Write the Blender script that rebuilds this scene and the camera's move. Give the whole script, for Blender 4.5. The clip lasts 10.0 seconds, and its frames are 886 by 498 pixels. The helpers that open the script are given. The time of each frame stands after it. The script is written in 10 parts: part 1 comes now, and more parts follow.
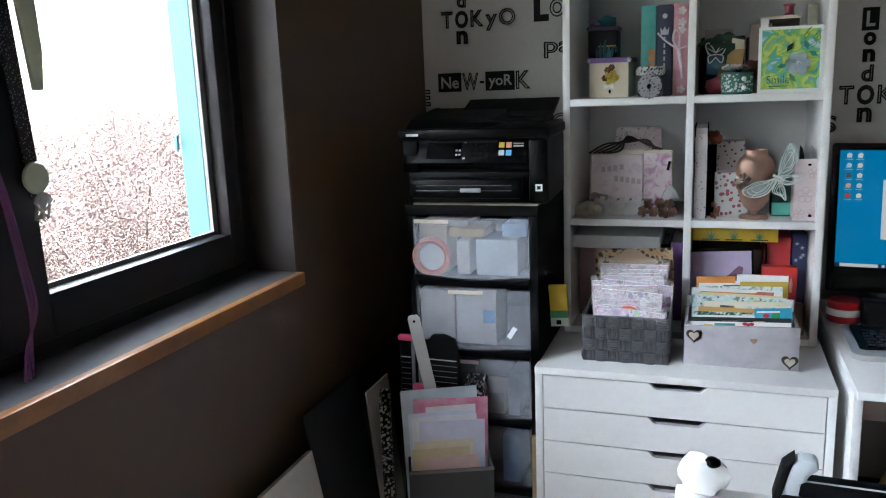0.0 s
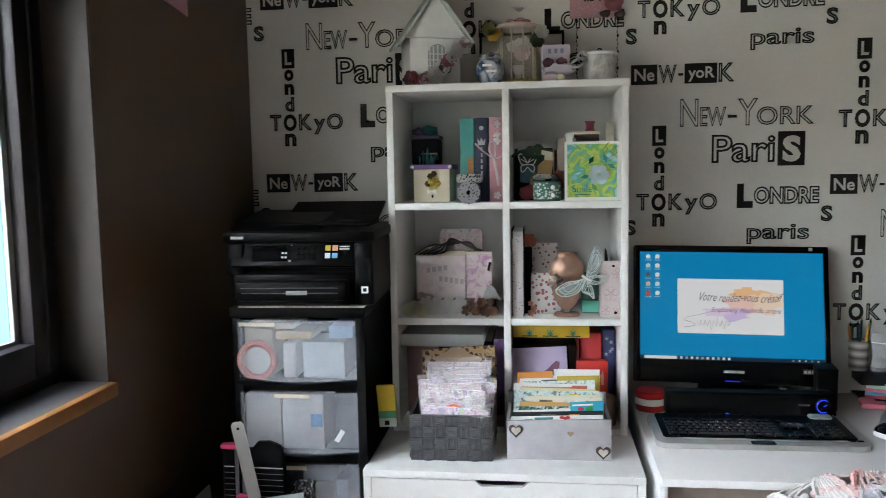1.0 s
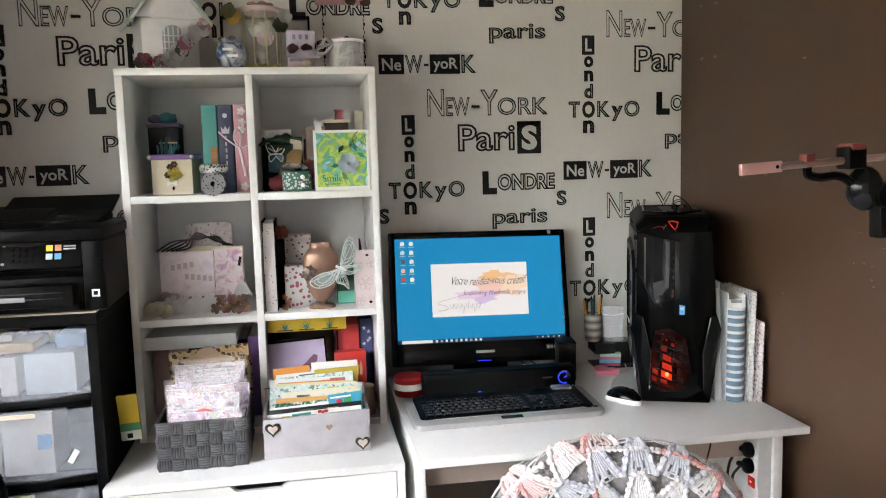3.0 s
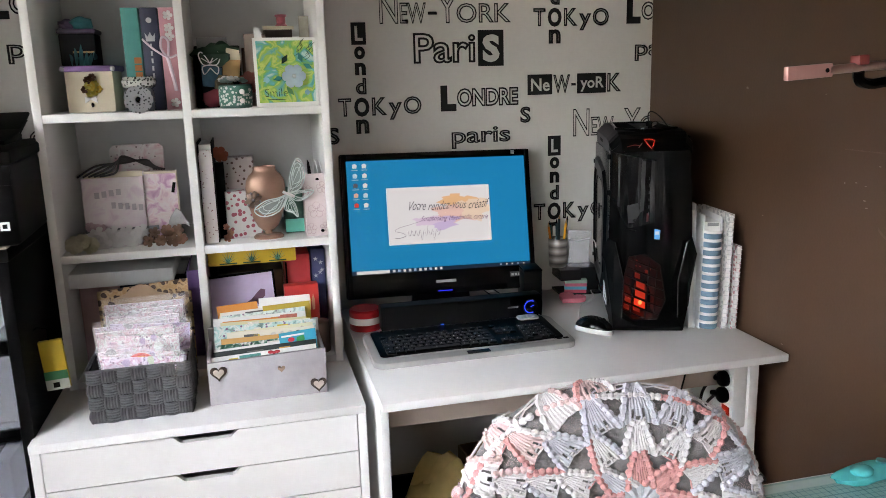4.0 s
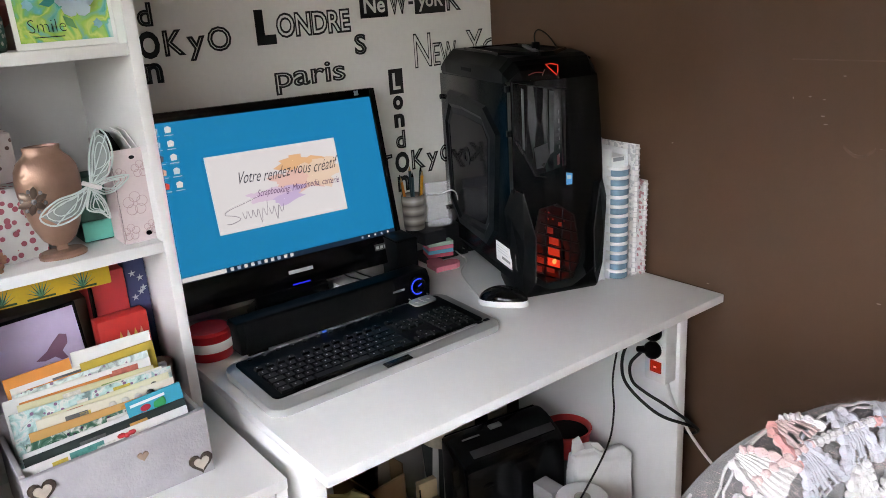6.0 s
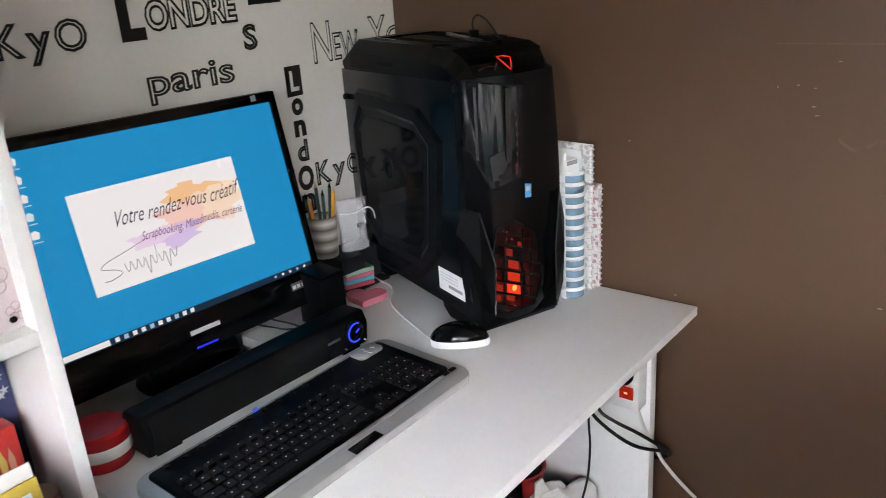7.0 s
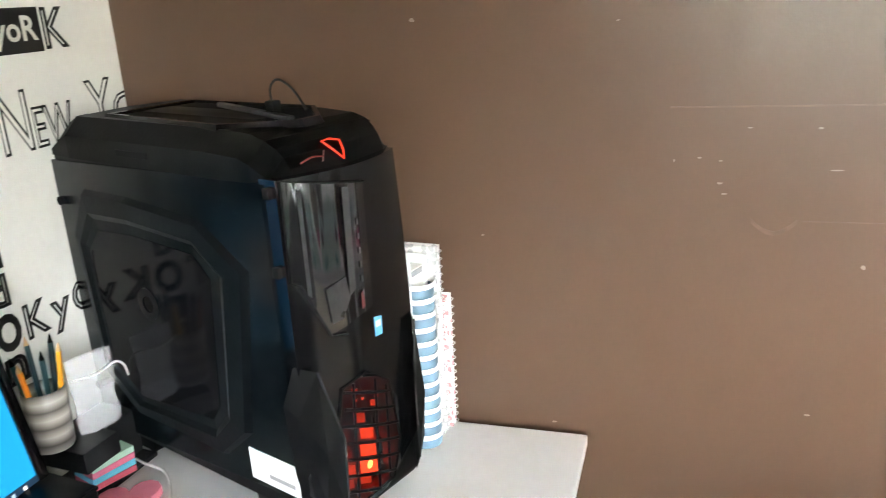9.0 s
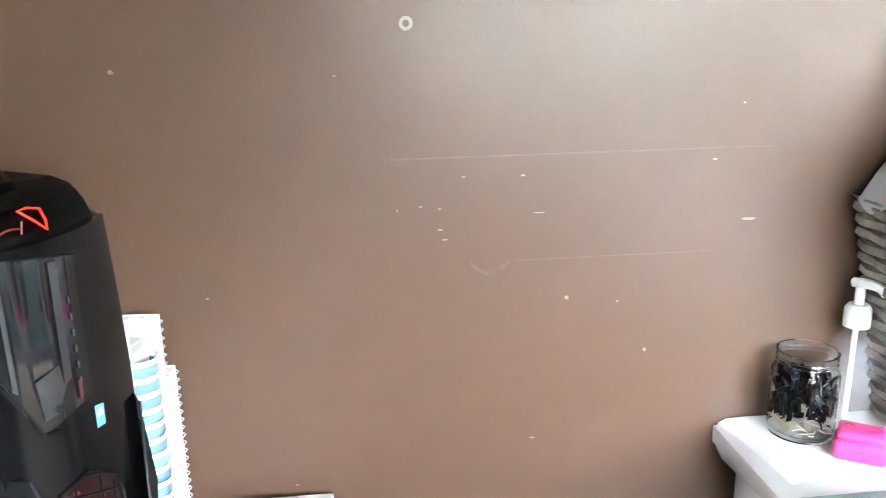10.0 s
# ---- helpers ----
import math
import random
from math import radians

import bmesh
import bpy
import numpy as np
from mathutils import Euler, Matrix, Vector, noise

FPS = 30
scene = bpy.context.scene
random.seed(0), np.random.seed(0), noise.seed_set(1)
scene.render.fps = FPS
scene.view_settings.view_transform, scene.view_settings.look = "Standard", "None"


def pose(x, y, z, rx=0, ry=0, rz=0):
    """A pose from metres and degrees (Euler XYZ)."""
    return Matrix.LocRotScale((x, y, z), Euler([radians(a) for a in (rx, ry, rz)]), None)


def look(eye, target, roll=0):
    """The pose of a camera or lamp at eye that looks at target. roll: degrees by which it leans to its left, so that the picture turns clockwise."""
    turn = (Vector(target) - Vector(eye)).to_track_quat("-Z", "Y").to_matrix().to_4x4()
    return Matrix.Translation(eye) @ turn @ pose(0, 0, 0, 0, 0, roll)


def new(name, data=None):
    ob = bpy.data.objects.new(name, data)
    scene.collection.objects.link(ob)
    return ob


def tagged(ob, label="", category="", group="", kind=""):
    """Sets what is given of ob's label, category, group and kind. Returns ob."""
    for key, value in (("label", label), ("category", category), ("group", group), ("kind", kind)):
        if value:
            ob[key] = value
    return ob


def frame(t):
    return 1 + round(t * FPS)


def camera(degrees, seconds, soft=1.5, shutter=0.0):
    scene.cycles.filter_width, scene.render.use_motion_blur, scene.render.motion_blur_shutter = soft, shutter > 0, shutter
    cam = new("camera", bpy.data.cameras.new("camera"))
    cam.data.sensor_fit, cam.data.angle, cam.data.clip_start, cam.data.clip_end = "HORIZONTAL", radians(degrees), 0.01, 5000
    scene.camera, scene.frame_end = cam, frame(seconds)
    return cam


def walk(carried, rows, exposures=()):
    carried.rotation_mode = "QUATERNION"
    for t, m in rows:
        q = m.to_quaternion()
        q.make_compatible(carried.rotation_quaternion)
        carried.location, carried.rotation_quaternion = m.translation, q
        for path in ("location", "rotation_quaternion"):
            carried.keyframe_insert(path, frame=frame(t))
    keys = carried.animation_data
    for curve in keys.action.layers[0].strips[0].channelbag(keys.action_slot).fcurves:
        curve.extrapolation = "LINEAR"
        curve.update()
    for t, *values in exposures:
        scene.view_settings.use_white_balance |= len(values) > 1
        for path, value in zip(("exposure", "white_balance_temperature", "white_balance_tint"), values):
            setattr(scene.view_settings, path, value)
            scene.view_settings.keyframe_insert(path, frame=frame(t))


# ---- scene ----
cam = camera(58.7, 10.0, soft=0.75, shutter=0.15)
PATH = [
    (0, (-0.006, -0.17, 1.376), (-0.644, 1.681, 0.968), -2.2),
    (0.5, (0.015, -0.18, 1.392), (-0.46, 1.744, 1.127), -1.8),
    (1, (0.028, -0.185, 1.407), (-0.216, 1.79, 1.213), -1.0),
    (1.5, (0.043, -0.177, 1.416), (0.006, 1.814, 1.232), -1.2),
    (2, (0.059, -0.167, 1.421), (0.163, 1.824, 1.263), -1.6),
    (2.5, (0.064, -0.159, 1.427), (0.269, 1.823, 1.253), -1.4),
    (3, (0.072, -0.148, 1.398), (0.405, 1.811, 1.172), -1.5),
    (3.2, (0.071, -0.138, 1.39), (0.444, 1.798, 1.055), -1.9),
    (4.5, (0.037, 0.203, 1.383), (0.659, 2.046, 0.919), -1.5),
    (5, (-0.111, 0.378, 1.383), (0.817, 2.056, 0.814), -3.3),
    (5.5, (-0.161, 0.486, 1.368), (0.92, 2.062, 0.777), -3.4),
    (5.7, (-0.155, 0.543, 1.366), (0.962, 2.095, 0.765), -3.5),
    (6.8, (-0.084, 0.916, 1.367), (1.243, 2.252, 0.694), -4.4),
    (7, (-0.089, 0.999, 1.372), (1.356, 2.202, 0.692), -4.1),
    (7.5, (-0.051, 1.128, 1.373), (1.535, 2.134, 0.686), -3.2),
    (8, (0.073, 1.24, 1.363), (1.705, 2.183, 0.695), -3.8),
    (8.5, (0.155, 1.307, 1.361), (1.81, 2.206, 0.687), -4.4),
    (9, (0.205, 1.375, 1.373), (2.018, 1.944, 0.75), -3.3),
    (9.4, (0.228, 1.401, 1.386), (2.111, 1.662, 0.765), -2.3),
    (9.5, (0.229, 1.419, 1.389), (2.123, 1.589, 0.768), -1.7),
    (10, (0.222, 1.428, 1.384), (2.136, 1.231, 0.839), -1.2),
]
EXPOSURES = [(0.0, 4.9, 6200, 9), (1.0, 5.15, 6600, 9), (1.5, 5.4, 6950, 12), (2.0, 5.62, 6950, 13), (2.5, 5.72, 7150, 13),
             (3.2, 5.6, 7050, 13), (4.5, 5.28, 6950, 16), (5.5, 5.35, 6950, 16), (7.0, 5.62, 6950, 15), (7.5, 5.95, 7000, 14),
             (8.0, 6.15, 7000, 12), (8.5, 6.25, 7100, 11), (9.0, 6.78, 7050, 9), (9.5, 7.22, 6450, 11), (10.0, 7.25, 6250, 10)]
walk(cam, [(t, look(eye, target, roll)) for t, eye, target, roll in PATH], EXPOSURES)

# ---- light ----
world = bpy.data.worlds.new("overcast_sky")
scene.world = world
world.use_nodes = True
wn = world.node_tree
sky = wn.nodes.new("ShaderNodeTexSky")
sky.sky_type, sky.sun_disc = "NISHITA", False
sky.sun_elevation, sky.sun_rotation = radians(52), radians(100)
sky.air_density, sky.dust_density, sky.ozone_density = 1.0, 5.0, 1.0
# the overcast takes the blue out of the sky
veil = wn.nodes.new("ShaderNodeHueSaturation")
veil.inputs["Saturation"].default_value = 0.35
wn.links.new(sky.outputs[0], veil.inputs["Color"])
# and an overcast sky is brightest overhead, dim towards the horizon
way = wn.nodes.new("ShaderNodeTexCoord")
split = wn.nodes.new("ShaderNodeSeparateXYZ")
wn.links.new(way.outputs["Generated"], split.inputs[0])
rise = wn.nodes.new("ShaderNodeMapRange")
rise.inputs["From Min"].default_value, rise.inputs["From Max"].default_value = 0.0, 0.7
rise.inputs["To Min"].default_value, rise.inputs["To Max"].default_value = 0.75, 2.5
wn.links.new(split.outputs["Z"], rise.inputs["Value"])
dome = wn.nodes.new("ShaderNodeVectorMath")
dome.operation = "SCALE"
wn.links.new(veil.outputs[0], dome.inputs[0])
wn.links.new(rise.outputs["Result"], dome.inputs["Scale"])
wn.links.new(dome.outputs["Vector"], wn.nodes["Background"].inputs["Color"])
wn.nodes["Background"].inputs["Strength"].default_value = 0.15
sun_data = bpy.data.lights.new("sun", "SUN")
sun_data.energy, sun_data.angle, sun_data.color = 0.6, radians(20), (1.0, 0.95, 0.88)
sun = new("sun", sun_data)
sun.matrix_world = look((6, -1.5, 9), (0, 0, 0))

# ---- materials ----
def rgb(c):
    return (c[0], c[1], c[2], 1.0)


def mat(name, col, rough=0.5, metal=0.0, vary=0.08, big=2.5, fine=45.0, bump=0.04, grain=220.0,
        coat=0.0, sheen=0.0, alpha=1.0, second=None, mix_scale=None, spec=0.5):
    """A surface whose colour, gloss and relief vary at two scales."""
    if max(col) < 0.03 and rough > 0.3:
        spec = min(spec, 0.25) * 0.7
    m = bpy.data.materials.new(name)
    m.use_nodes = True
    t = m.node_tree
    b = t.nodes["Principled BSDF"]
    co = t.nodes.new("ShaderNodeTexCoord")
    n1 = t.nodes.new("ShaderNodeTexNoise")
    n1.inputs["Scale"].default_value, n1.inputs["Detail"].default_value = mix_scale or big, 4.0
    n2 = t.nodes.new("ShaderNodeTexNoise")
    n2.inputs["Scale"].default_value, n2.inputs["Detail"].default_value = fine, 3.0
    t.links.new(co.outputs["Object"], n1.inputs["Vector"])
    t.links.new(co.outputs["Object"], n2.inputs["Vector"])
    ramp = t.nodes.new("ShaderNodeValToRGB")
    ramp.color_ramp.elements[0].position, ramp.color_ramp.elements[1].position = 0.3, 0.7
    a = second or [c * (1 - vary) for c in col]
    ramp.color_ramp.elements[0].color = rgb(a)
    ramp.color_ramp.elements[1].color = rgb(col if second else [min(1, c * (1 + vary)) for c in col])
    t.links.new(n1.outputs["Fac"], ramp.inputs["Fac"])
    m2 = t.nodes.new("ShaderNodeMapRange")
    m2.inputs["To Min"].default_value, m2.inputs["To Max"].default_value = 1 - vary, 1 + vary
    t.links.new(n2.outputs["Fac"], m2.inputs["Value"])
    mul = t.nodes.new("ShaderNodeVectorMath")
    mul.operation = "SCALE"
    t.links.new(ramp.outputs["Color"], mul.inputs[0])
    t.links.new(m2.outputs["Result"], mul.inputs["Scale"])
    t.links.new(mul.outputs["Vector"], b.inputs["Base Color"])
    m3 = t.nodes.new("ShaderNodeMapRange")
    m3.inputs["To Min"].default_value, m3.inputs["To Max"].default_value = max(0.02, rough - 0.08), min(1, rough + 0.08)
    t.links.new(n1.outputs["Fac"], m3.inputs["Value"])
    t.links.new(m3.outputs["Result"], b.inputs["Roughness"])
    b.inputs["Metallic"].default_value = metal
    b.inputs["Specular IOR Level"].default_value = spec
    b.inputs["Coat Weight"].default_value = coat
    b.inputs["Sheen Weight"].default_value = sheen
    b.inputs["Alpha"].default_value = alpha
    if bump:
        n3 = t.nodes.new("ShaderNodeTexNoise")
        n3.inputs["Scale"].default_value, n3.inputs["Detail"].default_value = grain, 2.0
        t.links.new(co.outputs["Object"], n3.inputs["Vector"])
        bp = t.nodes.new("ShaderNodeBump")
        bp.inputs["Strength"].default_value, bp.inputs["Distance"].default_value = min(1.0, bump * 4), 0.0015
        t.links.new(n3.outputs["Fac"], bp.inputs["Height"])
        t.links.new(bp.outputs["Normal"], b.inputs["Normal"])
    return m


def glow(name, col, strength):
    m = bpy.data.materials.new(name)
    m.use_nodes = True
    b = m.node_tree.nodes["Principled BSDF"]
    b.inputs["Base Color"].default_value = rgb([c * 0.06 for c in col])
    b.inputs["Roughness"].default_value = 0.3
    b.inputs["Specular IOR Level"].default_value = 0.15
    b.inputs["Emission Color"].default_value = rgb(col)
    b.inputs["Emission Strength"].default_value = strength
    return m


def glass(name, col=(1, 1, 1), rough=0.0, ior=1.45):
    m = bpy.data.materials.new(name)
    m.use_nodes = True
    b = m.node_tree.nodes["Principled BSDF"]
    b.inputs["Base Color"].default_value = rgb(col)
    b.inputs["Roughness"].default_value = rough
    b.inputs["Transmission Weight"].default_value = 1.0
    b.inputs["IOR"].default_value = ior
    return m


def clear_sheet(name, col, solid, rough=0.3):
    """Thin cloudy or tinted plastic: partly see-through, partly its own colour."""
    m = bpy.data.materials.new(name)
    m.use_nodes = True
    t = m.node_tree
    b = t.nodes["Principled BSDF"]
    b.inputs["Base Color"].default_value = rgb(col)
    b.inputs["Roughness"].default_value = rough
    co, n = t.nodes.new("ShaderNodeTexCoord"), t.nodes.new("ShaderNodeTexNoise")
    n.inputs["Scale"].default_value = 14.0
    t.links.new(co.outputs["Object"], n.inputs["Vector"])
    r = t.nodes.new("ShaderNodeMapRange")
    r.inputs["To Min"].default_value, r.inputs["To Max"].default_value = solid - 0.06, solid + 0.06
    t.links.new(n.outputs["Fac"], r.inputs["Value"])
    t.links.new(r.outputs["Result"], b.inputs["Alpha"])
    return m


def spots(name, ground, marks, scale, size=0.35, rough=0.6):
    """Small round marks scattered on a ground colour (printed paper, polka dots, leopard spots)."""
    m = mat(name, ground, rough, vary=0.05)
    t = m.node_tree
    b = t.nodes["Principled BSDF"]
    old = b.inputs["Base Color"].links[0].from_socket
    co, v = t.nodes.new("ShaderNodeTexCoord"), t.nodes.new("ShaderNodeTexVoronoi")
    v.inputs["Scale"].default_value = scale
    t.links.new(co.outputs["Object"], v.inputs["Vector"])
    lt = t.nodes.new("ShaderNodeMath")
    lt.operation = "LESS_THAN"
    lt.inputs[1].default_value = size
    t.links.new(v.outputs["Distance"], lt.inputs[0])
    mx = t.nodes.new("ShaderNodeMix")
    mx.data_type = "RGBA"
    t.links.new(lt.outputs[0], mx.inputs["Factor"])
    t.links.new(old, mx.inputs["A"])
    mx.inputs["B"].default_value = rgb(marks)
    t.links.new(mx.outputs["Result"], b.inputs["Base Color"])
    return m


def blotches(name, cols, scale, rough=0.65, sharp=0.02, fleck=None, fleck_scale=120.0, fleck_size=0.3):
    """Several colours running into one another (watercolour, printed flowers), with small flecks over them."""
    m = mat(name, cols[0], rough, vary=0.05)
    t = m.node_tree
    b = t.nodes["Principled BSDF"]
    co, n = t.nodes.new("ShaderNodeTexCoord"), t.nodes.new("ShaderNodeTexNoise")
    n.inputs["Scale"].default_value, n.inputs["Detail"].default_value, n.inputs["Distortion"].default_value = scale, 3.5, 0.8
    t.links.new(co.outputs["Object"], n.inputs["Vector"])
    r = t.nodes.new("ShaderNodeValToRGB")
    el = r.color_ramp.elements
    k = len(cols)
    for i, c in enumerate(cols):
        at = 0.32 + 0.36 * i / (k - 1)
        if i == 0:
            el[0].position, el[0].color = at, rgb(c)
        elif i == k - 1:
            el[-1].position, el[-1].color = at, rgb(c)
        else:
            e = el.new(at)
            e.color = rgb(c)
    if sharp == 0:
        r.color_ramp.interpolation = "CONSTANT"
    t.links.new(n.outputs["Fac"], r.inputs["Fac"])
    last = r.outputs["Color"]
    if fleck:
        v = t.nodes.new("ShaderNodeTexVoronoi")
        v.inputs["Scale"].default_value = fleck_scale
        t.links.new(co.outputs["Object"], v.inputs["Vector"])
        lt = t.nodes.new("ShaderNodeMath")
        lt.operation, lt.inputs[1].default_value = "LESS_THAN", fleck_size
        t.links.new(v.outputs["Distance"], lt.inputs[0])
        mx = t.nodes.new("ShaderNodeMix")
        mx.data_type = "RGBA"
        t.links.new(lt.outputs[0], mx.inputs["Factor"])
        t.links.new(last, mx.inputs["A"])
        mx.inputs["B"].default_value = rgb(fleck)
        last = mx.outputs["Result"]
    t.links.new(last, b.inputs["Base Color"])
    return m


def stripes(name, a, c, width, axis=2, rough=0.6, soft=False):
    m = mat(name, a, rough, vary=0.04)
    t = m.node_tree
    b = t.nodes["Principled BSDF"]
    old = b.inputs["Base Color"].links[0].from_socket
    co, sep = t.nodes.new("ShaderNodeTexCoord"), t.nodes.new("ShaderNodeSeparateXYZ")
    t.links.new(co.outputs["Object"], sep.inputs[0])
    q = t.nodes.new("ShaderNodeMath")
    q.operation = "PINGPONG"
    q.inputs[1].default_value = width
    t.links.new(sep.outputs[axis], q.inputs[0])
    g = t.nodes.new("ShaderNodeMapRange")
    w = width * (0.5 if soft else 0.03)
    g.inputs["From Min"].default_value, g.inputs["From Max"].default_value = width / 2 - w, width / 2 + w
    t.links.new(q.outputs[0], g.inputs["Value"])
    mx = t.nodes.new("ShaderNodeMix")
    mx.data_type = "RGBA"
    t.links.new(g.outputs["Result"], mx.inputs["Factor"])
    t.links.new(old, mx.inputs["A"])
    mx.inputs["B"].default_value = rgb(c)
    t.links.new(mx.outputs["Result"], b.inputs["Base Color"])
    return m


# ---- mesh helpers ----
def mesh_of(bm, name, smooth=False, angle=40):
    bmesh.ops.recalc_face_normals(bm, faces=bm.faces[:])
    me = bpy.data.meshes.new(name)
    bm.to_mesh(me)
    bm.free()
    if smooth:
        for p in me.polygons:
            p.use_smooth = True
        me.set_sharp_from_angle(angle=radians(angle))
    return me


def part(name, bm, material, parent=None, label="", smooth=True, m=None):
    """One mesh object under a thing or under a part."""
    me = mesh_of(bm, name, smooth) if isinstance(bm, bmesh.types.BMesh) else bm
    if material and not me.materials:
        me.materials.append(material)
    ob = new(name, me)
    if parent:
        ob.parent = parent
    if m is not None:
        ob.matrix_basis = m
    if label:
        ob["label"] = label
    return ob


def thing(name, label, category, m=None, group="", kind=""):
    """An Empty at the thing's base, for its parts."""
    ob = new(name)
    ob.empty_display_size = 0.05
    if m is not None:
        ob.matrix_basis = m
    return tagged(ob, label, category, group, kind)


def solo(name, bm, material, label, category, m=None, group="", kind="", smooth=True):
    """A thing that is one mesh."""
    return tagged(part(name, bm, material, None, "", smooth, m), label, category, group, kind)


def box(x0, y0, z0, x1, y1, z1, bevel=0.0, bm=None, seg=2, m=None):
    own = bmesh.new()
    bmesh.ops.create_cube(own, size=1.0)
    for v in own.verts:
        v.co = Vector(((x0 + x1) / 2 + v.co.x * (x1 - x0), (y0 + y1) / 2 + v.co.y * (y1 - y0), (z0 + z1) / 2 + v.co.z * (z1 - z0)))
    if bevel:
        bmesh.ops.bevel(own, geom=own.edges[:], offset=bevel, segments=seg, affect="EDGES", profile=0.5)
    if m is not None:
        bmesh.ops.transform(own, matrix=m, verts=own.verts[:])
    return join(bm, own)


def join(bm, own):
    if bm is None:
        return own
    tmp = bpy.data.meshes.new("tmp")
    own.to_mesh(tmp)
    own.free()
    bm.from_mesh(tmp)
    bpy.data.meshes.remove(tmp)
    return bm


def rod(p, q, r, r2=None, seg=12, bm=None, caps=True):
    """A round bar from p to q."""
    p, q = Vector(p), Vector(q)
    own = bmesh.new()
    bmesh.ops.create_cone(own, cap_ends=caps, segments=seg, radius1=r, radius2=r if r2 is None else r2, depth=(q - p).length)
    turn = (q - p).to_track_quat("Z", "Y").to_matrix().to_4x4()
    bmesh.ops.transform(own, matrix=Matrix.Translation((p + q) / 2) @ turn, verts=own.verts[:])
    return join(bm, own)


def lathe(profile, seg=24, bm=None, m=None, scale=(1, 1)):
    """A turned shape from (radius, height) pairs."""
    own = bmesh.new()
    rings = []
    for r, z in profile:
        if r < 1e-5:
            rings.append([own.verts.new((0, 0, z))])
        else:
            rings.append([own.verts.new((r * scale[0] * math.cos(2 * math.pi * i / seg), r * scale[1] * math.sin(2 * math.pi * i / seg), z)) for i in range(seg)])
    for a, c in zip(rings, rings[1:]):
        for i in range(seg):
            j = (i + 1) % seg
            if len(a) == 1 and len(c) > 1:
                own.faces.new((a[0], c[i], c[j]))
            elif len(c) == 1 and len(a) > 1:
                own.faces.new((a[i], a[j], c[0]))
            elif len(a) > 1:
                own.faces.new((a[i], a[j], c[j], c[i]))
    if m is not None:
        bmesh.ops.transform(own, matrix=m, verts=own.verts[:])
    return join(bm, own)


def smooth_line(pts, steps=6):
    """Points of a soft curve through the given ones."""
    pts = [Vector(p) for p in pts]
    out = []
    for i in range(len(pts) - 1):
        p0, p1, p2, p3 = pts[max(i - 1, 0)], pts[i], pts[i + 1], pts[min(i + 2, len(pts) - 1)]
        for k in range(steps):
            t = k / steps
            out.append(0.5 * ((2 * p1) + (p2 - p0) * t + (2 * p0 - 5 * p1 + 4 * p2 - p3) * t * t + (3 * p1 - p0 - 3 * p2 + p3) * t ** 3))
    return out + [pts[-1]]


def tube(pts, r, seg=8, bm=None, closed=False):
    """A cable or wire along the points."""
    own = bmesh.new()
    pts = [Vector(p) for p in pts]
    n = len(pts)
    rings = []
    side = None
    for i, p in enumerate(pts):
        a = pts[(i - 1) % n] if closed or i else p
        c = pts[(i + 1) % n] if closed or i < n - 1 else p
        d = (c - a).normalized()
        if side is None:
            side = d.orthogonal().normalized()
        side = (side - d * side.dot(d)).normalized()
        up = d.cross(side)
        rings.append([own.verts.new(p + r * (math.cos(2 * math.pi * k / seg) * side + math.sin(2 * math.pi * k / seg) * up)) for k in range(seg)])
    pairs = list(zip(rings, rings[1:])) + ([(rings[-1], rings[0])] if closed else [])
    for a, c in pairs:
        for k in range(seg):
            own.faces.new((a[k], a[(k + 1) % seg], c[(k + 1) % seg], c[k]))
    if not closed:
        own.faces.new(rings[0])
        own.faces.new(rings[-1])
    return join(bm, own)


def prism(outline, depth, axis="y", at=0.0, bevel=0.0, bm=None, m=None):
    """A plate cut to an outline of (across, up) pairs; axis: the way of its thickness."""
    own = bmesh.new()
    put = {"y": lambda a, c, d: (a, d, c), "x": lambda a, c, d: (d, a, c), "z": lambda a, c, d: (a, c, d)}[axis]
    lo = [own.verts.new(put(a, c, at)) for a, c in outline]
    hi = [own.verts.new(put(a, c, at + depth)) for a, c in outline]
    own.faces.new(lo)
    own.faces.new(hi)
    for i in range(len(outline)):
        j = (i + 1) % len(outline)
        own.faces.new((lo[i], lo[j], hi[j], hi[i]))
    if bevel:
        bmesh.ops.recalc_face_normals(own, faces=own.faces[:])
        bmesh.ops.bevel(own, geom=own.edges[:], offset=bevel, segments=2, affect="EDGES", profile=0.5)
    if m is not None:
        bmesh.ops.transform(own, matrix=m, verts=own.verts[:])
    return join(bm, own)


def blob(c, r, seg=10, bm=None, wob=0.0, seed=0):
    """A rounded lump with radii r at c."""
    own = bmesh.new()
    bmesh.ops.create_uvsphere(own, u_segments=seg, v_segments=max(4, seg // 2 + 1), radius=1.0)
    for v in own.verts:
        k = 1 + wob * noise.noise(v.co * 1.7 + Vector((seed * 3.1, seed, 0)))
        v.co = Vector((c[0] + v.co.x * r[0] * k, c[1] + v.co.y * r[1] * k, c[2] + v.co.z * r[2] * k))
    return join(bm, own)


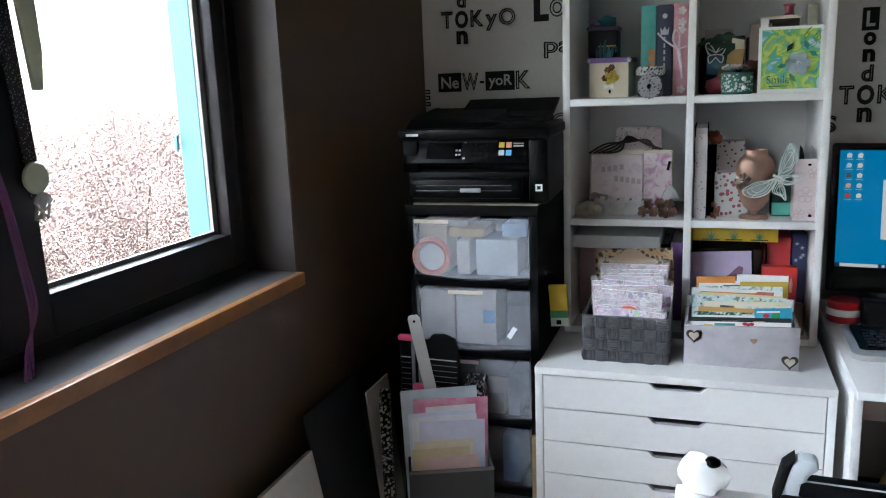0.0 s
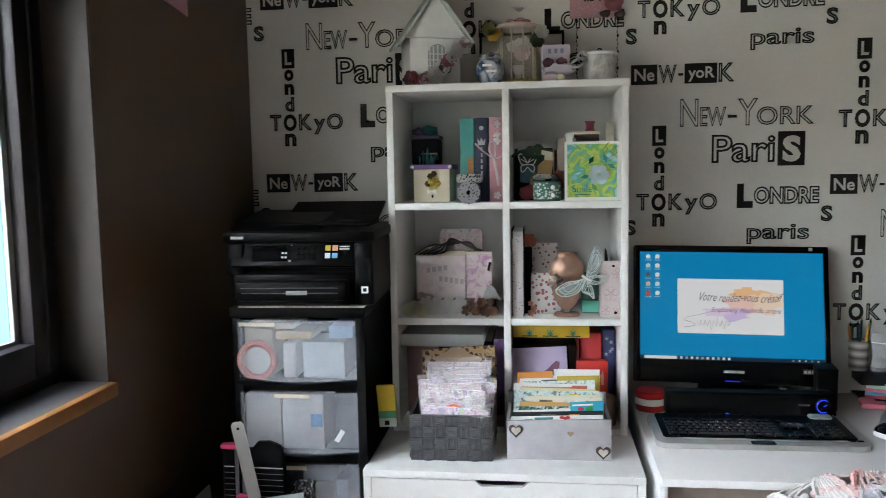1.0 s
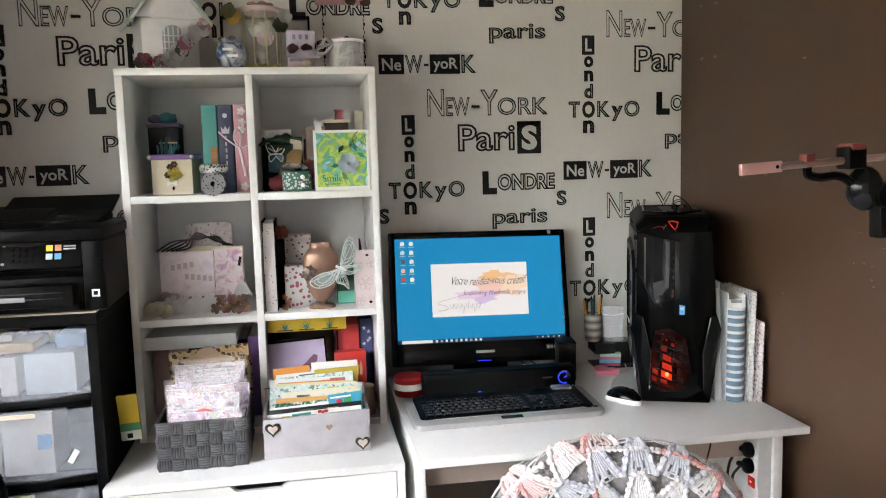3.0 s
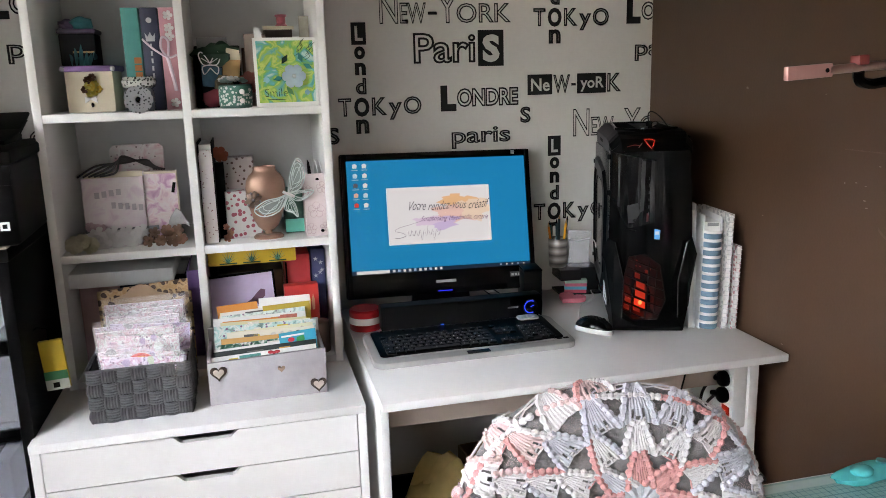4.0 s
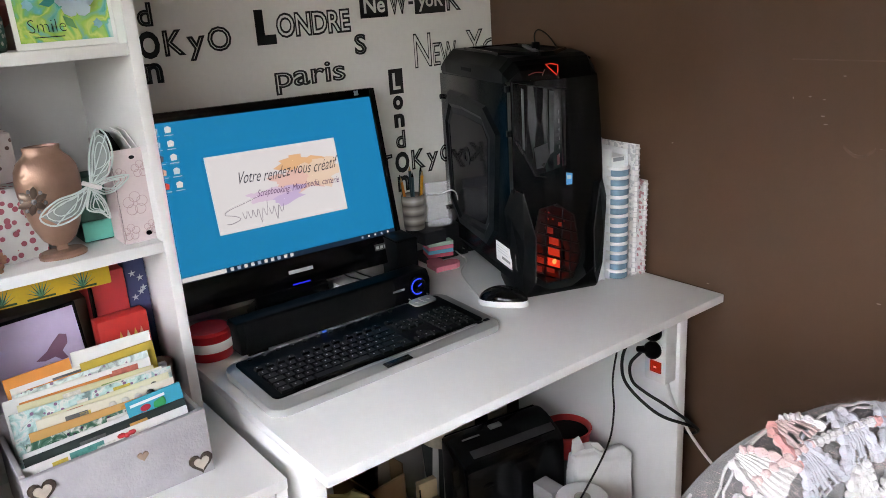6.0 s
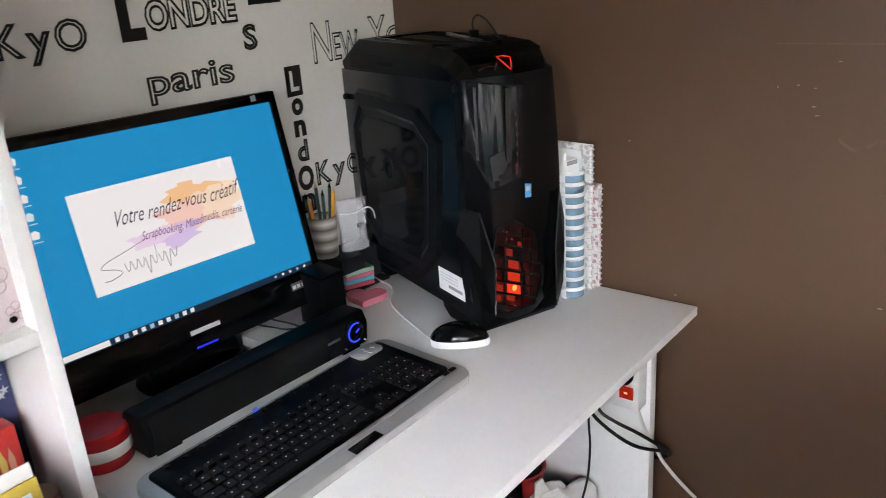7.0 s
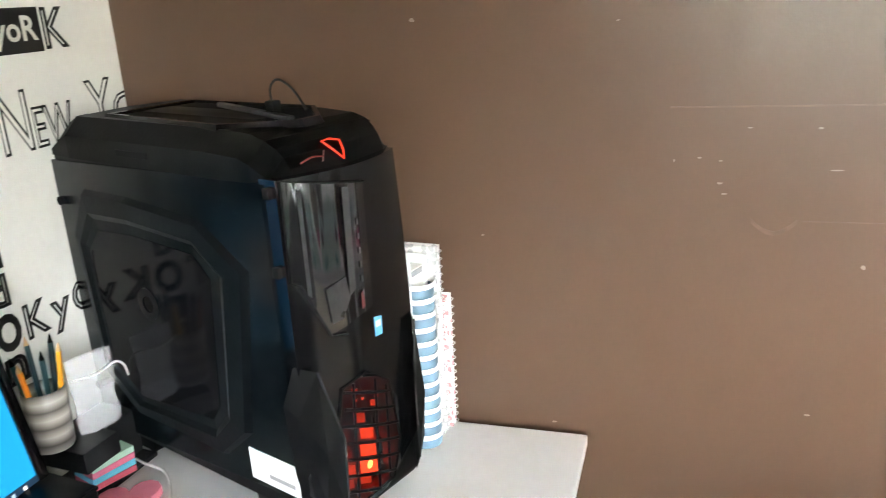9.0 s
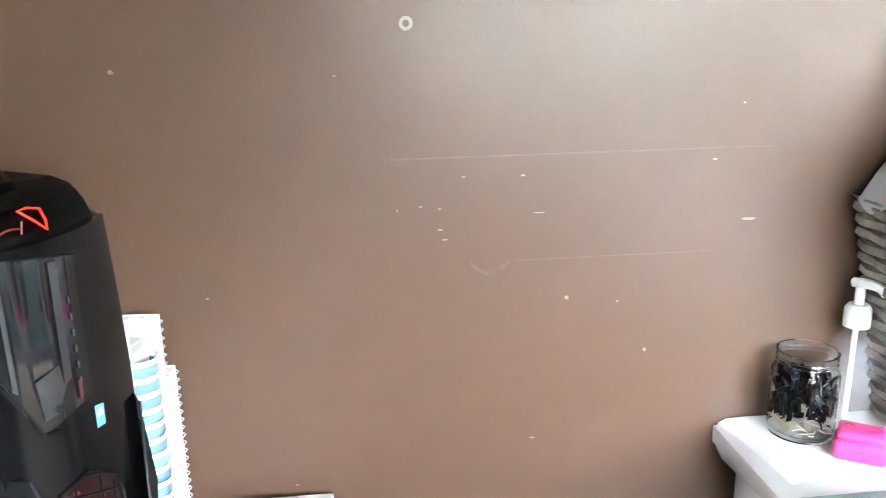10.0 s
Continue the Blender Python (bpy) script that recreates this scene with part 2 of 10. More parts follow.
def petals(c, radius, n=5, bm=None, tilt=0.5, facing=(0, -1, 0), layers=1):
    """A paper flower: cupped petals round a centre, opening towards facing."""
    own = bmesh.new()
    for lay in range(layers):
        rr = radius * (1 - 0.35 * lay)
        for i in range(n):
            a = 2 * math.pi * (i + 0.5 * lay) / n
            ux, uy = math.cos(a), math.sin(a)
            pts = []
            for s, w, lift in ((0.08, 0.12, 0.0), (0.45, 0.42, 0.16), (0.8, 0.5, 0.34), (1.0, 0.22, 0.40)):
                for side in (-1, 1):
                    x, y = ux * s - uy * w * side * 0.8, uy * s + ux * w * side * 0.8
                    pts.append(own.verts.new((x * rr, y * rr, (lift * tilt + 0.16 * lay) * rr * 1.4 + 0.0008 * i)))
            for k in range(3):
                own.faces.new((pts[2 * k], pts[2 * k + 1], pts[2 * k + 3], pts[2 * k + 2]))
    bmesh.ops.solidify(own, geom=own.faces[:], thickness=radius * 0.05)
    turn = Vector(facing).to_track_quat("Z", "Y").to_matrix().to_4x4()
    bmesh.ops.transform(own, matrix=Matrix.Translation(c) @ turn, verts=own.verts[:])
    return join(bm, own)


LETTERS = {}


def lettering(body, outline=0.0, fat=0.0):
    """Points and faces of a word in the built-in font, as a bmesh in the x-z plane, with its bounds."""
    key = (body, outline, fat)
    if key not in LETTERS:
        cu = bpy.data.curves.new("word", "FONT")
        cu.body, cu.size, cu.resolution_u, cu.offset = body, 1.0, 3, fat
        if outline:
            cu.fill_mode, cu.bevel_depth, cu.bevel_resolution = "NONE", outline, 0
        ob = new("word", cu)
        me = bpy.data.meshes.new_from_object(ob)
        bpy.data.objects.remove(ob)
        bpy.data.curves.remove(cu)
        LETTERS[key] = me
    bm = bmesh.new()
    bm.from_mesh(LETTERS[key])
    for v in bm.verts:
        v.co = Vector((v.co.x, -v.co.z * 0.25, v.co.y))
    return bm


def word(body, x0, z0, x1, z1, y, outline=0.0, fat=0.0, flat=0.0006, clip=None, slant=0.0, wave=0.0):
    """A word stretched between its corners on the plane y, facing -y."""
    h = z1 - z0
    bm = lettering(body, outline / max(h, 1e-6) if outline else 0.0, fat)
    xs, zs = [v.co.x for v in bm.verts], [v.co.z for v in bm.verts]
    ax, bx, az, bz = min(xs), max(xs), min(zs), max(zs)
    for v in bm.verts:
        v.co = Vector((x0 + (v.co.x - ax) / (bx - ax) * (x1 - x0), y - (flat if v.co.y < 0 else 0) if outline else y - flat, z0 + (v.co.z - az) / (bz - az) * (z1 - z0)))
    if slant or wave:
        for v in bm.verts:
            v.co.x += slant * (v.co.z - z0)
            v.co.z += wave * math.sin(60 * (v.co.x - x0))
    if clip:
        for cx, nx in ((clip[0], -1), (clip[1], 1)):
            bmesh.ops.bisect_plane(bm, geom=bm.verts[:] + bm.edges[:] + bm.faces[:], plane_co=(cx, 0, 0), plane_no=(nx, 0, 0), clear_outer=True)
    return bm

# ---- surfaces of the room ----
WEST, EAST, NORTH, SOUTH, TOP = -0.862, 1.243, 2.2, -2.5, 2.45
BROWN = mat("brown_satin_wall_paint", (0.088, 0.0485, 0.0290), 0.385, vary=0.07, big=1.3, fine=18, bump=0.04, grain=140, spec=0.44)
PAPER = mat("offwhite_wallpaper", (0.69, 0.67, 0.63), 0.62, vary=0.04, big=1.5, fine=90, bump=0.06, grain=420)
INK = mat("black_print_ink", (0.018, 0.017, 0.017), 0.55, vary=0.2, bump=0)
WHITE = mat("white_laminate", (0.78, 0.775, 0.76), 0.38, vary=0.025, big=4, fine=60, bump=0.015, grain=300)
WHITE_EDGE = mat("white_edge_band", (0.70, 0.695, 0.68), 0.45, vary=0.03, bump=0.02)
CEILING = mat("tan_ceiling_paint", (0.46, 0.425, 0.39), 0.85, vary=0.04)
FLOORING = mat("pale_oak_laminate", (0.52, 0.41, 0.30), 0.45, vary=0.15, big=6, fine=70)
FRAME_DARK = mat("black_brown_window_paint", (0.016, 0.014, 0.016), 0.38, vary=0.12, big=5)
REVEAL = mat("dark_brown_reveal", (0.030, 0.022, 0.018), 0.6, vary=0.1, big=4)
OAK = mat("varnished_orange_wood", (0.36, 0.15, 0.035), 0.35, vary=0.16, big=9, fine=80, second=(0.26, 0.10, 0.022), mix_scale=14)
SILL = mat("dark_slate_sill", (0.085, 0.087, 0.092), 0.3, vary=0.1, big=5, fine=120, bump=0.06)
PANE = glass("window_glass", (0.97, 0.99, 0.98), 0.0, 1.05)


def slab(name, x0, y0, z0, x1, y1, z1, material, label, category):
    return solo(name, box(x0, y0, z0, x1, y1, z1), material, label, category, kind="structure", smooth=False)


floor = thing("floor", "warm oak laminate floor", "floor", kind="structure")
ceiling = slab("ceiling", WEST - 0.3, SOUTH - 0.15, TOP, EAST + 0.15, NORTH + 0.15, TOP + 0.1, CEILING, "plain tan painted ceiling", "ceiling")
wall_north = slab("wall_north", WEST - 0.3, NORTH, 0, EAST + 0.15, NORTH + 0.15, TOP, PAPER, "off-white wallpaper printed with black city names", "wall")
wall_east = slab("wall_east", EAST, SOUTH, 0, EAST + 0.15, NORTH, TOP, BROWN, "dark brown painted wall with scuffs and nail marks", "wall")
# unseen wall closing the room, made pale to bounce light onto the shelves
wall_south = slab("wall_south", WEST - 0.3, SOUTH - 0.15, 0, EAST + 0.15, SOUTH, TOP, PAPER, "plain off-white papered wall behind, unseen, pale to bounce light", "wall")

# the west wall with its window opening, lengthened southward unseen for more light
WIN = (-2.255, 1.325, 0.987, 1.92)
wall_west = thing("wall_west", "dark brown painted wall with a deep window recess", "wall", kind="structure")
for a in ((SOUTH, WIN[0], 0, TOP), (WIN[1], NORTH, 0, TOP), (WIN[0], WIN[1], 0, WIN[2] - 0.03), (WIN[0], WIN[1], WIN[3], TOP)):
    part("wall_section", box(WEST - 0.235, a[0], a[2], WEST, a[1], a[3]), BROWN, wall_west, smooth=False)
# thin sheets on the sides and head of the recess, darker than the wall
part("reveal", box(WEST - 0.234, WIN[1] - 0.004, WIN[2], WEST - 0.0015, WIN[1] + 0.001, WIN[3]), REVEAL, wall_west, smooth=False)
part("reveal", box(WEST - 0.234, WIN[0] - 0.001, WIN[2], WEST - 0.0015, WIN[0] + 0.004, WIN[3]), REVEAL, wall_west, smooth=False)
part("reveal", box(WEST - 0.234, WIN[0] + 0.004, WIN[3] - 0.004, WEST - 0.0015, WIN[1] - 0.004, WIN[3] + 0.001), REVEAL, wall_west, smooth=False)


def build_window():
    w = thing("window_1", "black-framed window with a slate sill and three added unseen leaves", "window", kind="structure")
    x0, x1 = -1.0, -0.95
    y0, y1, z0, z1 = WIN[0] + 0.004, WIN[1] - 0.004, WIN[2], WIN[3] - 0.004
    f = 0.035
    fr = box(x0 - 0.02, y0, z0, x1 - 0.012, y0 + f, z1, 0.003)
    box(x0 - 0.02, y1 - f, z0, x1 - 0.012, y1, z1, 0.003, fr)
    box(x0 - 0.02, y0 + f, z0, x1 - 0.012, y1 - f, z0 + f, 0.003, fr)
    box(x0 - 0.02, y0 + f, z1 - f, x1 - 0.012, y1 - f, z1, 0.003, fr)
    part("window_frame", fr, FRAME_DARK, w)
    gasket = mat("grey_rubber_gasket", (0.22, 0.215, 0.21), 0.6, vary=0.2, big=30)
    # only the northern leaf is seen; those further south are added for light
    for a, c in ((0.638, 1.262), (-0.31, 0.6435), (-1.265, -0.3145), (-2.22, -1.2695)):
        left = 0.096 if a > 0 else 0.07
        right = 0.045 if a > 0 else 0.10
        st = 0.071
        s = box(x0, a, z0 + 0.03, x1, a + left, z1 - 0.03, 0.004)
        box(x0, c - right, z0 + 0.03, x1, c, z1 - 0.03, 0.004, s)
        box(x0, a + left, z0 + 0.03, x1, c - right, z0 + 0.03 + st, 0.004, s)
        box(x0, a + left, z1 - 0.03 - st, x1, c - right, z1 - 0.03, 0.004, s)
        sash = part("sash", s, FRAME_DARK, w, "black painted sash with rounded edges")
        g0, g1, h0, h1 = a + left, c - right, z0 + 0.03 + st, z1 - 0.03 - st
        g = box(x0 + 0.012, g0, h0, x0 + 0.02, g0 + 0.008, h1)
        box(x0 + 0.012, g1 - 0.016, h0, x0 + 0.02, g1, h1, bm=g)
        box(x0 + 0.012, g0, h0, x0 + 0.02, g1, h0 + 0.008, bm=g)
        box(x0 + 0.012, g0, h1 - 0.008, x0 + 0.02, g1, h1, bm=g)
        part("gasket", g, gasket, sash, "worn grey glazing strip", False)
        p = part("pane", box(x0 + 0.004, g0 - 0.004, h0 - 0.004, x0 + 0.01, g1 + 0.004, h1 + 0.004), PANE, sash, "clear window glass", False)
        p.visible_shadow = False
    blue = mat("turquoise_frame_paint", (0.055, 0.155, 0.185), 0.5, vary=0.06, big=5)
    jamb = part("outer_jamb", box(-1.074, 1.246, z0 + 0.002, -1.022, y1 - 0.002, z1 - 0.002, 0.002), blue, w, "turquoise painted outer jamb", False)
    catch = box(-1.077, 1.229, 1.262, -1.070, 1.236, 1.292, 0.001)
    part("shutter_catch", catch, blue, jamb)
    sill = part("window_sill", box(-1.079, y0, WIN[2] - 0.03, WEST + 0.004, y1, WIN[2] - 0.001, 0.002), SILL, w, "dark slate sill board", False)
    part("sill_edge", box(WEST + 0.004, WIN[0] - 0.02, WIN[2] - 0.028, WEST + 0.024, WIN[1] - 0.010, WIN[2] + 0.001, 0.003), OAK, sill, "varnished orange wood edge")


build_window()

# ---- large furniture ----
SHELF = dict(x0=-0.367, x1=0.252, y0=1.855, y1=2.19, z0=0.713, z1=1.633, mid=-0.0575, s1=1.318, s2=1.013, t=0.018)


def build_bookcase():
    s = SHELF
    t = s["t"]
    b = thing("bookcase", "white six-compartment cube bookcase standing on the drawer unit", "bookcase")
    for x in (s["x0"], s["x1"] - t):
        part("side_panel", box(x, s["y0"], s["z0"], x + t, s["y1"], s["z1"] - t, 0.0012), WHITE, b)
    part("top_board", box(s["x0"], s["y0"], s["z1"] - t, s["x1"], s["y1"], s["z1"], 0.0012), WHITE, b)
    part("bottom_board", box(s["x0"] + t, s["y0"] + 0.001, s["z0"], s["x1"] - t, s["y1"], s["z0"] + t, 0.0012), WHITE, b)
    part("divider", box(s["mid"] - t / 2, s["y0"] + 0.001, s["z0"] + t, s["mid"] + t / 2, s["y1"] - 0.008, s["z1"] - t, 0.0012), WHITE, b)
    for z in (s["s1"], s["s2"]):
        for a, c in ((s["x0"] + t, s["mid"] - t / 2), (s["mid"] + t / 2, s["x1"] - t)):
            part("shelf_board", box(a, s["y0"] + 0.001, z - t / 2, c, s["y1"] - 0.008, z + t / 2, 0.0012), WHITE, b)
    part("back_panel", box(s["x0"] + t, s["y1"] - 0.008, s["z0"] + t, s["x1"] - t, s["y1"] - 0.002, s["z1"] - t), WHITE_EDGE, b, smooth=False)


build_bookcase()

CHEST = dict(x0=-0.389, x1=0.264, y0=1.578, y1=2.12, z1=0.713)


def build_drawer_unit():
    a = CHEST
    d = thing("drawer_unit", "white chest of flat drawers with cut-out grips", "drawers")
    t = 0.018
    part("top_board", box(a["x0"], a["y0"] - 0.004, a["z1"] - t, a["x1"], a["y1"], a["z1"], 0.0015), WHITE, d)
    for x in (a["x0"], a["x1"] - t):
        part("side_panel", box(x, a["y0"], 0.09, x + t, a["y1"], a["z1"] - t, 0.0012), WHITE, d)
    part("back_panel", box(a["x0"] + t, a["y1"] - 0.008, 0.09, a["x1"] - t, a["y1"], a["z1"] - t), WHITE_EDGE, d, smooth=False)
    part("plinth", box(a["x0"] + 0.03, a["y0"] + 0.03, 0.0, a["x1"] - 0.03, a["y1"] - 0.03, 0.09), WHITE_EDGE, d, smooth=False)
    part("bottom_board", box(a["x0"] + t, a["y0"] + 0.02, 0.09, a["x1"] - t, a["y1"] - 0.008, 0.108), WHITE, d, smooth=False)
    dark = mat("shadowed_drawer_inside", (0.35, 0.34, 0.33), 0.7)
    hgt, gap = 0.0838, 0.0022
    x0, x1 = a["x0"] + t + gap, a["x1"] - t - gap
    mid = (x0 + x1) / 2
    z = a["z1"] - t - gap
    for i in range(7):
        zt, zb = z - i * hgt, z - (i + 1) * hgt + gap
        w, s, dp = 0.066, 0.02, 0.0145
        out = [(x0, zb), (x1, zb), (x1, zt), (mid + w, zt)]
        out += [(mid + w - s * k / 5, zt - dp * (3 * (k / 5) ** 2 - 2 * (k / 5) ** 3)) for k in range(1, 6)]
        out += [(mid - w + s * (5 - k) / 5, zt - dp * (3 * ((5 - k) / 5) ** 2 - 2 * ((5 - k) / 5) ** 3)) for k in range(6)]
        out += [(x0, zt)]
        dr = part("drawer", prism(out, 0.016, "y", a["y0"], 0.0006), WHITE, d, smooth=False)
        tray = box(x0 + 0.012, a["y0"] + 0.0162, zb + 0.006, x1 - 0.012, a["y0"] + 0.028, zt - 0.03)
        box(x0 + 0.012, a["y0"] + 0.028, zb + 0.006, x1 - 0.012, a["y1"] - 0.05, zb + 0.012, bm=tray)
        part("tray", tray, dark, dr, smooth=False)


build_drawer_unit()

DESK = dict(x0=0.285, x1=1.224, y0=1.49, y1=2.19, z=0.745, t=0.018)


def build_desk():
    k = DESK
    d = thing("desk", "white laminate computer desk against the wallpapered wall", "desk")
    part("tabletop", box(k["x0"], k["y0"], k["z"] - k["t"], k["x1"], k["y1"], k["z"], 0.002), WHITE, d)
    part("side_panel", box(0.287, 1.535, 0.0, 0.305, 2.16, k["z"] - k["t"], 0.0012), WHITE, d)
    part("side_panel", box(1.172, 1.555, 0.0, 1.196, 2.07, k["z"] - k["t"], 0.0012), WHITE, d)
    part("modesty_panel", box(0.305, 1.612, 0.636, 1.172, 1.628, k["z"] - k["t"], 0.0012), mat("beige_raw_board", (0.50, 0.41, 0.35), 0.6, vary=0.05), d, "beige unfinished board")


build_desk()

TABLE_Z = 0.80


def build_work_table():
    t = thing("work_table", "white craft table standing against the brown wall", "table")
    part("tabletop", box(-0.04, -0.75, TABLE_Z - 0.028, 1.240, 0.922, TABLE_Z, 0.003), WHITE, t)
    for x in (-0.01, 1.17):
        for y in (-0.72, 0.84):
            part("leg", box(x, y, 0.0, x + 0.05, y + 0.05, TABLE_Z - 0.028, 0.003), WHITE_EDGE, t)


build_work_table()

# ---- print on the wallpaper ----
def print_wallpaper():
    y = NORTH - 0.0004
    clip = (WEST + 0.001, EAST - 0.001)
    white = mat("white_print", (0.62, 0.605, 0.565), 0.6, vary=0.03, bump=0)

    def put(bm, material=INK):
        if bm.faces:
            part("printed_word", bm, material, wall_north, smooth=False)
        else:
            bm.free()

    def plate(x0, z0, x1, z1):
        bm = box(max(x0, clip[0]), y - 0.0005, z0, min(x1, clip[1]), y, z1)
        part("printed_plate", bm, INK, wall_north, smooth=False)

    def motif(X, Z):
        def w(body, x0, z0, x1, z1, o=0.0016, fat=0.0, material=INK, lift=0.0):
            if X + x1 < clip[0] + 0.004 or X + x0 > clip[1] - 0.004:
                return
            put(word(body, X + x0, Z + z0, X + x1, Z + z1, y - lift, o, fat, clip=clip), material)

        def seen(x0, x1):
            return X + x1 > clip[0] + 0.01 and X + x0 < clip[1] - 0.01

        # the upright word with its boxed capital, crossed by the level one
        if seen(0, 0.04):
            plate(X, Z - 0.058, X + 0.040, Z)
            w("L", 0.010, -0.048, 0.031, -0.009, 0, 0.03, white, 0.0008)
        w("o", 0.006, -0.096, 0.036, -0.062)
        w("n", 0.006, -0.138, 0.036, -0.105)
        w("d", 0.006, -0.189, 0.035, -0.145)
        w("O", -0.001, -0.249, 0.041, -0.197, 0, 0.045)
        w("n", 0.002, -0.295, 0.038, -0.256)
        w("T", -0.044, -0.247, -0.008, -0.198)
        w("K", 0.048, -0.247, 0.090, -0.198)
        w("y", 0.094, -0.260, 0.132, -0.213)
        w("O", 0.136, -0.247, 0.187, -0.198)
        # boxed and open letters
        a, c = -0.062, 0.230
        if seen(a, a + 0.075):
            plate(X + a, Z + 0.119, X + a + 0.075, Z + 0.176)
            w("Ne", a + 0.010, 0.129, a + 0.067, 0.165, 0, 0.02, white, 0.0008)
        w("W", a + 0.078, 0.122, a + 0.130, 0.174)
        w("-", a + 0.134, 0.142, a + 0.148, 0.149, 0, 0.02)
        if seen(a + 0.152, a + 0.243):
            plate(X + a + 0.152, Z + 0.119, X + a + 0.243, Z + 0.176)
            w("yoR", a + 0.162, 0.124, a + 0.236, 0.166, 0, 0.02, white, 0.0008)
        w("K", a + 0.247, 0.121, c, 0.175)
        # thin open capitals
        w("N", 0.079, -0.005, 0.130, 0.075, 0.0012)
        w("EW", 0.135, -0.005, 0.208, 0.050, 0.0012)
        w("-", 0.213, 0.018, 0.238, 0.026, 0.0012)
        w("Y", 0.240, -0.005, 0.296, 0.072, 0.0012)
        w("ORK", 0.293, -0.005, 0.451, 0.048, 0.0012)
        # the big word with its boxed last letter
        w("Pari", 0.169, -0.112, 0.346, -0.030, 0.0021, 0.01)
        if seen(0.353, 0.428):
            plate(X + 0.353, Z - 0.122, X + 0.428, Z - 0.024)
            w("S", 0.366, -0.111, 0.416, -0.036, 0, 0.05, white, 0.0008)
        # heavy capital, doubled letters
        w("L", 0.242, -0.243, 0.287, -0.172, 0, 0.07)
        w("ONDRE", 0.289, -0.233, 0.471, -0.181, 0.0018, 0.03)
        w("S", 0.476, -0.284, 0.508, -0.238, 0.0018)
        w("paris", 0.271, -0.349, 0.446, -0.290, 0.0017)

    for X, Z in ((-1.316, 2.10), (-0.755, 1.79), (-0.197, 2.05), (0.356, 1.531), (0.917, 1.762)):
        for k in range(-4, 5):
            z = Z + k * 0.556
            if 0.95 < z - 0.1 < 2.25 and z + 0.18 < TOP:
                motif(X, z)


print_wallpaper()

# scuffs, nail marks and a plug in the brown walls
CHIP = mat("bare_plaster_chip", (0.22, 0.18, 0.155), 0.8)
SCUFF = mat("pale_rubbed_paint", (0.096, 0.0545, 0.0345), 0.38, vary=0.2, big=60)


def wall_marks():
    rnd = random.Random(5)
    for y, z, w, h in ((1.726, 1.337, 0.009, 0.007), (1.456, 1.326, 0.006, 0.002), (1.383, 1.149, 0.003, 0.004), (1.352, 1.153, 0.008, 0.003), (1.326, 1.149, 0.007, 0.002), (1.326, 1.12, 0.01, 0.003),
                       (1.32, 1.106, 0.011, 0.002), (1.294, 1.191, 0.008, 0.002), (1.213, 1.19, 0.008, 0.003), (1.15, 1.014, 0.007, 0.008), (1.077, 1.004, 0.004, 0.003), (1.033, 0.928, 0.007, 0.007),
                       (0.948, 1.202, 0.008, 0.003), (0.892, 1.116, 0.024, 0.005), (0.912, 1.277, 0.005, 0.004), (1.64, 1.04, 0.007, 0.003), (1.198, 0.799, 0.01, 0.003), (1.541, 0.75, 0.008, 0.003),
                       (1.192, 1.138, 0.019, 0.002), (2.08, 1.828, 0.02, 0.008), (1.991, 1.82, 0.018, 0.008), (2.07, 1.675, 0.023, 0.013), (1.994, 1.671, 0.021, 0.011), (1.577, 1.614, 0.021, 0.006)):
        n = 7
        w, h = w * 0.9, h * 0.9
        out = [(y + w / 2 * math.cos(2 * math.pi * i / n) * rnd.uniform(0.6, 1.1), z + h / 2 * math.sin(2 * math.pi * i / n) * rnd.uniform(0.6, 1.1)) for i in range(n)]
        part("paint_chip", prism(out, 0.0012, "x", EAST - 0.0012), CHIP, wall_east, smooth=False)
    # two faint level rubs and a curved one
    for y0, y1, z, h in ((0.86, 1.39, 1.216, 0.0022), (0.95, 1.225, 1.071, 0.0014)):
        part("rubbed_line", box(EAST - 0.00025, y0, z, EAST, y1, z + h), SCUFF, wall_east, smooth=False)
    arc = [(1.286 - 0.055 * k / 8, 1.068 - 0.016 * math.sin(math.pi * k / 8)) for k in range(9)]
    arc += [(a, c + 0.006) for a, c in reversed(arc)]
    part("rubbed_curve", prism(arc, 0.0003, "x", EAST - 0.0003), SCUFF, wall_east, smooth=False)
    plug = lathe([(0.0045, 0), (0.0045, -0.002), (0.0085, -0.002), (0.009, 0.0015), (0.0078, 0.003), (0.0045, 0.003), (0.0045, 0)], 14, m=pose(EAST - 0.003, 1.364, 1.388, 0, 90, 0))
    part("wall_plug", plug, CHIP, wall_east, "torn white wall plug")
    for y, z, w, h in ((1.24, 0.86, 0.004, 0.05), (1.19, 0.60, 0.003, 0.06), (1.45, 0.84, 0.007, 0.003), (1.72, 1.42, 0.008, 0.004)):
        part("paint_chip", box(WEST, y, z, WEST + 0.0008, y + w, z + h), SCUFF, wall_west, smooth=False)


wall_marks()

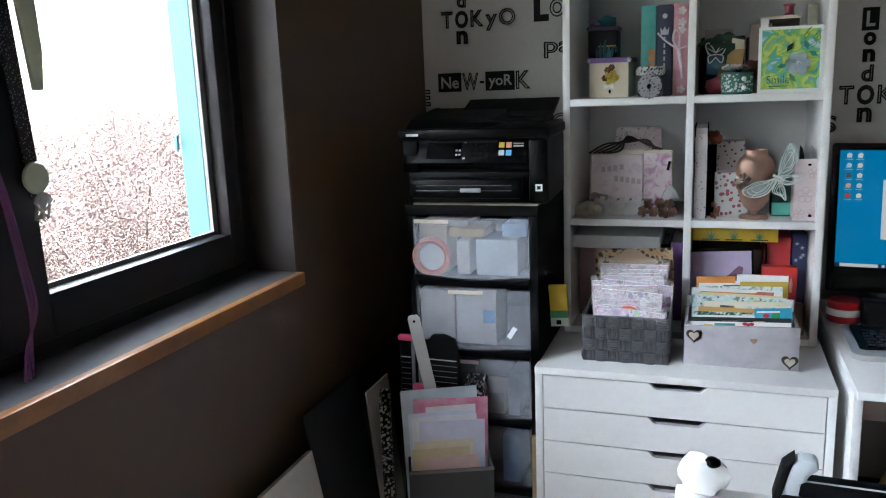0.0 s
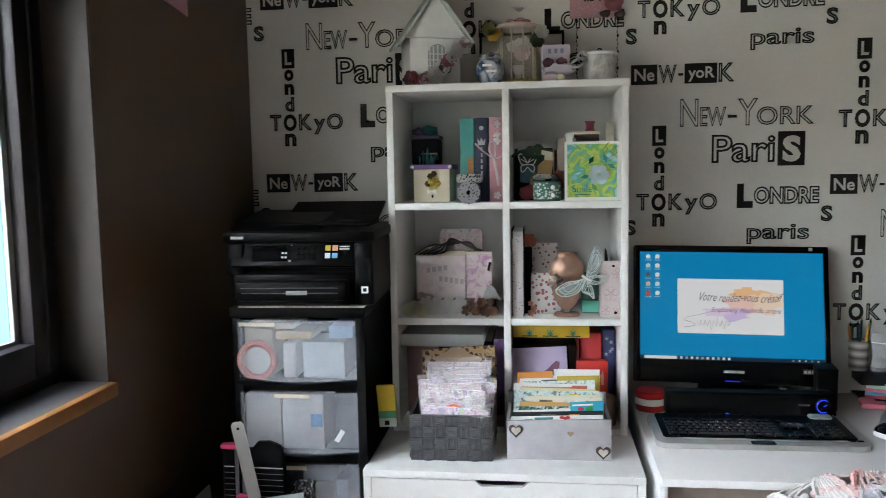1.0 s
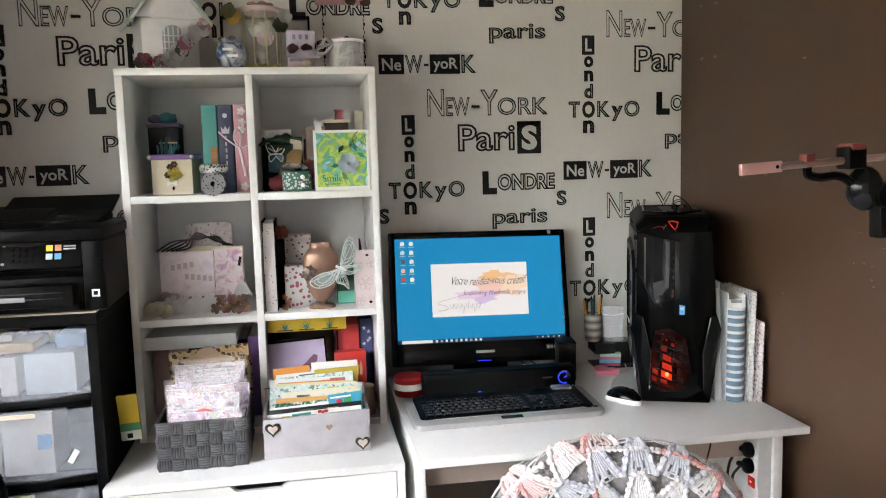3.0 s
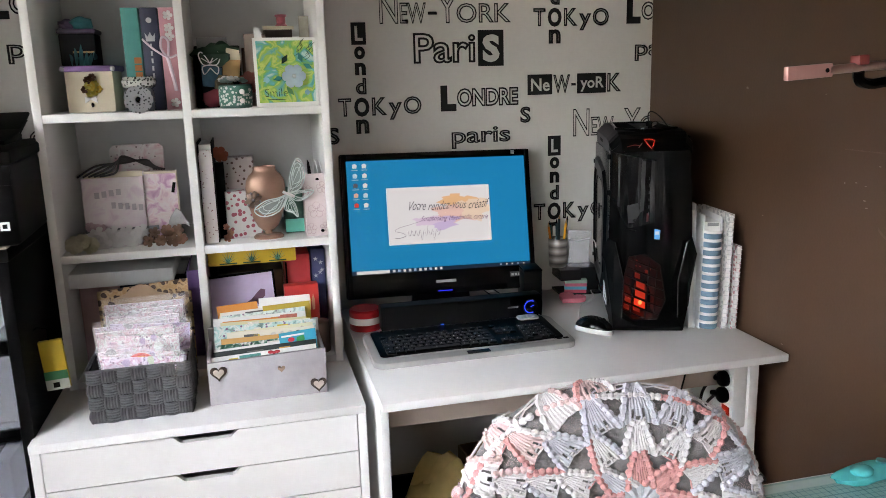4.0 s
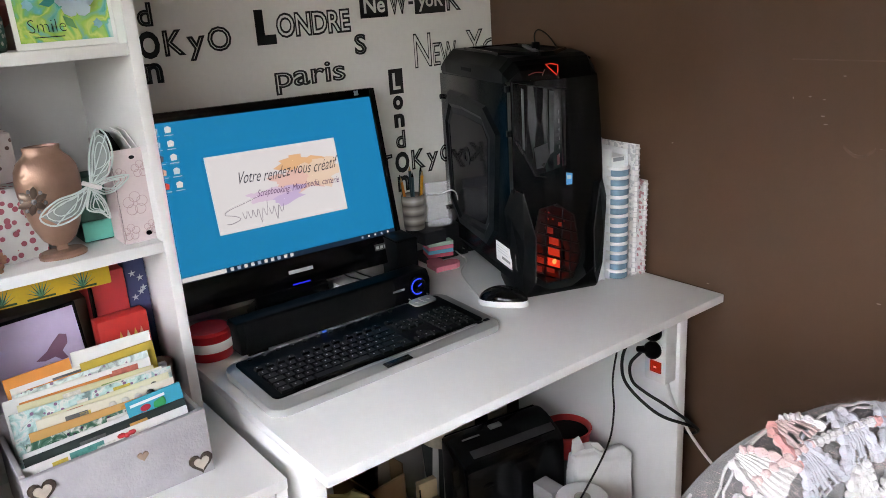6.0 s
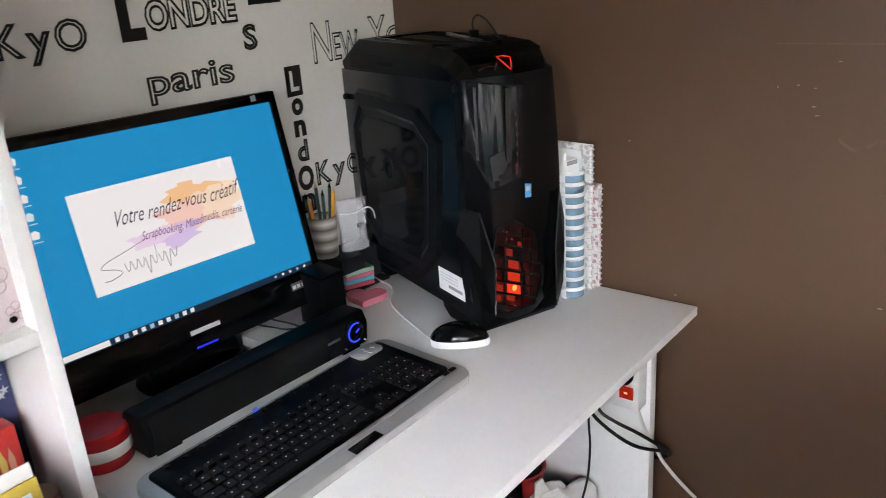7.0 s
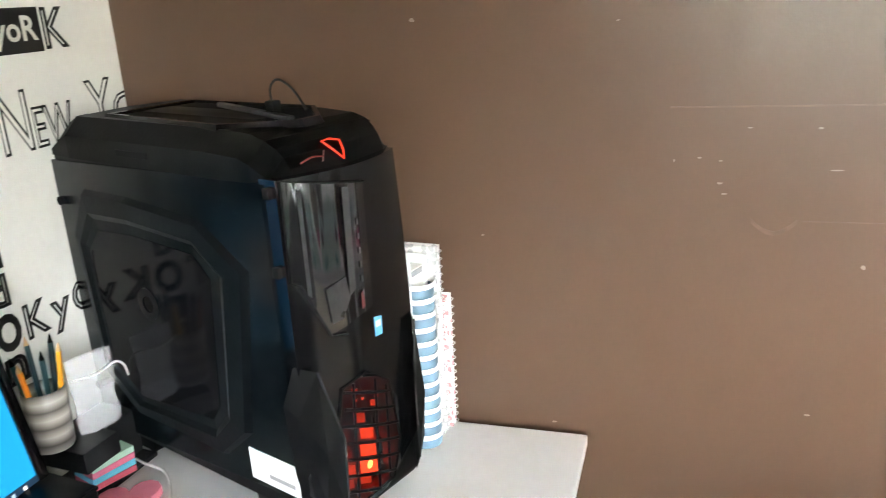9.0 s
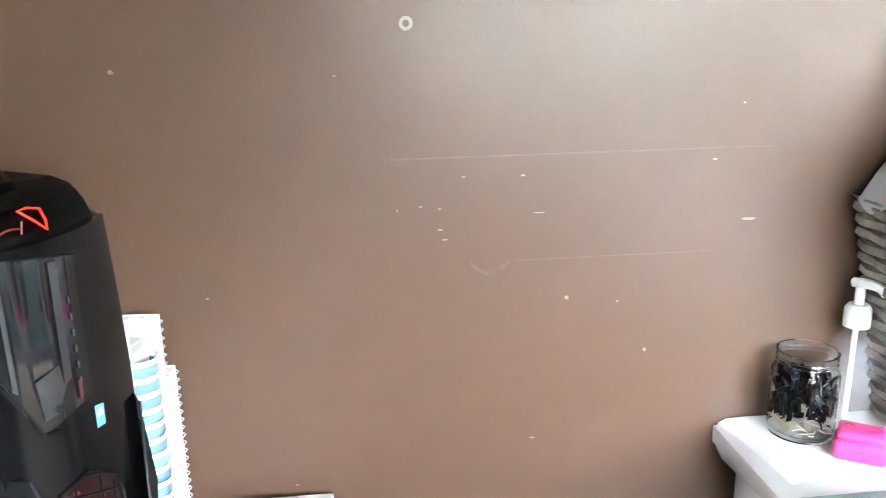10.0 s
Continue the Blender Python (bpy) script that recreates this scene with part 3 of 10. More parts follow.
# ---- outside the window ----
def build_outside():
    gravel = mat("pale_gravel_ground", (0.075, 0.072, 0.058), 0.9, vary=0.15, big=0.4, fine=6, bump=0.3, grain=12)
    solo("ground", box(-60, -60, -0.42, 60, 60, -0.40), gravel, "pale gravel garden ground outside the window", "ground", kind="structure", smooth=False)
    wallm = mat("grey_green_garden_wall", (0.065, 0.068, 0.056), 0.9, vary=0.1, big=0.6)
    solo("garden_wall", box(-11.2, -12, -0.4, -11, 22, 2.05, 0.02), wallm, "plain grey-green garden wall beyond the bush", "wall", smooth=False)
    # the red-leaved bush: stems with many small leaves
    rnd = random.Random(11)
    red = mat("red_bush_leaf", (0.035, 0.0205, 0.0205), 0.9, vary=0.2, mix_scale=3.0, second=(0.030, 0.0205, 0.0185))
    bark = mat("bush_bark", (0.03, 0.02, 0.018), 0.9)
    bush = thing("red_leaved_bush", "dense bush with small red leaves outside the window", "bush", pose(-4.1, 4.75, -0.4))
    stems = bmesh.new()
    verts, faces = [], []
    for i in range(46):
        a, sp = rnd.uniform(0, 2 * math.pi), rnd.uniform(0.1, 1.35)
        top = Vector((math.cos(a) * sp * 0.8, math.sin(a) * sp * 1.5, rnd.uniform(1.15, 1.72) - 0.1 * sp))
        base = Vector((top.x * 0.2, top.y * 0.35, 0))
        mid = (base + top) / 2 + Vector((rnd.uniform(-.1, .1), rnd.uniform(-.1, .1), 0.1))
        line = smooth_line([base, mid, top], 4)
        tube(line, 0.009, 5, stems)
        for _ in range(4500):
            k = rnd.uniform(0.15, 1.0)
            p = line[min(len(line) - 1, int(k * len(line)))] + Vector((rnd.gauss(0, 0.13), rnd.gauss(0, 0.15), rnd.gauss(0, 0.10)))
            if p.z < 0.05:
                continue
            d = Vector((rnd.uniform(-1, 1), rnd.uniform(-1, 1), rnd.uniform(-0.4, 1))).normalized()
            s = d.orthogonal().normalized() * rnd.uniform(0.004, 0.0065)
            ln = rnd.uniform(0.014, 0.026)
            n0 = len(verts)
            verts += [p, p + d * ln * 0.5 + s, p + d * ln, p + d * ln * 0.5 - s]
            faces.append((n0, n0 + 1, n0 + 2, n0 + 3))
    part("stems", stems, bark, bush)
    me = bpy.data.meshes.new("leaves")
    me.from_pydata([tuple(v) for v in verts], [], faces)
    part("leaves", me, red, bush, "small red and bronze leaves")
    # a pale tree far behind the wall
    green = mat("far_tree_leaf", (0.075, 0.10, 0.05), 0.7, vary=0.3, mix_scale=0.6)
    tree = thing("far_tree", "rounded green tree beyond the garden wall", "tree", pose(-17, 10.6, -0.4))
    part("trunk", rod((0, 0, 0), (0.1, 0.1, 2.4), 0.16, 0.09, 10), bark, tree)
    verts, faces = [], []
    for i in range(9000):
        a, r = rnd.uniform(0, 2 * math.pi), rnd.uniform(0, 1) ** 0.5
        p = Vector((math.cos(a) * r * 2.0, math.sin(a) * r * 2.6, 2.9 + rnd.uniform(-1, 1) * 1.15 * (1 - 0.6 * r * r)))
        d = Vector((rnd.uniform(-1, 1), rnd.uniform(-1, 1), rnd.uniform(-1, 1))).normalized()
        s = d.orthogonal().normalized() * 0.05
        n0 = len(verts)
        verts += [p, p + d * 0.09 + s, p + d * 0.18, p + d * 0.09 - s]
        faces.append((n0, n0 + 1, n0 + 2, n0 + 3))
    me = bpy.data.meshes.new("crown")
    me.from_pydata([tuple(v) for v in verts], [], faces)
    part("crown", me, green, tree)


build_outside()

# ---- hung on the window and on the wall beside it ----
def build_window_hangings():
    sparkle = spots("black_sequin_ribbon", (0.02, 0.02, 0.022), (0.30, 0.30, 0.32), 260, 0.28, 0.35)
    sage = mat("sage_green_enamel", (0.44, 0.47, 0.35), 0.45)
    silver = mat("dull_silver", (0.45, 0.45, 0.43), 0.35, metal=0.9)
    lilac = mat("purple_cord", (0.16, 0.05, 0.15), 0.7)
    rib = thing("ribbon_hanger", "black sequin ribbon with a round medallion hung on the window", "ornament")
    out = [(0.692, 1.62), (0.722, 1.62), (0.742, 1.235), (0.720, 1.235)]
    part("ribbon", prism(out, 0.004, "x", -0.949), sparkle, rib)
    part("medallion", lathe([(0, 0), (0.022, 0), (0.024, 0.003), (0.022, 0.006), (0.017, 0.0065), (0, 0.006)], 24, m=pose(-0.945, 0.729, 1.265, 0, 90, 0)), sage, rib, "pale green round medallion")
    for i in range(7):
        part("charm", tube(smooth_line([(-0.940, 0.734, 1.243), (-0.938, 0.733 + 0.005 * (i - 3), 1.23), (-0.939, 0.728 + 0.006 * (i - 3) * (1 if i % 2 else -0.6), 1.204)], 3), 0.0024, 5), silver, rib, "small silver charm")
    part("leaf_plate", prism([(0.724, 1.66), (0.752, 1.63), (0.766, 1.54), (0.768, 1.45), (0.761, 1.390), (0.744, 1.390), (0.738, 1.46), (0.728, 1.56)], 0.008, "x", -0.943, 0.002), sage, rib, "long pale green enamel leaf")
    cords = thing("purple_cord", "thin purple cords hanging beside the window", "cord")
    for k in range(3):
        part("strand", tube(smooth_line([(-0.945, 0.652 - 0.004 * k, 1.36), (-0.940, 0.662 + 0.004 * k, 1.26), (-0.935, 0.671 + 0.006 * k, 1.15), (-0.93, 0.674 + 0.006 * k, 1.08), (-0.93, 0.668 - 0.004 * k, 1.03), (-0.91, 0.645 - 0.008 * k, 0.989)], 6), 0.0022, 6), lilac, cords)
    pink = mat("pink_printed_card", (0.52, 0.25, 0.32), 0.6, vary=0.12, big=25)
    solo("pink_card", prism([(1.52, 1.86), (1.52, 1.845), (1.776, 1.812), (1.776, 1.99), (1.52, 1.99)], 0.003, "x", WEST + 0.001), pink, "pink printed card pinned to the brown wall", "card")


build_window_hangings()

# ---- on the desk ----
DZ = DESK["z"]
BLACK_GLOSS = mat("black_gloss_plastic", (0.0026, 0.0026, 0.0029), 0.16, vary=0.1, bump=0.0, spec=0.22)
BLACK_SATIN = mat("black_satin_plastic", (0.0028, 0.0028, 0.0030), 0.40, vary=0.1, bump=0.02, spec=0.09)
BLACK_MATT = mat("black_matt_plastic", (0.0038, 0.0038, 0.0040), 0.6, vary=0.1, bump=0.05, spec=0.09)
SILVER = mat("silver_plastic", (0.42, 0.42, 0.41), 0.38, metal=0.45, vary=0.06, bump=0.02)
PALE_BAR = mat("pale_print", (0.55, 0.55, 0.55), 0.5, bump=0)
CABLE = mat("black_cable", (0.012, 0.012, 0.012), 0.5, bump=0)
WHITE_CABLE = mat("white_cable", (0.70, 0.69, 0.67), 0.45, bump=0)
SHEET = mat("white_paper", (0.78, 0.775, 0.76), 0.7, vary=0.02, bump=0.03)
LIT = 0.0180


def build_monitor():
    # leans back a little; local x to the right, z up along the panel, -y towards the viewer
    m = thing("monitor", "black glossy flat monitor showing a blue desktop", "monitor", pose(0.5614, 2.070, 0.8247, -12.6, 0.8, -1.6))
    w, h, lo = 0.268, 0.367, -0.026
    sx, s0, s1 = 0.2505, 0.039, 0.3465
    bz = box(-w, 0.0, lo, w, 0.035, h, 0.006, seg=3)
    bezel = part("housing", bz, BLACK_GLOSS, m, "glossy black housing")
    rim = box(-w + 0.003, -0.006, lo + 0.002, -sx, 0.0, h - 0.002, 0.002)
    box(sx, -0.006, lo + 0.002, w - 0.003, 0.0, h - 0.002, 0.002, rim)
    box(-sx, -0.006, s1, sx, 0.0, h - 0.002, 0.002, rim)
    box(-sx, -0.006, lo + 0.002, sx, 0.0, s0, 0.002, rim)
    part("bezel", rim, BLACK_GLOSS, m)
    screen = part("screen", box(-sx, -0.003, s0, sx, -0.001, s1), glow("screen_blue", (0.004, 0.265, 0.58), LIT), m, "bright blue desktop picture", False)
    # the white picture in the middle of the desktop
    cx0, cx1, cz0, cz1 = -0.146, 0.143, 0.114, 0.270
    part("desktop_card", box(cx0, -0.0042, cz0, cx1, -0.0032, cz1), glow("screen_white", (0.86, 0.87, 0.90), LIT), screen, "white card on the screen", False)
    rnd = random.Random(3)
    wash = [("wash_orange", (0.90, 0.56, 0.30), 0.065, 0.222, 0.062, 0.024, 7), ("wash_salmon", (0.90, 0.62, 0.55), 0.052, 0.195, 0.070, 0.026, 6), ("wash_peach", (0.92, 0.74, 0.58), 0.09, 0.20, 0.05, 0.03, 6),
            ("wash_violet", (0.66, 0.55, 0.84), -0.005, 0.168, 0.055, 0.020, 6), ("wash_lilac", (0.80, 0.66, 0.86), -0.035, 0.178, 0.045, 0.016, 4)]
    k = 0
    for nm, col, x, z, rx, rz, n in wash:
        g = glow(nm, col, LIT)
        for i in range(n):
            ax, az = x + rnd.uniform(-0.6, 0.6) * rx, z + rnd.uniform(-0.55, 0.55) * rz
            r = rnd.uniform(0.35, 0.6)
            out = []
            for j in range(16):
                q = 2 * math.pi * j / 16
                f = r * (1 + 0.3 * math.sin(3 * q + i) + 0.15 * math.sin(7 * q + 2 * i))
                out.append((min(max(ax + f * rx * math.cos(q), cx0 + 0.002), cx1 - 0.002), min(max(az + f * rz * math.sin(q), cz0 + 0.002), cz1 - 0.002)))
            k += 1
            part("colour_wash", prism(out, 0.00002, "y", -0.0043 - 0.00003 * k), g, screen, smooth=False)
    dark = glow("screen_ink", (0.03, 0.025, 0.05), LIT)
    part("caption", word("Votre rendez-vous cr\u00e9atif", -0.092, 0.206, 0.134, 0.230, -0.0056, 0, -0.004, 0.0002, slant=0.38, wave=0.0016), dark, screen, smooth=False)
    part("caption", word("Scrapbooking, Mixedmedia, carterie", -0.056, 0.171, 0.132, 0.189, -0.0056, 0, 0.0, 0.0002, slant=0.38, wave=0.001), glow("screen_plum", (0.12, 0.03, 0.14), LIT), screen, smooth=False)
    # the drawn flourish: strokes only
    gr = glow("screen_grey", (0.22, 0.20, 0.26), LIT)
    st = tube(smooth_line([(-0.055, -0.0056, 0.176), (-0.085, -0.0056, 0.168), (-0.118, -0.0056, 0.160), (-0.128, -0.0056, 0.152), (-0.108, -0.0056, 0.146), (-0.098, -0.0056, 0.138), (-0.118, -0.0056, 0.132), (-0.128, -0.0056, 0.133)], 5), 0.0007, 4)
    for i in range(8):
        x = -0.092 + 0.0115 * i
        tube(smooth_line([(x, -0.0056, 0.151), (x + 0.003, -0.0056, 0.137 if i not in (3, 6) else 0.124), (x + 0.007, -0.0056, 0.141), (x + 0.010, -0.0056, 0.152 if i != 4 else 0.165)], 3), 0.0006, 4, st)
    part("flourish", st, gr, screen)
    # desktop icons, task bar and its marks
    cols = [(0.75, 0.8, 0.85), (0.6, 0.75, 0.85), (0.12, 0.12, 0.15), (0.8, 0.85, 0.88), (0.75, 0.08, 0.06), (0.8, 0.82, 0.85), (0.5, 0.7, 0.85), (0.85, 0.86, 0.86), (0.8, 0.5, 0.4), (0.8, 0.82, 0.85)]
    for i in range(10):
        x, z = -0.228 + 0.026 * (i % 2), 0.333 - 0.0265 * (i // 2)
        part("desktop_icon", prism([(x - 0.006, z - 0.006), (x + 0.005, z - 0.006), (x + 0.007, z + 0.003), (x + 0.001, z + 0.007), (x - 0.006, z + 0.004)], 0.0004, "y", -0.0036), glow("icon", cols[(i * 3) % 10], LIT), screen, smooth=False)
        part("icon_caption", box(x - 0.009, -0.0036, z - 0.0115, x + 0.009, -0.0032, z - 0.0098), glow("icon_text", (0.45, 0.62, 0.8), LIT), screen, smooth=False)
    part("task_bar", box(-sx, -0.0038, s0, sx, -0.0032, s0 + 0.0105), glow("bar_dark", (0.012, 0.03, 0.06), LIT), screen, smooth=False)
    part("search_field", box(-sx + 0.012, -0.0044, s0 + 0.001, -sx + 0.102, -0.0039, s0 + 0.0098), glow("bar_white", (0.8, 0.82, 0.84), LIT), screen, smooth=False)
    for i in range(15):
        x = -sx + 0.114 + 0.0145 * i if i < 10 else sx - 0.085 + 0.0165 * (i - 10)
        r = 0.0035 if i < 10 else 0.0022
        part("task_icon", box(x - r, -0.0044, s0 + 0.0055 - r, x + r, -0.0039, s0 + 0.0055 + r, 0.0004), glow("task", ((0.7, 0.75, 0.8), (0.35, 0.5, 0.7), (0.8, 0.8, 0.8))[i % 3], LIT), screen, smooth=False)
    # maker's mark as a plain bar, stickers on the bezel
    part("maker_mark", box(-0.022, -0.0068, 0.0050, 0.034, -0.006, 0.0125), PALE_BAR, m, "pale bar on the bezel", False)
    part("bezel_sticker", box(0.190, -0.0066, 0.008, 0.246, -0.006, 0.022), mat("dark_sticker", (0.05, 0.05, 0.05), 0.4), m, smooth=False)
    for i in range(5):
        part("sticker_mark", box(0.193 + 0.010 * i, -0.0070, 0.011, 0.200 + 0.010 * i, -0.0066, 0.0175), PALE_BAR, m, smooth=False)
    part("webcam_sticker", box(0.212, -0.0068, 0.3525, 0.222, -0.006, 0.3625), mat("pale_blue_sticker", (0.30, 0.38, 0.45), 0.5), m, smooth=False)
    part("power_light", box(-0.018, -0.0072, -0.0190, 0.022, -0.004, -0.0160), glow("blue_light", (0.02, 0.03, 0.9), 0.02), m, "glowing blue power light", False)
    # foot
    part("stand_neck", prism([(-0.088, -0.066), (0.084, -0.066), (0.070, 0.06), (-0.070, 0.06)], 0.022, "y", 0.036, 0.003), BLACK_GLOSS, m)
    ft = lathe([(0, 0), (0.098, 0), (0.100, 0.004), (0.094, 0.010), (0.04, 0.016), (0, 0.016)], 40, scale=(1.0, 0.85))
    part("stand_foot", ft, BLACK_GLOSS, m, m=pose(0, 0.058, -0.0680, 12.6, 0, 0))


build_monitor()


def build_soundbar():
    s = thing("soundbar", "black desktop speaker bar with a blue lit dial", "speaker", pose(0.577, 1.955, DZ, 0, 0, -1.5))
    out = [(-0.029, 0.005), (0.030, 0.005), (0.030, 0.056), (0.022, 0.067), (-0.024, 0.068), (-0.034, 0.046)]
    part("body", prism(out, 0.432, "x", -0.216, 0.005), BLACK_SATIN, s)
    part("front_mesh", prism([(-0.0315, 0.010), (-0.0375, 0.046), (-0.0280, 0.065), (-0.024, 0.062), (-0.030, 0.044)], 0.33, "x", -0.205), mat("black_speaker_cloth", (0.004, 0.004, 0.004), 0.9, grain=900, bump=0.3, spec=0.2), s, "fine black speaker cloth")
    for x in (-0.18, 0.18):
        part("rubber_foot", box(x - 0.02, -0.024, 0, x + 0.02, 0.024, 0.0055), BLACK_MATT, s, smooth=False)
    DX, DH = 0.180, 0.040
    ring = []
    for i in range(22):
        a = radians(60 + i * 235 / 21)
        ring.append((DX + 0.0165 * math.cos(a), -0.0395, DH + 0.0165 * math.sin(a)))
    part("dial", rod((DX, -0.022, DH), (DX, -0.0375, DH), 0.0200, seg=28), BLACK_GLOSS, s)
    led = tube(ring, 0.0013, 6)
    rod((DX, -0.0398, DH), (DX + 0.008, -0.0398, DH + 0.004), 0.0011, seg=6, bm=led)
    part("dial_light", led, glow("dial_blue", (0.02, 0.06, 1.0), 0.035), s, "glowing blue ring")
    part("maker_mark", box(0.118, -0.0385, 0.040, 0.146, -0.036, 0.044), mat("dim_maker_bar", (0.16, 0.16, 0.16), 0.5), s, smooth=False)
    for x in (DX - 0.020, DX + 0.026):
        part("screw", rod((x, -0.022, 0.014), (x, -0.0345, 0.014), 0.0014, seg=8), PALE_BAR, s)
    sat = thing("desk_speaker", "small black box speaker standing behind the bar", "speaker", pose(0.800, 2.034, DZ, 0, 0, -8))
    part("body", box(-0.026, -0.036, 0.0, 0.026, 0.045, 0.118, 0.004), BLACK_SATIN, sat)
    part("top_rim", box(-0.0262, -0.0365, 0.112, 0.0262, 0.0455, 0.1155), BLACK_GLOSS, sat, smooth=False)


build_soundbar()


def build_keyboard():
    # local: x right, y away, tilted up at the back
    k = thing("keyboard", "black and silver multimedia keyboard", "keyboard", pose(0.547, 1.783, DZ, 3.2, 0, 0.5) @ Matrix.Diagonal((0.985, 0.962, 1, 1)))
    a, b = 0.249, 0.105

    def rr(x0, y0, x1, y1, r, n=5):
        out = []
        for cx, cy, s in ((x1 - r, y1 - r, 0), (x0 + r, y1 - r, 90), (x0 + r, y0 + r, 180), (x1 - r, y0 + r, 270)):
            out += [(cx + r * math.cos(radians(s + 90 * i / n)), cy + r * math.sin(radians(s + 90 * i / n))) for i in range(n + 1)]
        return out

    part("base", prism(rr(-a, -b, a, b, 0.028), 0.016, "z", 0.0035, 0.003), SILVER, k, "silver rounded case")
    # sunken black key bed and the wavy palm edge
    bed = rr(-a + 0.020, -b + 0.036, a - 0.022, b - 0.010, 0.012)
    part("key_bed", prism(bed, 0.0028, "z", 0.0195, 0.0008), BLACK_SATIN, k)
    wave = [(-a + 0.05 + (2 * a - 0.10) * i / 24, -b + 0.034 + 0.007 * math.sin(i / 24 * math.pi * 2.2)) for i in range(25)]
    wave += [(a - 0.05, -b + 0.030), (-a + 0.05, -b + 0.030)]
    part("palm_edge", prism(wave, 0.0012, "z", 0.0195), mat("pale_silver_trim", (0.55, 0.55, 0.54), 0.3, metal=0.5), k, smooth=False)
    part("badge", box(-0.028, -b + 0.002, 0.0195, 0.028, -b + 0.020, 0.0215, 0.001), BLACK_GLOSS, k, "small black badge on the front edge")
    keym = mat("black_key_plastic", (0.006, 0.006, 0.0065), 0.42, bump=0.02, vary=0.15, spec=0.25)
    ink = mat("key_print", (0.32, 0.32, 0.33), 0.5, bump=0)

    def key_mesh(w, d):
        bm = bmesh.new()
        lo = [bm.verts.new(v) for v in ((-w / 2, -d / 2, 0), (w / 2, -d / 2, 0), (w / 2, d / 2, 0), (-w / 2, d / 2, 0))]
        i = 0.0014
        hi = [bm.verts.new(v) for v in ((-w / 2 + i, -d / 2 + i, 0.0042), (w / 2 - i, -d / 2 + i, 0.0042), (w / 2 - i, d / 2 - i, 0.0048), (-w / 2 + i, d / 2 - i, 0.0048))]
        bm.faces.new(hi)
        for q in range(4):
            bm.faces.new((lo[q], lo[(q + 1) % 4], hi[(q + 1) % 4], hi[q]))
        # its printed sign: a plain bar
        n = [bm.verts.new(v) for v in ((-0.0032, 0.0, 0.00475), (-0.0008, 0.0, 0.00475), (-0.0008, 0.0028, 0.0049), (-0.0032, 0.0028, 0.0049))]
        f = bm.faces.new(n)
        f.material_index = 1
        me = mesh_of(bm, "key")
        me.materials.append(keym)
        me.materials.append(ink)
        return me

    cache = {}

    def key(x, y, w, d):
        q = (round(w, 4), round(d, 4))
        if q not in cache:
            cache[q] = key_mesh(w, d)
        part("key", cache[q], None, k, m=pose(x, y, 0.0223))

    p = 0.0185
    x0, y0 = -0.214, -0.053
    rows = [[1.25, 1.25, 1.25, 6.25, 1.25, 1.25, 1.25, 1.25], [1.25] + [1] * 11 + [2.75], [1.75] + [1] * 12 + [1.25], [1.5] + [1] * 12 + [1.5], [1] * 13 + [2]]
    for r, row in enumerate(rows):
        x = x0
        for w in row:
            key(x + w * p * 0.98 / 2, y0 + r * p, w * p * 0.98 - 0.0022, p - 0.0024)
            x += w * p * 0.98
    for r in range(5):
        for c in range(3):
            if (r, c) not in ((1, 0), (1, 2), (2, 0), (2, 1), (2, 2)):
                key(0.079 + c * p, y0 + r * p, p - 0.0024, p - 0.0024)
        for c in range(4):
            if not (r == 0 and c == 1):
                key(0.1425 + c * p, y0 + r * p, p - 0.0024, p - 0.0024)
    for i in range(13):
        key(x0 + 0.009 + i * 0.0212 + 0.008 * (i // 4), y0 + 5 * p + 0.003, 0.0145, 0.011)
    for i in range(12):
        part("media_button", rod((-0.20 + i * 0.028, b - 0.0165, 0.0219), (-0.20 + i * 0.028, b - 0.0165, 0.0244), 0.0045, seg=10), keym, k)
    pad = part("media_pad", prism(rr(0.158, b - 0.040, 0.214, b - 0.006, 0.010), 0.0035, "z", 0.0222, 0.0008), SILVER, k, "silver media control pad")
    for dx, dy in ((-0.015, 0), (0.015, 0), (0, 0.009), (0, -0.009), (0, 0)):
        part("pad_button", rod((0.186 + dx, b - 0.023 + dy, 0.0255), (0.186 + dx, b - 0.023 + dy, 0.0272), 0.004, seg=12), SILVER, pad)
    part("status_light", box(-0.044, b - 0.0085, 0.0223, -0.036, b - 0.0045, 0.0236), glow("key_blue", (0.02, 0.12, 1.0), 0.03), k, "glowing blue light", False)
    for dx in (0.205, 0.222):
        part("edge_button", box(dx, -b + 0.030, 0.0195, dx + 0.014, -b + 0.038, 0.021, 0.0006), BLACK_SATIN, k)


build_keyboard()


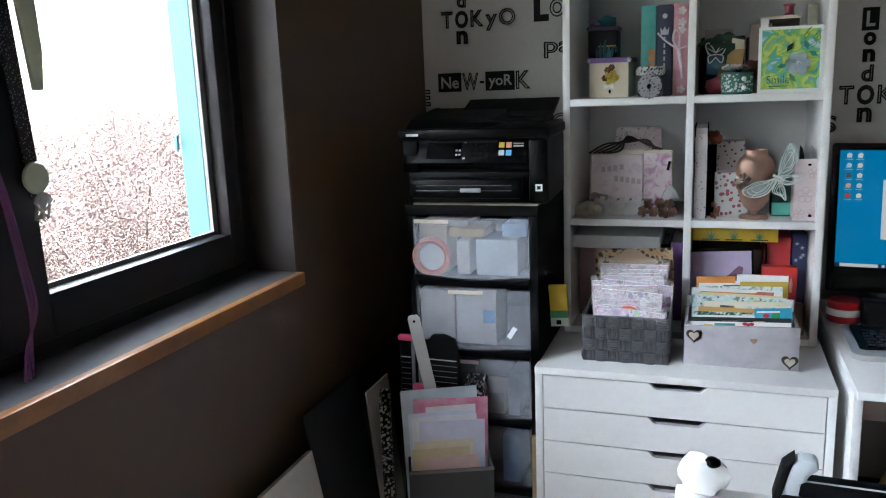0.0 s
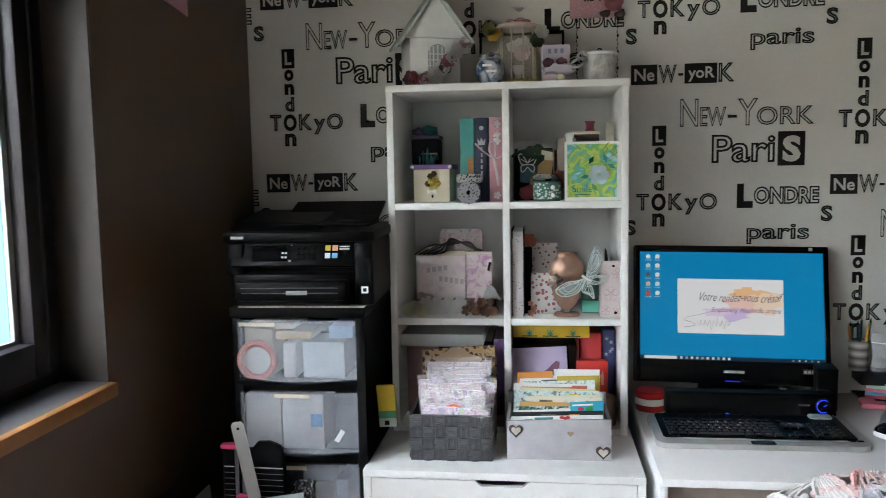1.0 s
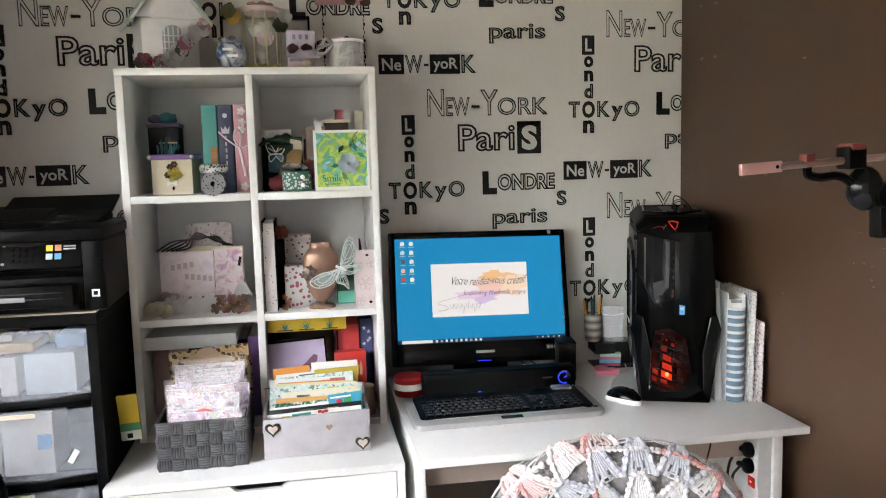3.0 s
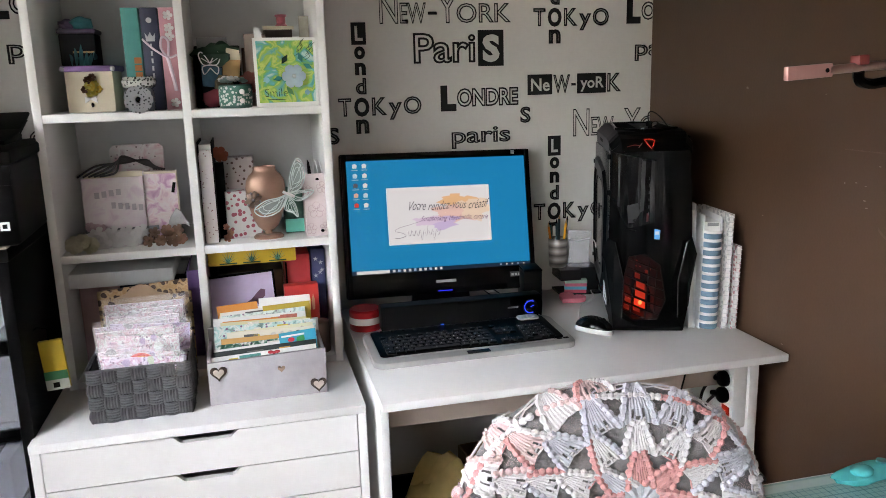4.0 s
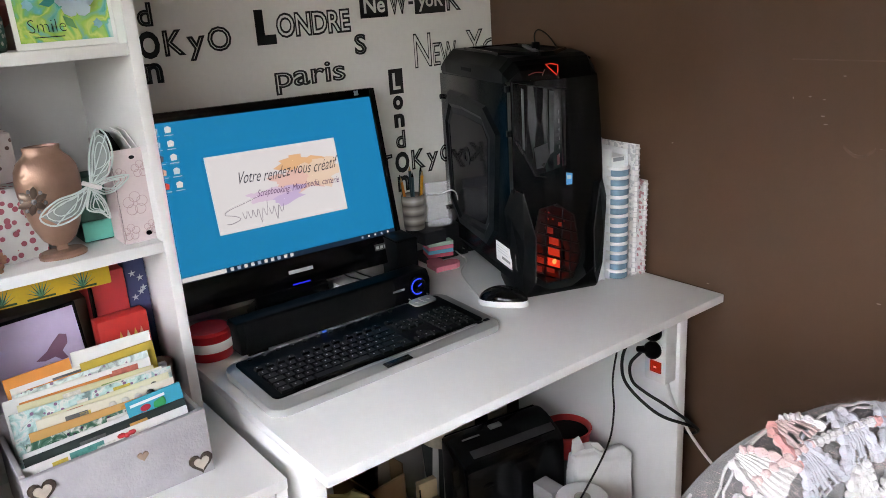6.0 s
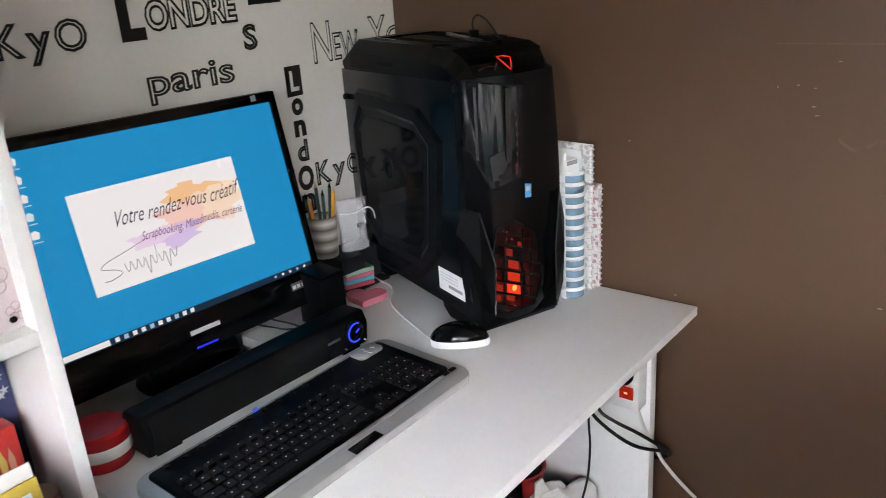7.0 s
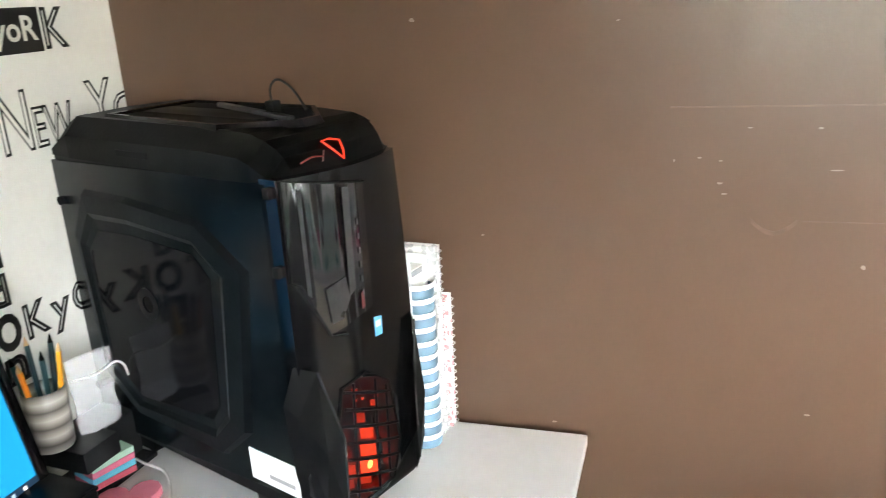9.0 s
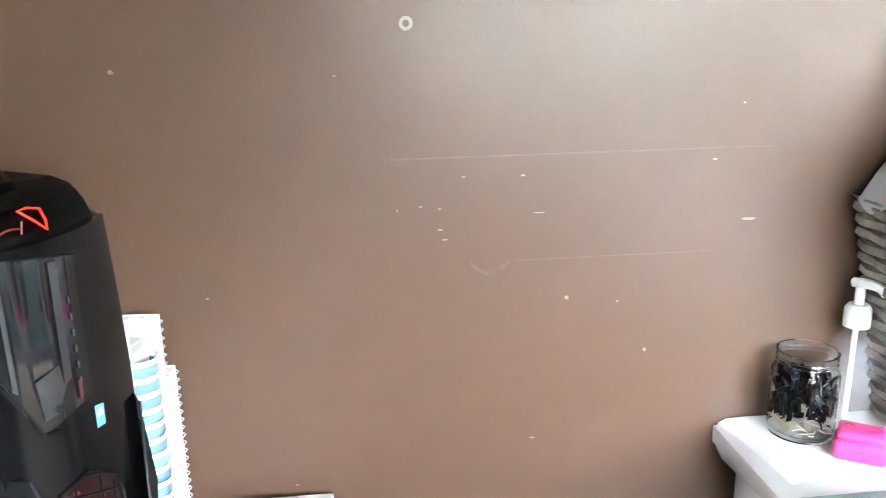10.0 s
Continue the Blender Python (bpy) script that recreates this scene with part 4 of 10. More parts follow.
def build_mouse():
    m = thing("computer_mouse", "white computer mouse with a black top", "mouse", pose(0.877, 1.780, DZ, 0, 0, -58))

    def shell(k, lift, flat):
        bm = bmesh.new()
        bmesh.ops.create_uvsphere(bm, u_segments=24, v_segments=14, radius=1.0)
        for v in bm.verts:
            z = max(v.co.z, flat)
            v.co = Vector((v.co.x * 0.054 * k, v.co.y * 0.031 * k * (1 - 0.12 * v.co.x), lift + z * 0.026 + 0.004 * (1 - v.co.x * v.co.x)))
        return bm

    part("shell", shell(1.0, 0.006, -0.25), mat("white_gloss_plastic", (0.72, 0.71, 0.69), 0.25, bump=0), m, "glossy white lower shell")
    part("top_cover", shell(0.975, 0.0100, -0.02), BLACK_GLOSS, m, "glossy black top")
    part("wheel", rod((0.026, -0.003, 0.033), (0.026, 0.003, 0.033), 0.007, seg=14), BLACK_MATT, m)
    c = thing("mouse_cable", "thin white mouse cable lying on the desk", "cable")
    pts = [(0.850, 1.826, DZ + 0.010), (0.868, 1.850, DZ + 0.003), (0.900, 1.925, DZ + 0.003), (0.938, 1.995, DZ + 0.003), (0.985, 2.035, DZ + 0.003), (1.008, 2.062, DZ + 0.004), (1.014, 2.095, DZ + 0.006), (1.022, 2.118, DZ + 0.006)]
    part("cord", tube(smooth_line(pts, 8), 0.0019, 6), WHITE_CABLE, c)


build_mouse()


def build_pc_tower():
    # local: x across the front, y to the back, z up; turned on the desk
    W, L, H = 0.199, 0.446, 0.486
    t = thing("computer_tower", "black gaming computer case with red lit front grille", "computer", pose(0.913, 1.783, DZ, 0, 0, -20.5))
    steel = mat("dark_blue_black_steel", (0.0022, 0.0032, 0.0038), 0.22, vary=0.12, bump=0.012, spec=0.09)
    shell = mat("black_moulded_plastic", (0.0026, 0.0026, 0.0025), 0.42, vary=0.12, bump=0.03, spec=0.10)
    pit = mat("unlit_black", (0.0025, 0.0025, 0.0025), 0.8)
    part("body", box(0.004, 0.012, 0.030, W - 0.004, L - 0.004, 0.452, 0.003), BLACK_SATIN, t)
    part("back_plate", box(0.006, L - 0.004, 0.034, W - 0.006, L, 0.446, 0.001), BLACK_MATT, t)
    # moulded base: deep at the front, a smaller block behind
    base = prism([(-0.006, 0.0), (0.090, 0.0), (0.112, 0.014), (0.120, 0.062), (-0.010, 0.062), (-0.014, 0.012)], W - 0.022, "x", 0.011, 0.004)
    part("front_foot", base, shell, t)
    part("rear_foot", prism([(0.350, 0.0), (0.420, 0.0), (0.436, 0.034), (0.336, 0.034)], W - 0.030, "x", 0.015, 0.003), shell, t)

    # side panel: flat steel with an eight-sided raised ring round a smoked window
    side = part("side_panel", prism([(0.010, 0.056), (L - 0.050, 0.036), (L - 0.004, 0.036), (L, 0.060), (L, 0.438), (0.004, 0.448)], 0.006, "x", 0.0, 0.0015), steel, t, "blue-black steel side panel")
    outer = [(0.410, 0.340), (0.372, 0.404), (0.275, 0.404), (0.128, 0.392), (0.050, 0.342), (0.086, 0.126), (0.142, 0.078), (0.330, 0.082), (0.398, 0.130)]
    inner = [(0.384, 0.318), (0.352, 0.350), (0.275, 0.354), (0.150, 0.348), (0.122, 0.322), (0.142, 0.148), (0.160, 0.124), (0.318, 0.112), (0.376, 0.150)]
    n = len(outer)
    bm = bmesh.new()

    def loop(f, x):
        return [bm.verts.new((x, a + (e - a) * f, c + (g - c) * f)) for (a, c), (e, g) in zip(outer, inner)]

    rings = [loop(0.0, 0.0), loop(0.12, -0.0075), loop(0.55, -0.0085), loop(0.72, -0.003), loop(1.0, -0.0015)]
    for r0, r1 in zip(rings, rings[1:]):
        for i in range(n):
            bm.faces.new((r0[i], r0[(i + 1) % n], r1[(i + 1) % n], r1[i]))
    part("raised_ring", bm, mat("dark_grey_steel", (0.0032, 0.0040, 0.0045), 0.32, vary=0.15, spec=0.085), side, smooth=False)
    pane = part("side_window", prism(inner, 0.0022, "x", -0.0028), mat("smoked_window", (0.003, 0.003, 0.0035), 0.08, bump=0, vary=0.02, spec=0.075), side, "smoked dark glossy window", False)
    part("fan_hub", lathe([(0.012, 0), (0.022, 0.0), (0.022, 0.0010), (0.012, 0.0010), (0.012, 0)], 24, m=pose(-0.0030, 0.262, 0.262, 0, -90, 0)), BLACK_SATIN, side)
    part("window_mark", tube([(-0.0032, 0.378, 0.318), (-0.0032, 0.381, 0.296), (-0.0032, 0.380, 0.268)], 0.0007, 5), pit, side)
    lab = part("paper_label", box(-0.0022, 0.009, 0.062, -0.001, 0.096, 0.105), SHEET, side, "white paper label", False)
    grey = mat("grey_print", (0.25, 0.25, 0.25), 0.6)
    part("label_print", box(-0.0026, 0.016, 0.072, -0.0022, 0.062, 0.078), grey, lab, smooth=False)
    for k in range(3):
        part("label_print", box(-0.0026, 0.030, 0.084 + 0.006 * k, -0.0022, 0.088, 0.0852 + 0.006 * k), mat("faint_print", (0.48, 0.48, 0.48), 0.6), lab, smooth=False)
    for y, z in ((L - 0.012, 0.382), (L - 0.012, 0.10)):
        part("thumb_screw", rod((-0.006, y, z), (0.002, y, z), 0.006, seg=14), BLACK_MATT, t)

    # top cowl: sloped shoulders, a nose that falls to the front, a six-sided well with a bar in it
    CREST = ((-0.022, 0.448), (-0.017, 0.458), (-0.009, 0.470), (0.002, 0.479), (0.018, 0.487), (0.045, 0.493), (0.100, 0.496), (0.395, 0.496), (0.420, 0.486), (0.445, 0.470))

    def section(y, top):
        k = max(0.0, (0.018 - y) / 0.040)
        e = max(0.0, (y - 0.395) / 0.050)
        tuck = 0.007 * k + 0.004 * e
        fall = min(0.022, max(0.004, top - 0.452))
        return [(tuck, 0.444), (tuck, top - fall), (0.022 + tuck, top), (W / 2, top + 0.002), (W - 0.016 - tuck, top), (W - tuck, top - fall), (W - tuck, 0.444)]

    cowl = bmesh.new()
    
    def swept(x, y):
        """The nose follows the bow of the front below it."""
        return y + 0.024 * max(0.0, min(1.0, (0.045 - y) / 0.067)) * (2 * x / W - 1) ** 2

    rows = [[cowl.verts.new((x, swept(x, y), z)) for x, z in section(y, top)] for y, top in CREST]
    for r0, r1 in zip(rows, rows[1:]):
        for i in range(len(r0) - 1):
            cowl.faces.new((r0[i], r0[i + 1], r1[i + 1], r1[i]))
    cowl.faces.new(rows[0])
    cowl.faces.new(rows[-1])
    top = part("top_cowl", cowl, shell, t, "moulded black top with sloped shoulders", False)
    well = [(0.084, 0.036), (0.026, 0.104), (0.036, 0.330), (0.160, 0.330), (0.170, 0.104), (0.112, 0.036)]
    rimw = bmesh.new()
    c0 = (sum(a for a, c in well) / 6, sum(c for a, c in well) / 6)
    lv = []
    for f, z in ((1.10, H + 0.006), (1.06, H + 0.0145), (1.0, H + 0.0145), (0.97, H + 0.0105)):
        lv.append([rimw.verts.new((c0[0] + (a - c0[0]) * f, c0[1] + (c - c0[1]) * f, z)) for a, c in well])
    for r0, r1 in zip(lv, lv[1:]):
        for i in range(6):
            rimw.faces.new((r0[i], r0[(i + 1) % 6], r1[(i + 1) % 6], r1[i]))
    part("well_rim", rimw, BLACK_GLOSS, top, smooth=False)
    part("well_floor", prism([(c0[0] + (a - c0[0]) * 0.98, c0[1] + (c - c0[1]) * 0.98) for a, c in well], 0.0012, "z", H + 0.0102), pit, top, smooth=False)
    part("well_bar", box(-0.0045, -0.105, 0.0, 0.0045, 0.105, 0.006, 0.0015, m=pose(0.112, 0.146, H + 0.0114, 0, 0, -16)), mat("grey_gloss_bar", (0.020, 0.020, 0.021), 0.3, spec=0.3), top)
    part("side_vent", box(-0.0008, 0.212, 0.456, 0.002, 0.278, 0.464, 0.0006), pit, top, smooth=False)
    part("cowl_pin", rod((W - 0.012, 0.030, H - 0.010), (W - 0.008, 0.030, H - 0.003), 0.0035, seg=8), pit, top)

    # bowed front
    def bow(u):
        return -0.021 * (1 - (2 * u - 1) ** 2) - 0.011

    fr = bmesh.new()
    NU, NV = 16, 16
    grid = []
    for j in range(NV + 1):
        v = j / NV
        z = 0.014 + v * 0.438
        pinch = 0.022 * max(0, (0.14 - v) / 0.14)
        back = 0.016 * max(0, (0.1 - v) / 0.1)
        grid.append([fr.verts.new((pinch + i / NU * (W - 2 * pinch - 0.012 * max(0.0, (v - 0.55) / 0.45) ** 1.4), bow(i / NU) + back, z)) for i in range(NU + 1)])
    for j in range(NV):
        for i in range(NU):
            fr.faces.new((grid[j][i], grid[j][i + 1], grid[j + 1][i + 1], grid[j + 1][i]))
    for row in (grid[0], grid[-1]):
        edge = [fr.verts.new((v.co.x, 0.014, v.co.z)) for v in row]
        for i in range(NU):
            fr.faces.new((row[i], row[i + 1], edge[i + 1], edge[i]))
    for side_i in (0, NU):
        edge = [fr.verts.new((grid[j][side_i].co.x, 0.014, grid[j][side_i].co.z)) for j in range(NV + 1)]
        for j in range(NV):
            fr.faces.new((grid[j][side_i], grid[j + 1][side_i], edge[j + 1], edge[j]))
    front = part("front_panel", fr, mat("black_mirror_plastic", (0.0026, 0.0026, 0.0028), 0.13, vary=0.05, bump=0.0, spec=0.20), t, "bowed glossy black front")

    def onface(pts, lift, name, material, parent, thick=0.0012, label="", fine=0.012):
        """A thin plate that follows the bow; pts are (across, up) corners."""
        bm = bmesh.new()
        dense = []
        for (a, c), (e, g) in zip(pts, pts[1:] + pts[:1]):
            k = max(1, int(abs(e - a) / fine))
            dense += [(a + (e - a) * q / k, c + (g - c) * q / k) for q in range(k)]
        f0 = [bm.verts.new((a, bow(a / W) - lift, c)) for a, c in dense]
        f1 = [bm.verts.new((a, bow(a / W) - lift - thick, c)) for a, c in dense]
        bm.faces.new(f0)
        bm.faces.new(f1)
        for i in range(len(dense)):
            j = (i + 1) % len(dense)
            bm.faces.new((f0[i], f0[j], f1[j], f1[i]))
        bmesh.ops.triangulate(bm, faces=[f for f in bm.faces if len(f.verts) > 4])
        return part(name, bm, material, parent, label, False)

    # drive-bay door: smoked acrylic, grey reflections painted on, outlined by a dark seam
    x0, x1 = 0.003, 0.106
    cols_ = []
    bay = bmesh.new()
    for i in range(15):
        a = x0 + (x1 - x0) * i / 14
        low = 0.340 - 0.074 * min(1.0, (a - x0) / 0.038) + 0.016 * max(0.0, (a - 0.041) / 0.065)
        high = 0.450 - 0.020 * (a - x0) / (x1 - x0)
        ripple = 0.0016 * math.sin(2 * math.pi * (a - x0) / 0.034)
        cols_.append([bay.verts.new((a, bow(a / W) - 0.0016 + ripple * (0.4 + 0.6 * k / 8), low + (high - low) * k / 8)) for k in range(9)])
    for p0, p1 in zip(cols_, cols_[1:]):
        for k in range(8):
            bay.faces.new((p0[k], p1[k], p1[k + 1], p0[k + 1]))
    part("bay_door", bay, mat("smoked_gloss_acrylic", (0.006, 0.006, 0.0065), 0.045, vary=0.05, bump=0.0, spec=0.7), front, "glossy smoked drive-bay door")
    # grey plates laid over the door imitate streaks mirrored in its gloss
    drive = mat("grey_reflection_streak", (0.030, 0.030, 0.031), 0.35, vary=0.2, big=40)
    for pts in ([(0.0185, 0.322), (0.0225, 0.318), (0.0225, 0.438), (0.0185, 0.440)], [(0.070, 0.306), (0.079, 0.312), (0.081, 0.430), (0.072, 0.432)]):
        onface(pts, 0.0034, "reflection_streak", drive, front, 0.0006)
    onface([(0.040, 0.322), (0.066, 0.330), (0.070, 0.304), (0.058, 0.282), (0.044, 0.280)], 0.0034, "reflection_patch", mat("dull_grey_reflection", (0.018, 0.018, 0.019), 0.3, vary=0.3, big=60), front, 0.0005)
    for k in range(6):
        onface([(0.0895, 0.300 + 0.017 * k), (0.0910, 0.300 + 0.017 * k), (0.0910, 0.307 + 0.017 * k), (0.0895, 0.307 + 0.017 * k)], 0.0036, "reflection_mark", mat("dim_grey_reflection", (0.07, 0.07, 0.07), 0.5), front, 0.0004)
    onface([(0.086, 0.284), (0.0905, 0.286), (0.0905, 0.306), (0.086, 0.304)], 0.0036, "red_tag", mat("dark_red_tag", (0.10, 0.012, 0.012), 0.5), front, 0.0004)
    seam_pts = [(x1, 0.431), (0.05, 0.441), (x0, 0.451), (0.002, 0.340), (0.012, 0.334), (0.041, 0.266), (0.062, 0.262)]
    part("door_seam", tube([(a, bow(a / W) - 0.0034, c) for a, c in seam_pts], 0.0014, 6), pit, front)
    for z in (0.345, 0.432):
        part("hinge", box(-0.006, -0.006, z, 0.004, 0.004, z + 0.012, 0.001), pit, t)
    # lit maker's triangle and swoosh on the nose: plain shapes
    red = glow("red_light", (1.0, 0.05, 0.025), 0.014)

    def nose(x, z):
        for (ya, za), (yb, zb) in zip(CREST, CREST[1:]):
            if z <= zb:
                break
        return (x, swept(x, ya + (yb - ya) * (z - za) / (zb - za)) - 0.0018, z + 0.0022)

    part("lit_emblem", tube([nose(0.080, 0.4765), nose(0.092, 0.4770), nose(0.104, 0.4740), nose(0.100, 0.4640), nose(0.095, 0.4560), nose(0.087, 0.4660)], 0.0012, 6, closed=True), red, top, "red lit triangle emblem")
    part("swoosh", tube(smooth_line([nose(0.040, 0.4600), nose(0.056, 0.4640), nose(0.070, 0.4625)], 4), 0.0010, 5), mat("dull_red", (0.25, 0.02, 0.015), 0.4), top)
    part("swoosh_cross", tube([nose(0.066, 0.4580), nose(0.074, 0.4680)], 0.0008, 5), mat("dull_pink_mark", (0.30, 0.16, 0.15), 0.4), top)
    onface([(0.106, 0.241), (0.119, 0.240), (0.120, 0.263), (0.106, 0.266)], 0.0006, "blue_sticker", mat("blue_sticker", (0.08, 0.34, 0.66), 0.35), front, 0.0006, "small blue sticker")
    onface([(0.108, 0.252), (0.117, 0.252), (0.117, 0.260), (0.108, 0.260)], 0.0013, "sticker_mark", PALE_BAR, front, 0.0003)

    # lower grille: a red lamp shows between slanted bars and a fine mesh
    grille = [(0.030, 0.060), (0.060, 0.036), (0.118, 0.040), (0.138, 0.086), (0.122, 0.176), (0.084, 0.204), (0.048, 0.196), (0.036, 0.140)]
    glowm = bpy.data.materials.new("red_fan_glow")
    glowm.use_nodes = True
    gt = glowm.node_tree
    gb = gt.nodes["Principled BSDF"]
    gb.inputs["Base Color"].default_value = (0.004, 0.002, 0.002, 1)
    gb.inputs["Roughness"].default_value = 0.6
    gb.inputs["Specular IOR Level"].default_value = 0.08
    gb.inputs["Emission Color"].default_value = (1.0, 0.040, 0.012, 1)
    gc, gv = gt.nodes.new("ShaderNodeTexCoord"), gt.nodes.new("ShaderNodeVectorMath")
    gv.operation = "DISTANCE"
    gv.inputs[1].default_value = (0.068, -0.030, 0.086)
    gt.links.new(gc.outputs["Object"], gv.inputs[0])
    gr = gt.nodes.new("ShaderNodeMapRange")
    gr.interpolation_type = "SMOOTHSTEP"
    gr.inputs["From Min"].default_value, gr.inputs["From Max"].default_value = 0.006, 0.066
    gr.inputs["To Min"].default_value, gr.inputs["To Max"].default_value = 0.0030, 0.0002
    gt.links.new(gv.outputs["Value"], gr.inputs["Value"])
    gn = gt.nodes.new("ShaderNodeTexNoise")
    gn.inputs["Scale"].default_value = 45.0
    gt.links.new(gc.outputs["Object"], gn.inputs["Vector"])
    gm = gt.nodes.new("ShaderNodeMapRange")
    gm.inputs["From Min"].default_value, gm.inputs["From Max"].default_value = 0.40, 0.66
    gt.links.new(gn.outputs["Fac"], gm.inputs["Value"])
    gx = gt.nodes.new("ShaderNodeMath")
    gx.operation = "MULTIPLY"
    gt.links.new(gr.outputs["Result"], gx.inputs[0])
    gt.links.new(gm.outputs["Result"], gx.inputs[1])
    gt.links.new(gx.outputs[0], gb.inputs["Emission Strength"])
    onface(grille, 0.0004, "fan_light", glowm, front, 0.0006, "red light of a fan")

    def inside(x, z):
        hit_ = False
        for (a, c), (e, g) in zip(grille, grille[1:] + grille[:1]):
            if (c > z) != (g > z) and x < (e - a) * (z - c) / (g - c) + a:
                hit_ = not hit_
        return hit_

    # the lamp shows bright through some of the openings
    cells = ((0.062, 0.076, 0.026, 0.017, 0.018), (0.064, 0.099, 0.024, 0.018, 0.011), (0.066, 0.122, 0.020, 0.016, 0.007), (0.059, 0.147, 0.016, 0.013, 0.0025), (0.040, 0.082, 0.014, 0.015, 0.004),
             (0.038, 0.066, 0.012, 0.012, 0.002), (0.060, 0.062, 0.016, 0.010, 0.004), (0.086, 0.158, 0.010, 0.008, 0.004), (0.060, 0.186, 0.008, 0.006, 0.004), (0.073, 0.172, 0.003, 0.003, 0.014),
             (0.052, 0.166, 0.003, 0.003, 0.008), (0.062, 0.174, 0.004, 0.003, 0.004), (0.094, 0.166, 0.006, 0.004, 0.002))
    for x, z, w0, h0, power in cells:
        onface([(x, z), (x + w0, z - 0.4 * w0), (x + w0, z + h0 - 0.4 * w0), (x, z + h0)], 0.0018, "lit_opening", glow("red_opening_light", (1.0, 0.055, 0.02), power), front, 0.0004, "red lit opening")
    for i in range(11):
        z0 = 0.052 + 0.0225 * i
        run = [x for x in [0.030 + 0.006 * q for q in range(19)] if inside(x, z0 - 0.4 * (x - 0.06))]
        if len(run) > 2:
            part("grille_bar", tube([(x, bow(x / W) - 0.0034, z0 - 0.4 * (x - 0.06)) for x in run], 0.0022, 5), pit, front)
    for x in (0.0575, 0.092, 0.112):
        run = [z for z in [0.038 + 0.008 * q for q in range(21)] if inside(x + 0.05 * (z - 0.1), z)]
        if len(run) > 2:
            part("grille_bar", tube([(x + 0.05 * (z - 0.1), bow((x + 0.05 * (z - 0.1)) / W) - 0.0030, z) for z in run], 0.0018, 5), pit, front)
    part("grille_frame", tube([(a, bow(a / W) - 0.0020, c) for a, c in grille], 0.0016, 6, closed=True), pit, front)
    part("grille_light", blob((0.076, bow(0.38) - 0.0026, 0.082), (0.0050, 0.0012, 0.0060), 8), glow("hot_red", (1.0, 0.22, 0.06), 0.05), front, "bright red light")
    # angular wings that stand out at both lower corners
    for sgn in (0, 1):
        X = lambda x: x if not sgn else W - x
        wing = bmesh.new()
        ring = [wing.verts.new((X(a), c, d)) for a, c, d in ((0.006, 0.010, 0.018), (0.014, -0.014, 0.008), (0.032, -0.036, 0.040), (0.034, -0.038, 0.140), (0.014, -0.026, 0.232), (-0.002, -0.006, 0.240), (-0.016, 0.002, 0.196), (-0.004, 0.010, 0.100))]
        hub = [wing.verts.new((X(0.010), -0.034, 0.130)), wing.verts.new((X(-0.008), -0.012, 0.180)), wing.verts.new((X(0.008), -0.026, 0.060))]
        for a, b2, c in ((0, 1, 10), (1, 2, 10), (2, 3, 8), (2, 8, 10), (3, 4, 8), (4, 5, 9), (4, 9, 8), (5, 6, 9), (6, 7, 9), (7, 10, 9), (9, 10, 8), (7, 0, 10)):
            vs = ring + hub
            wing.faces.new((vs[a], vs[b2], vs[c]))
        w = part("wing", wing, BLACK_SATIN, t, "angular black wing", False)
        # a thin glossy line along the ridge, greyer than the wing
        part("ridge", tube([(X(0.032), -0.0365, 0.044), (X(0.0345), -0.0390, 0.140), (X(0.014), -0.0270, 0.233)], 0.0016, 6), mat("grey_gloss_edge", (0.03, 0.03, 0.031), 0.2, spec=0.6), w)
    lead = thing("usb_lead", "thin black lead looping from the computer case", "cable", pose(0.913, 1.783, DZ, 0, 0, -20.5))
    part("cord", tube(smooth_line([(0.104, 0.098, H + 0.022), (0.101, 0.096, H + 0.044), (0.108, 0.090, H + 0.054), (0.128, 0.090, H + 0.042), (0.146, 0.092, H + 0.020), (0.152, 0.094, H + 0.0116)], 6), 0.0016, 6), CABLE, lead)
    part("plug", box(0.097, 0.091, H + 0.0115, 0.111, 0.105, H + 0.030, 0.002), BLACK_MATT, lead)


build_pc_tower()


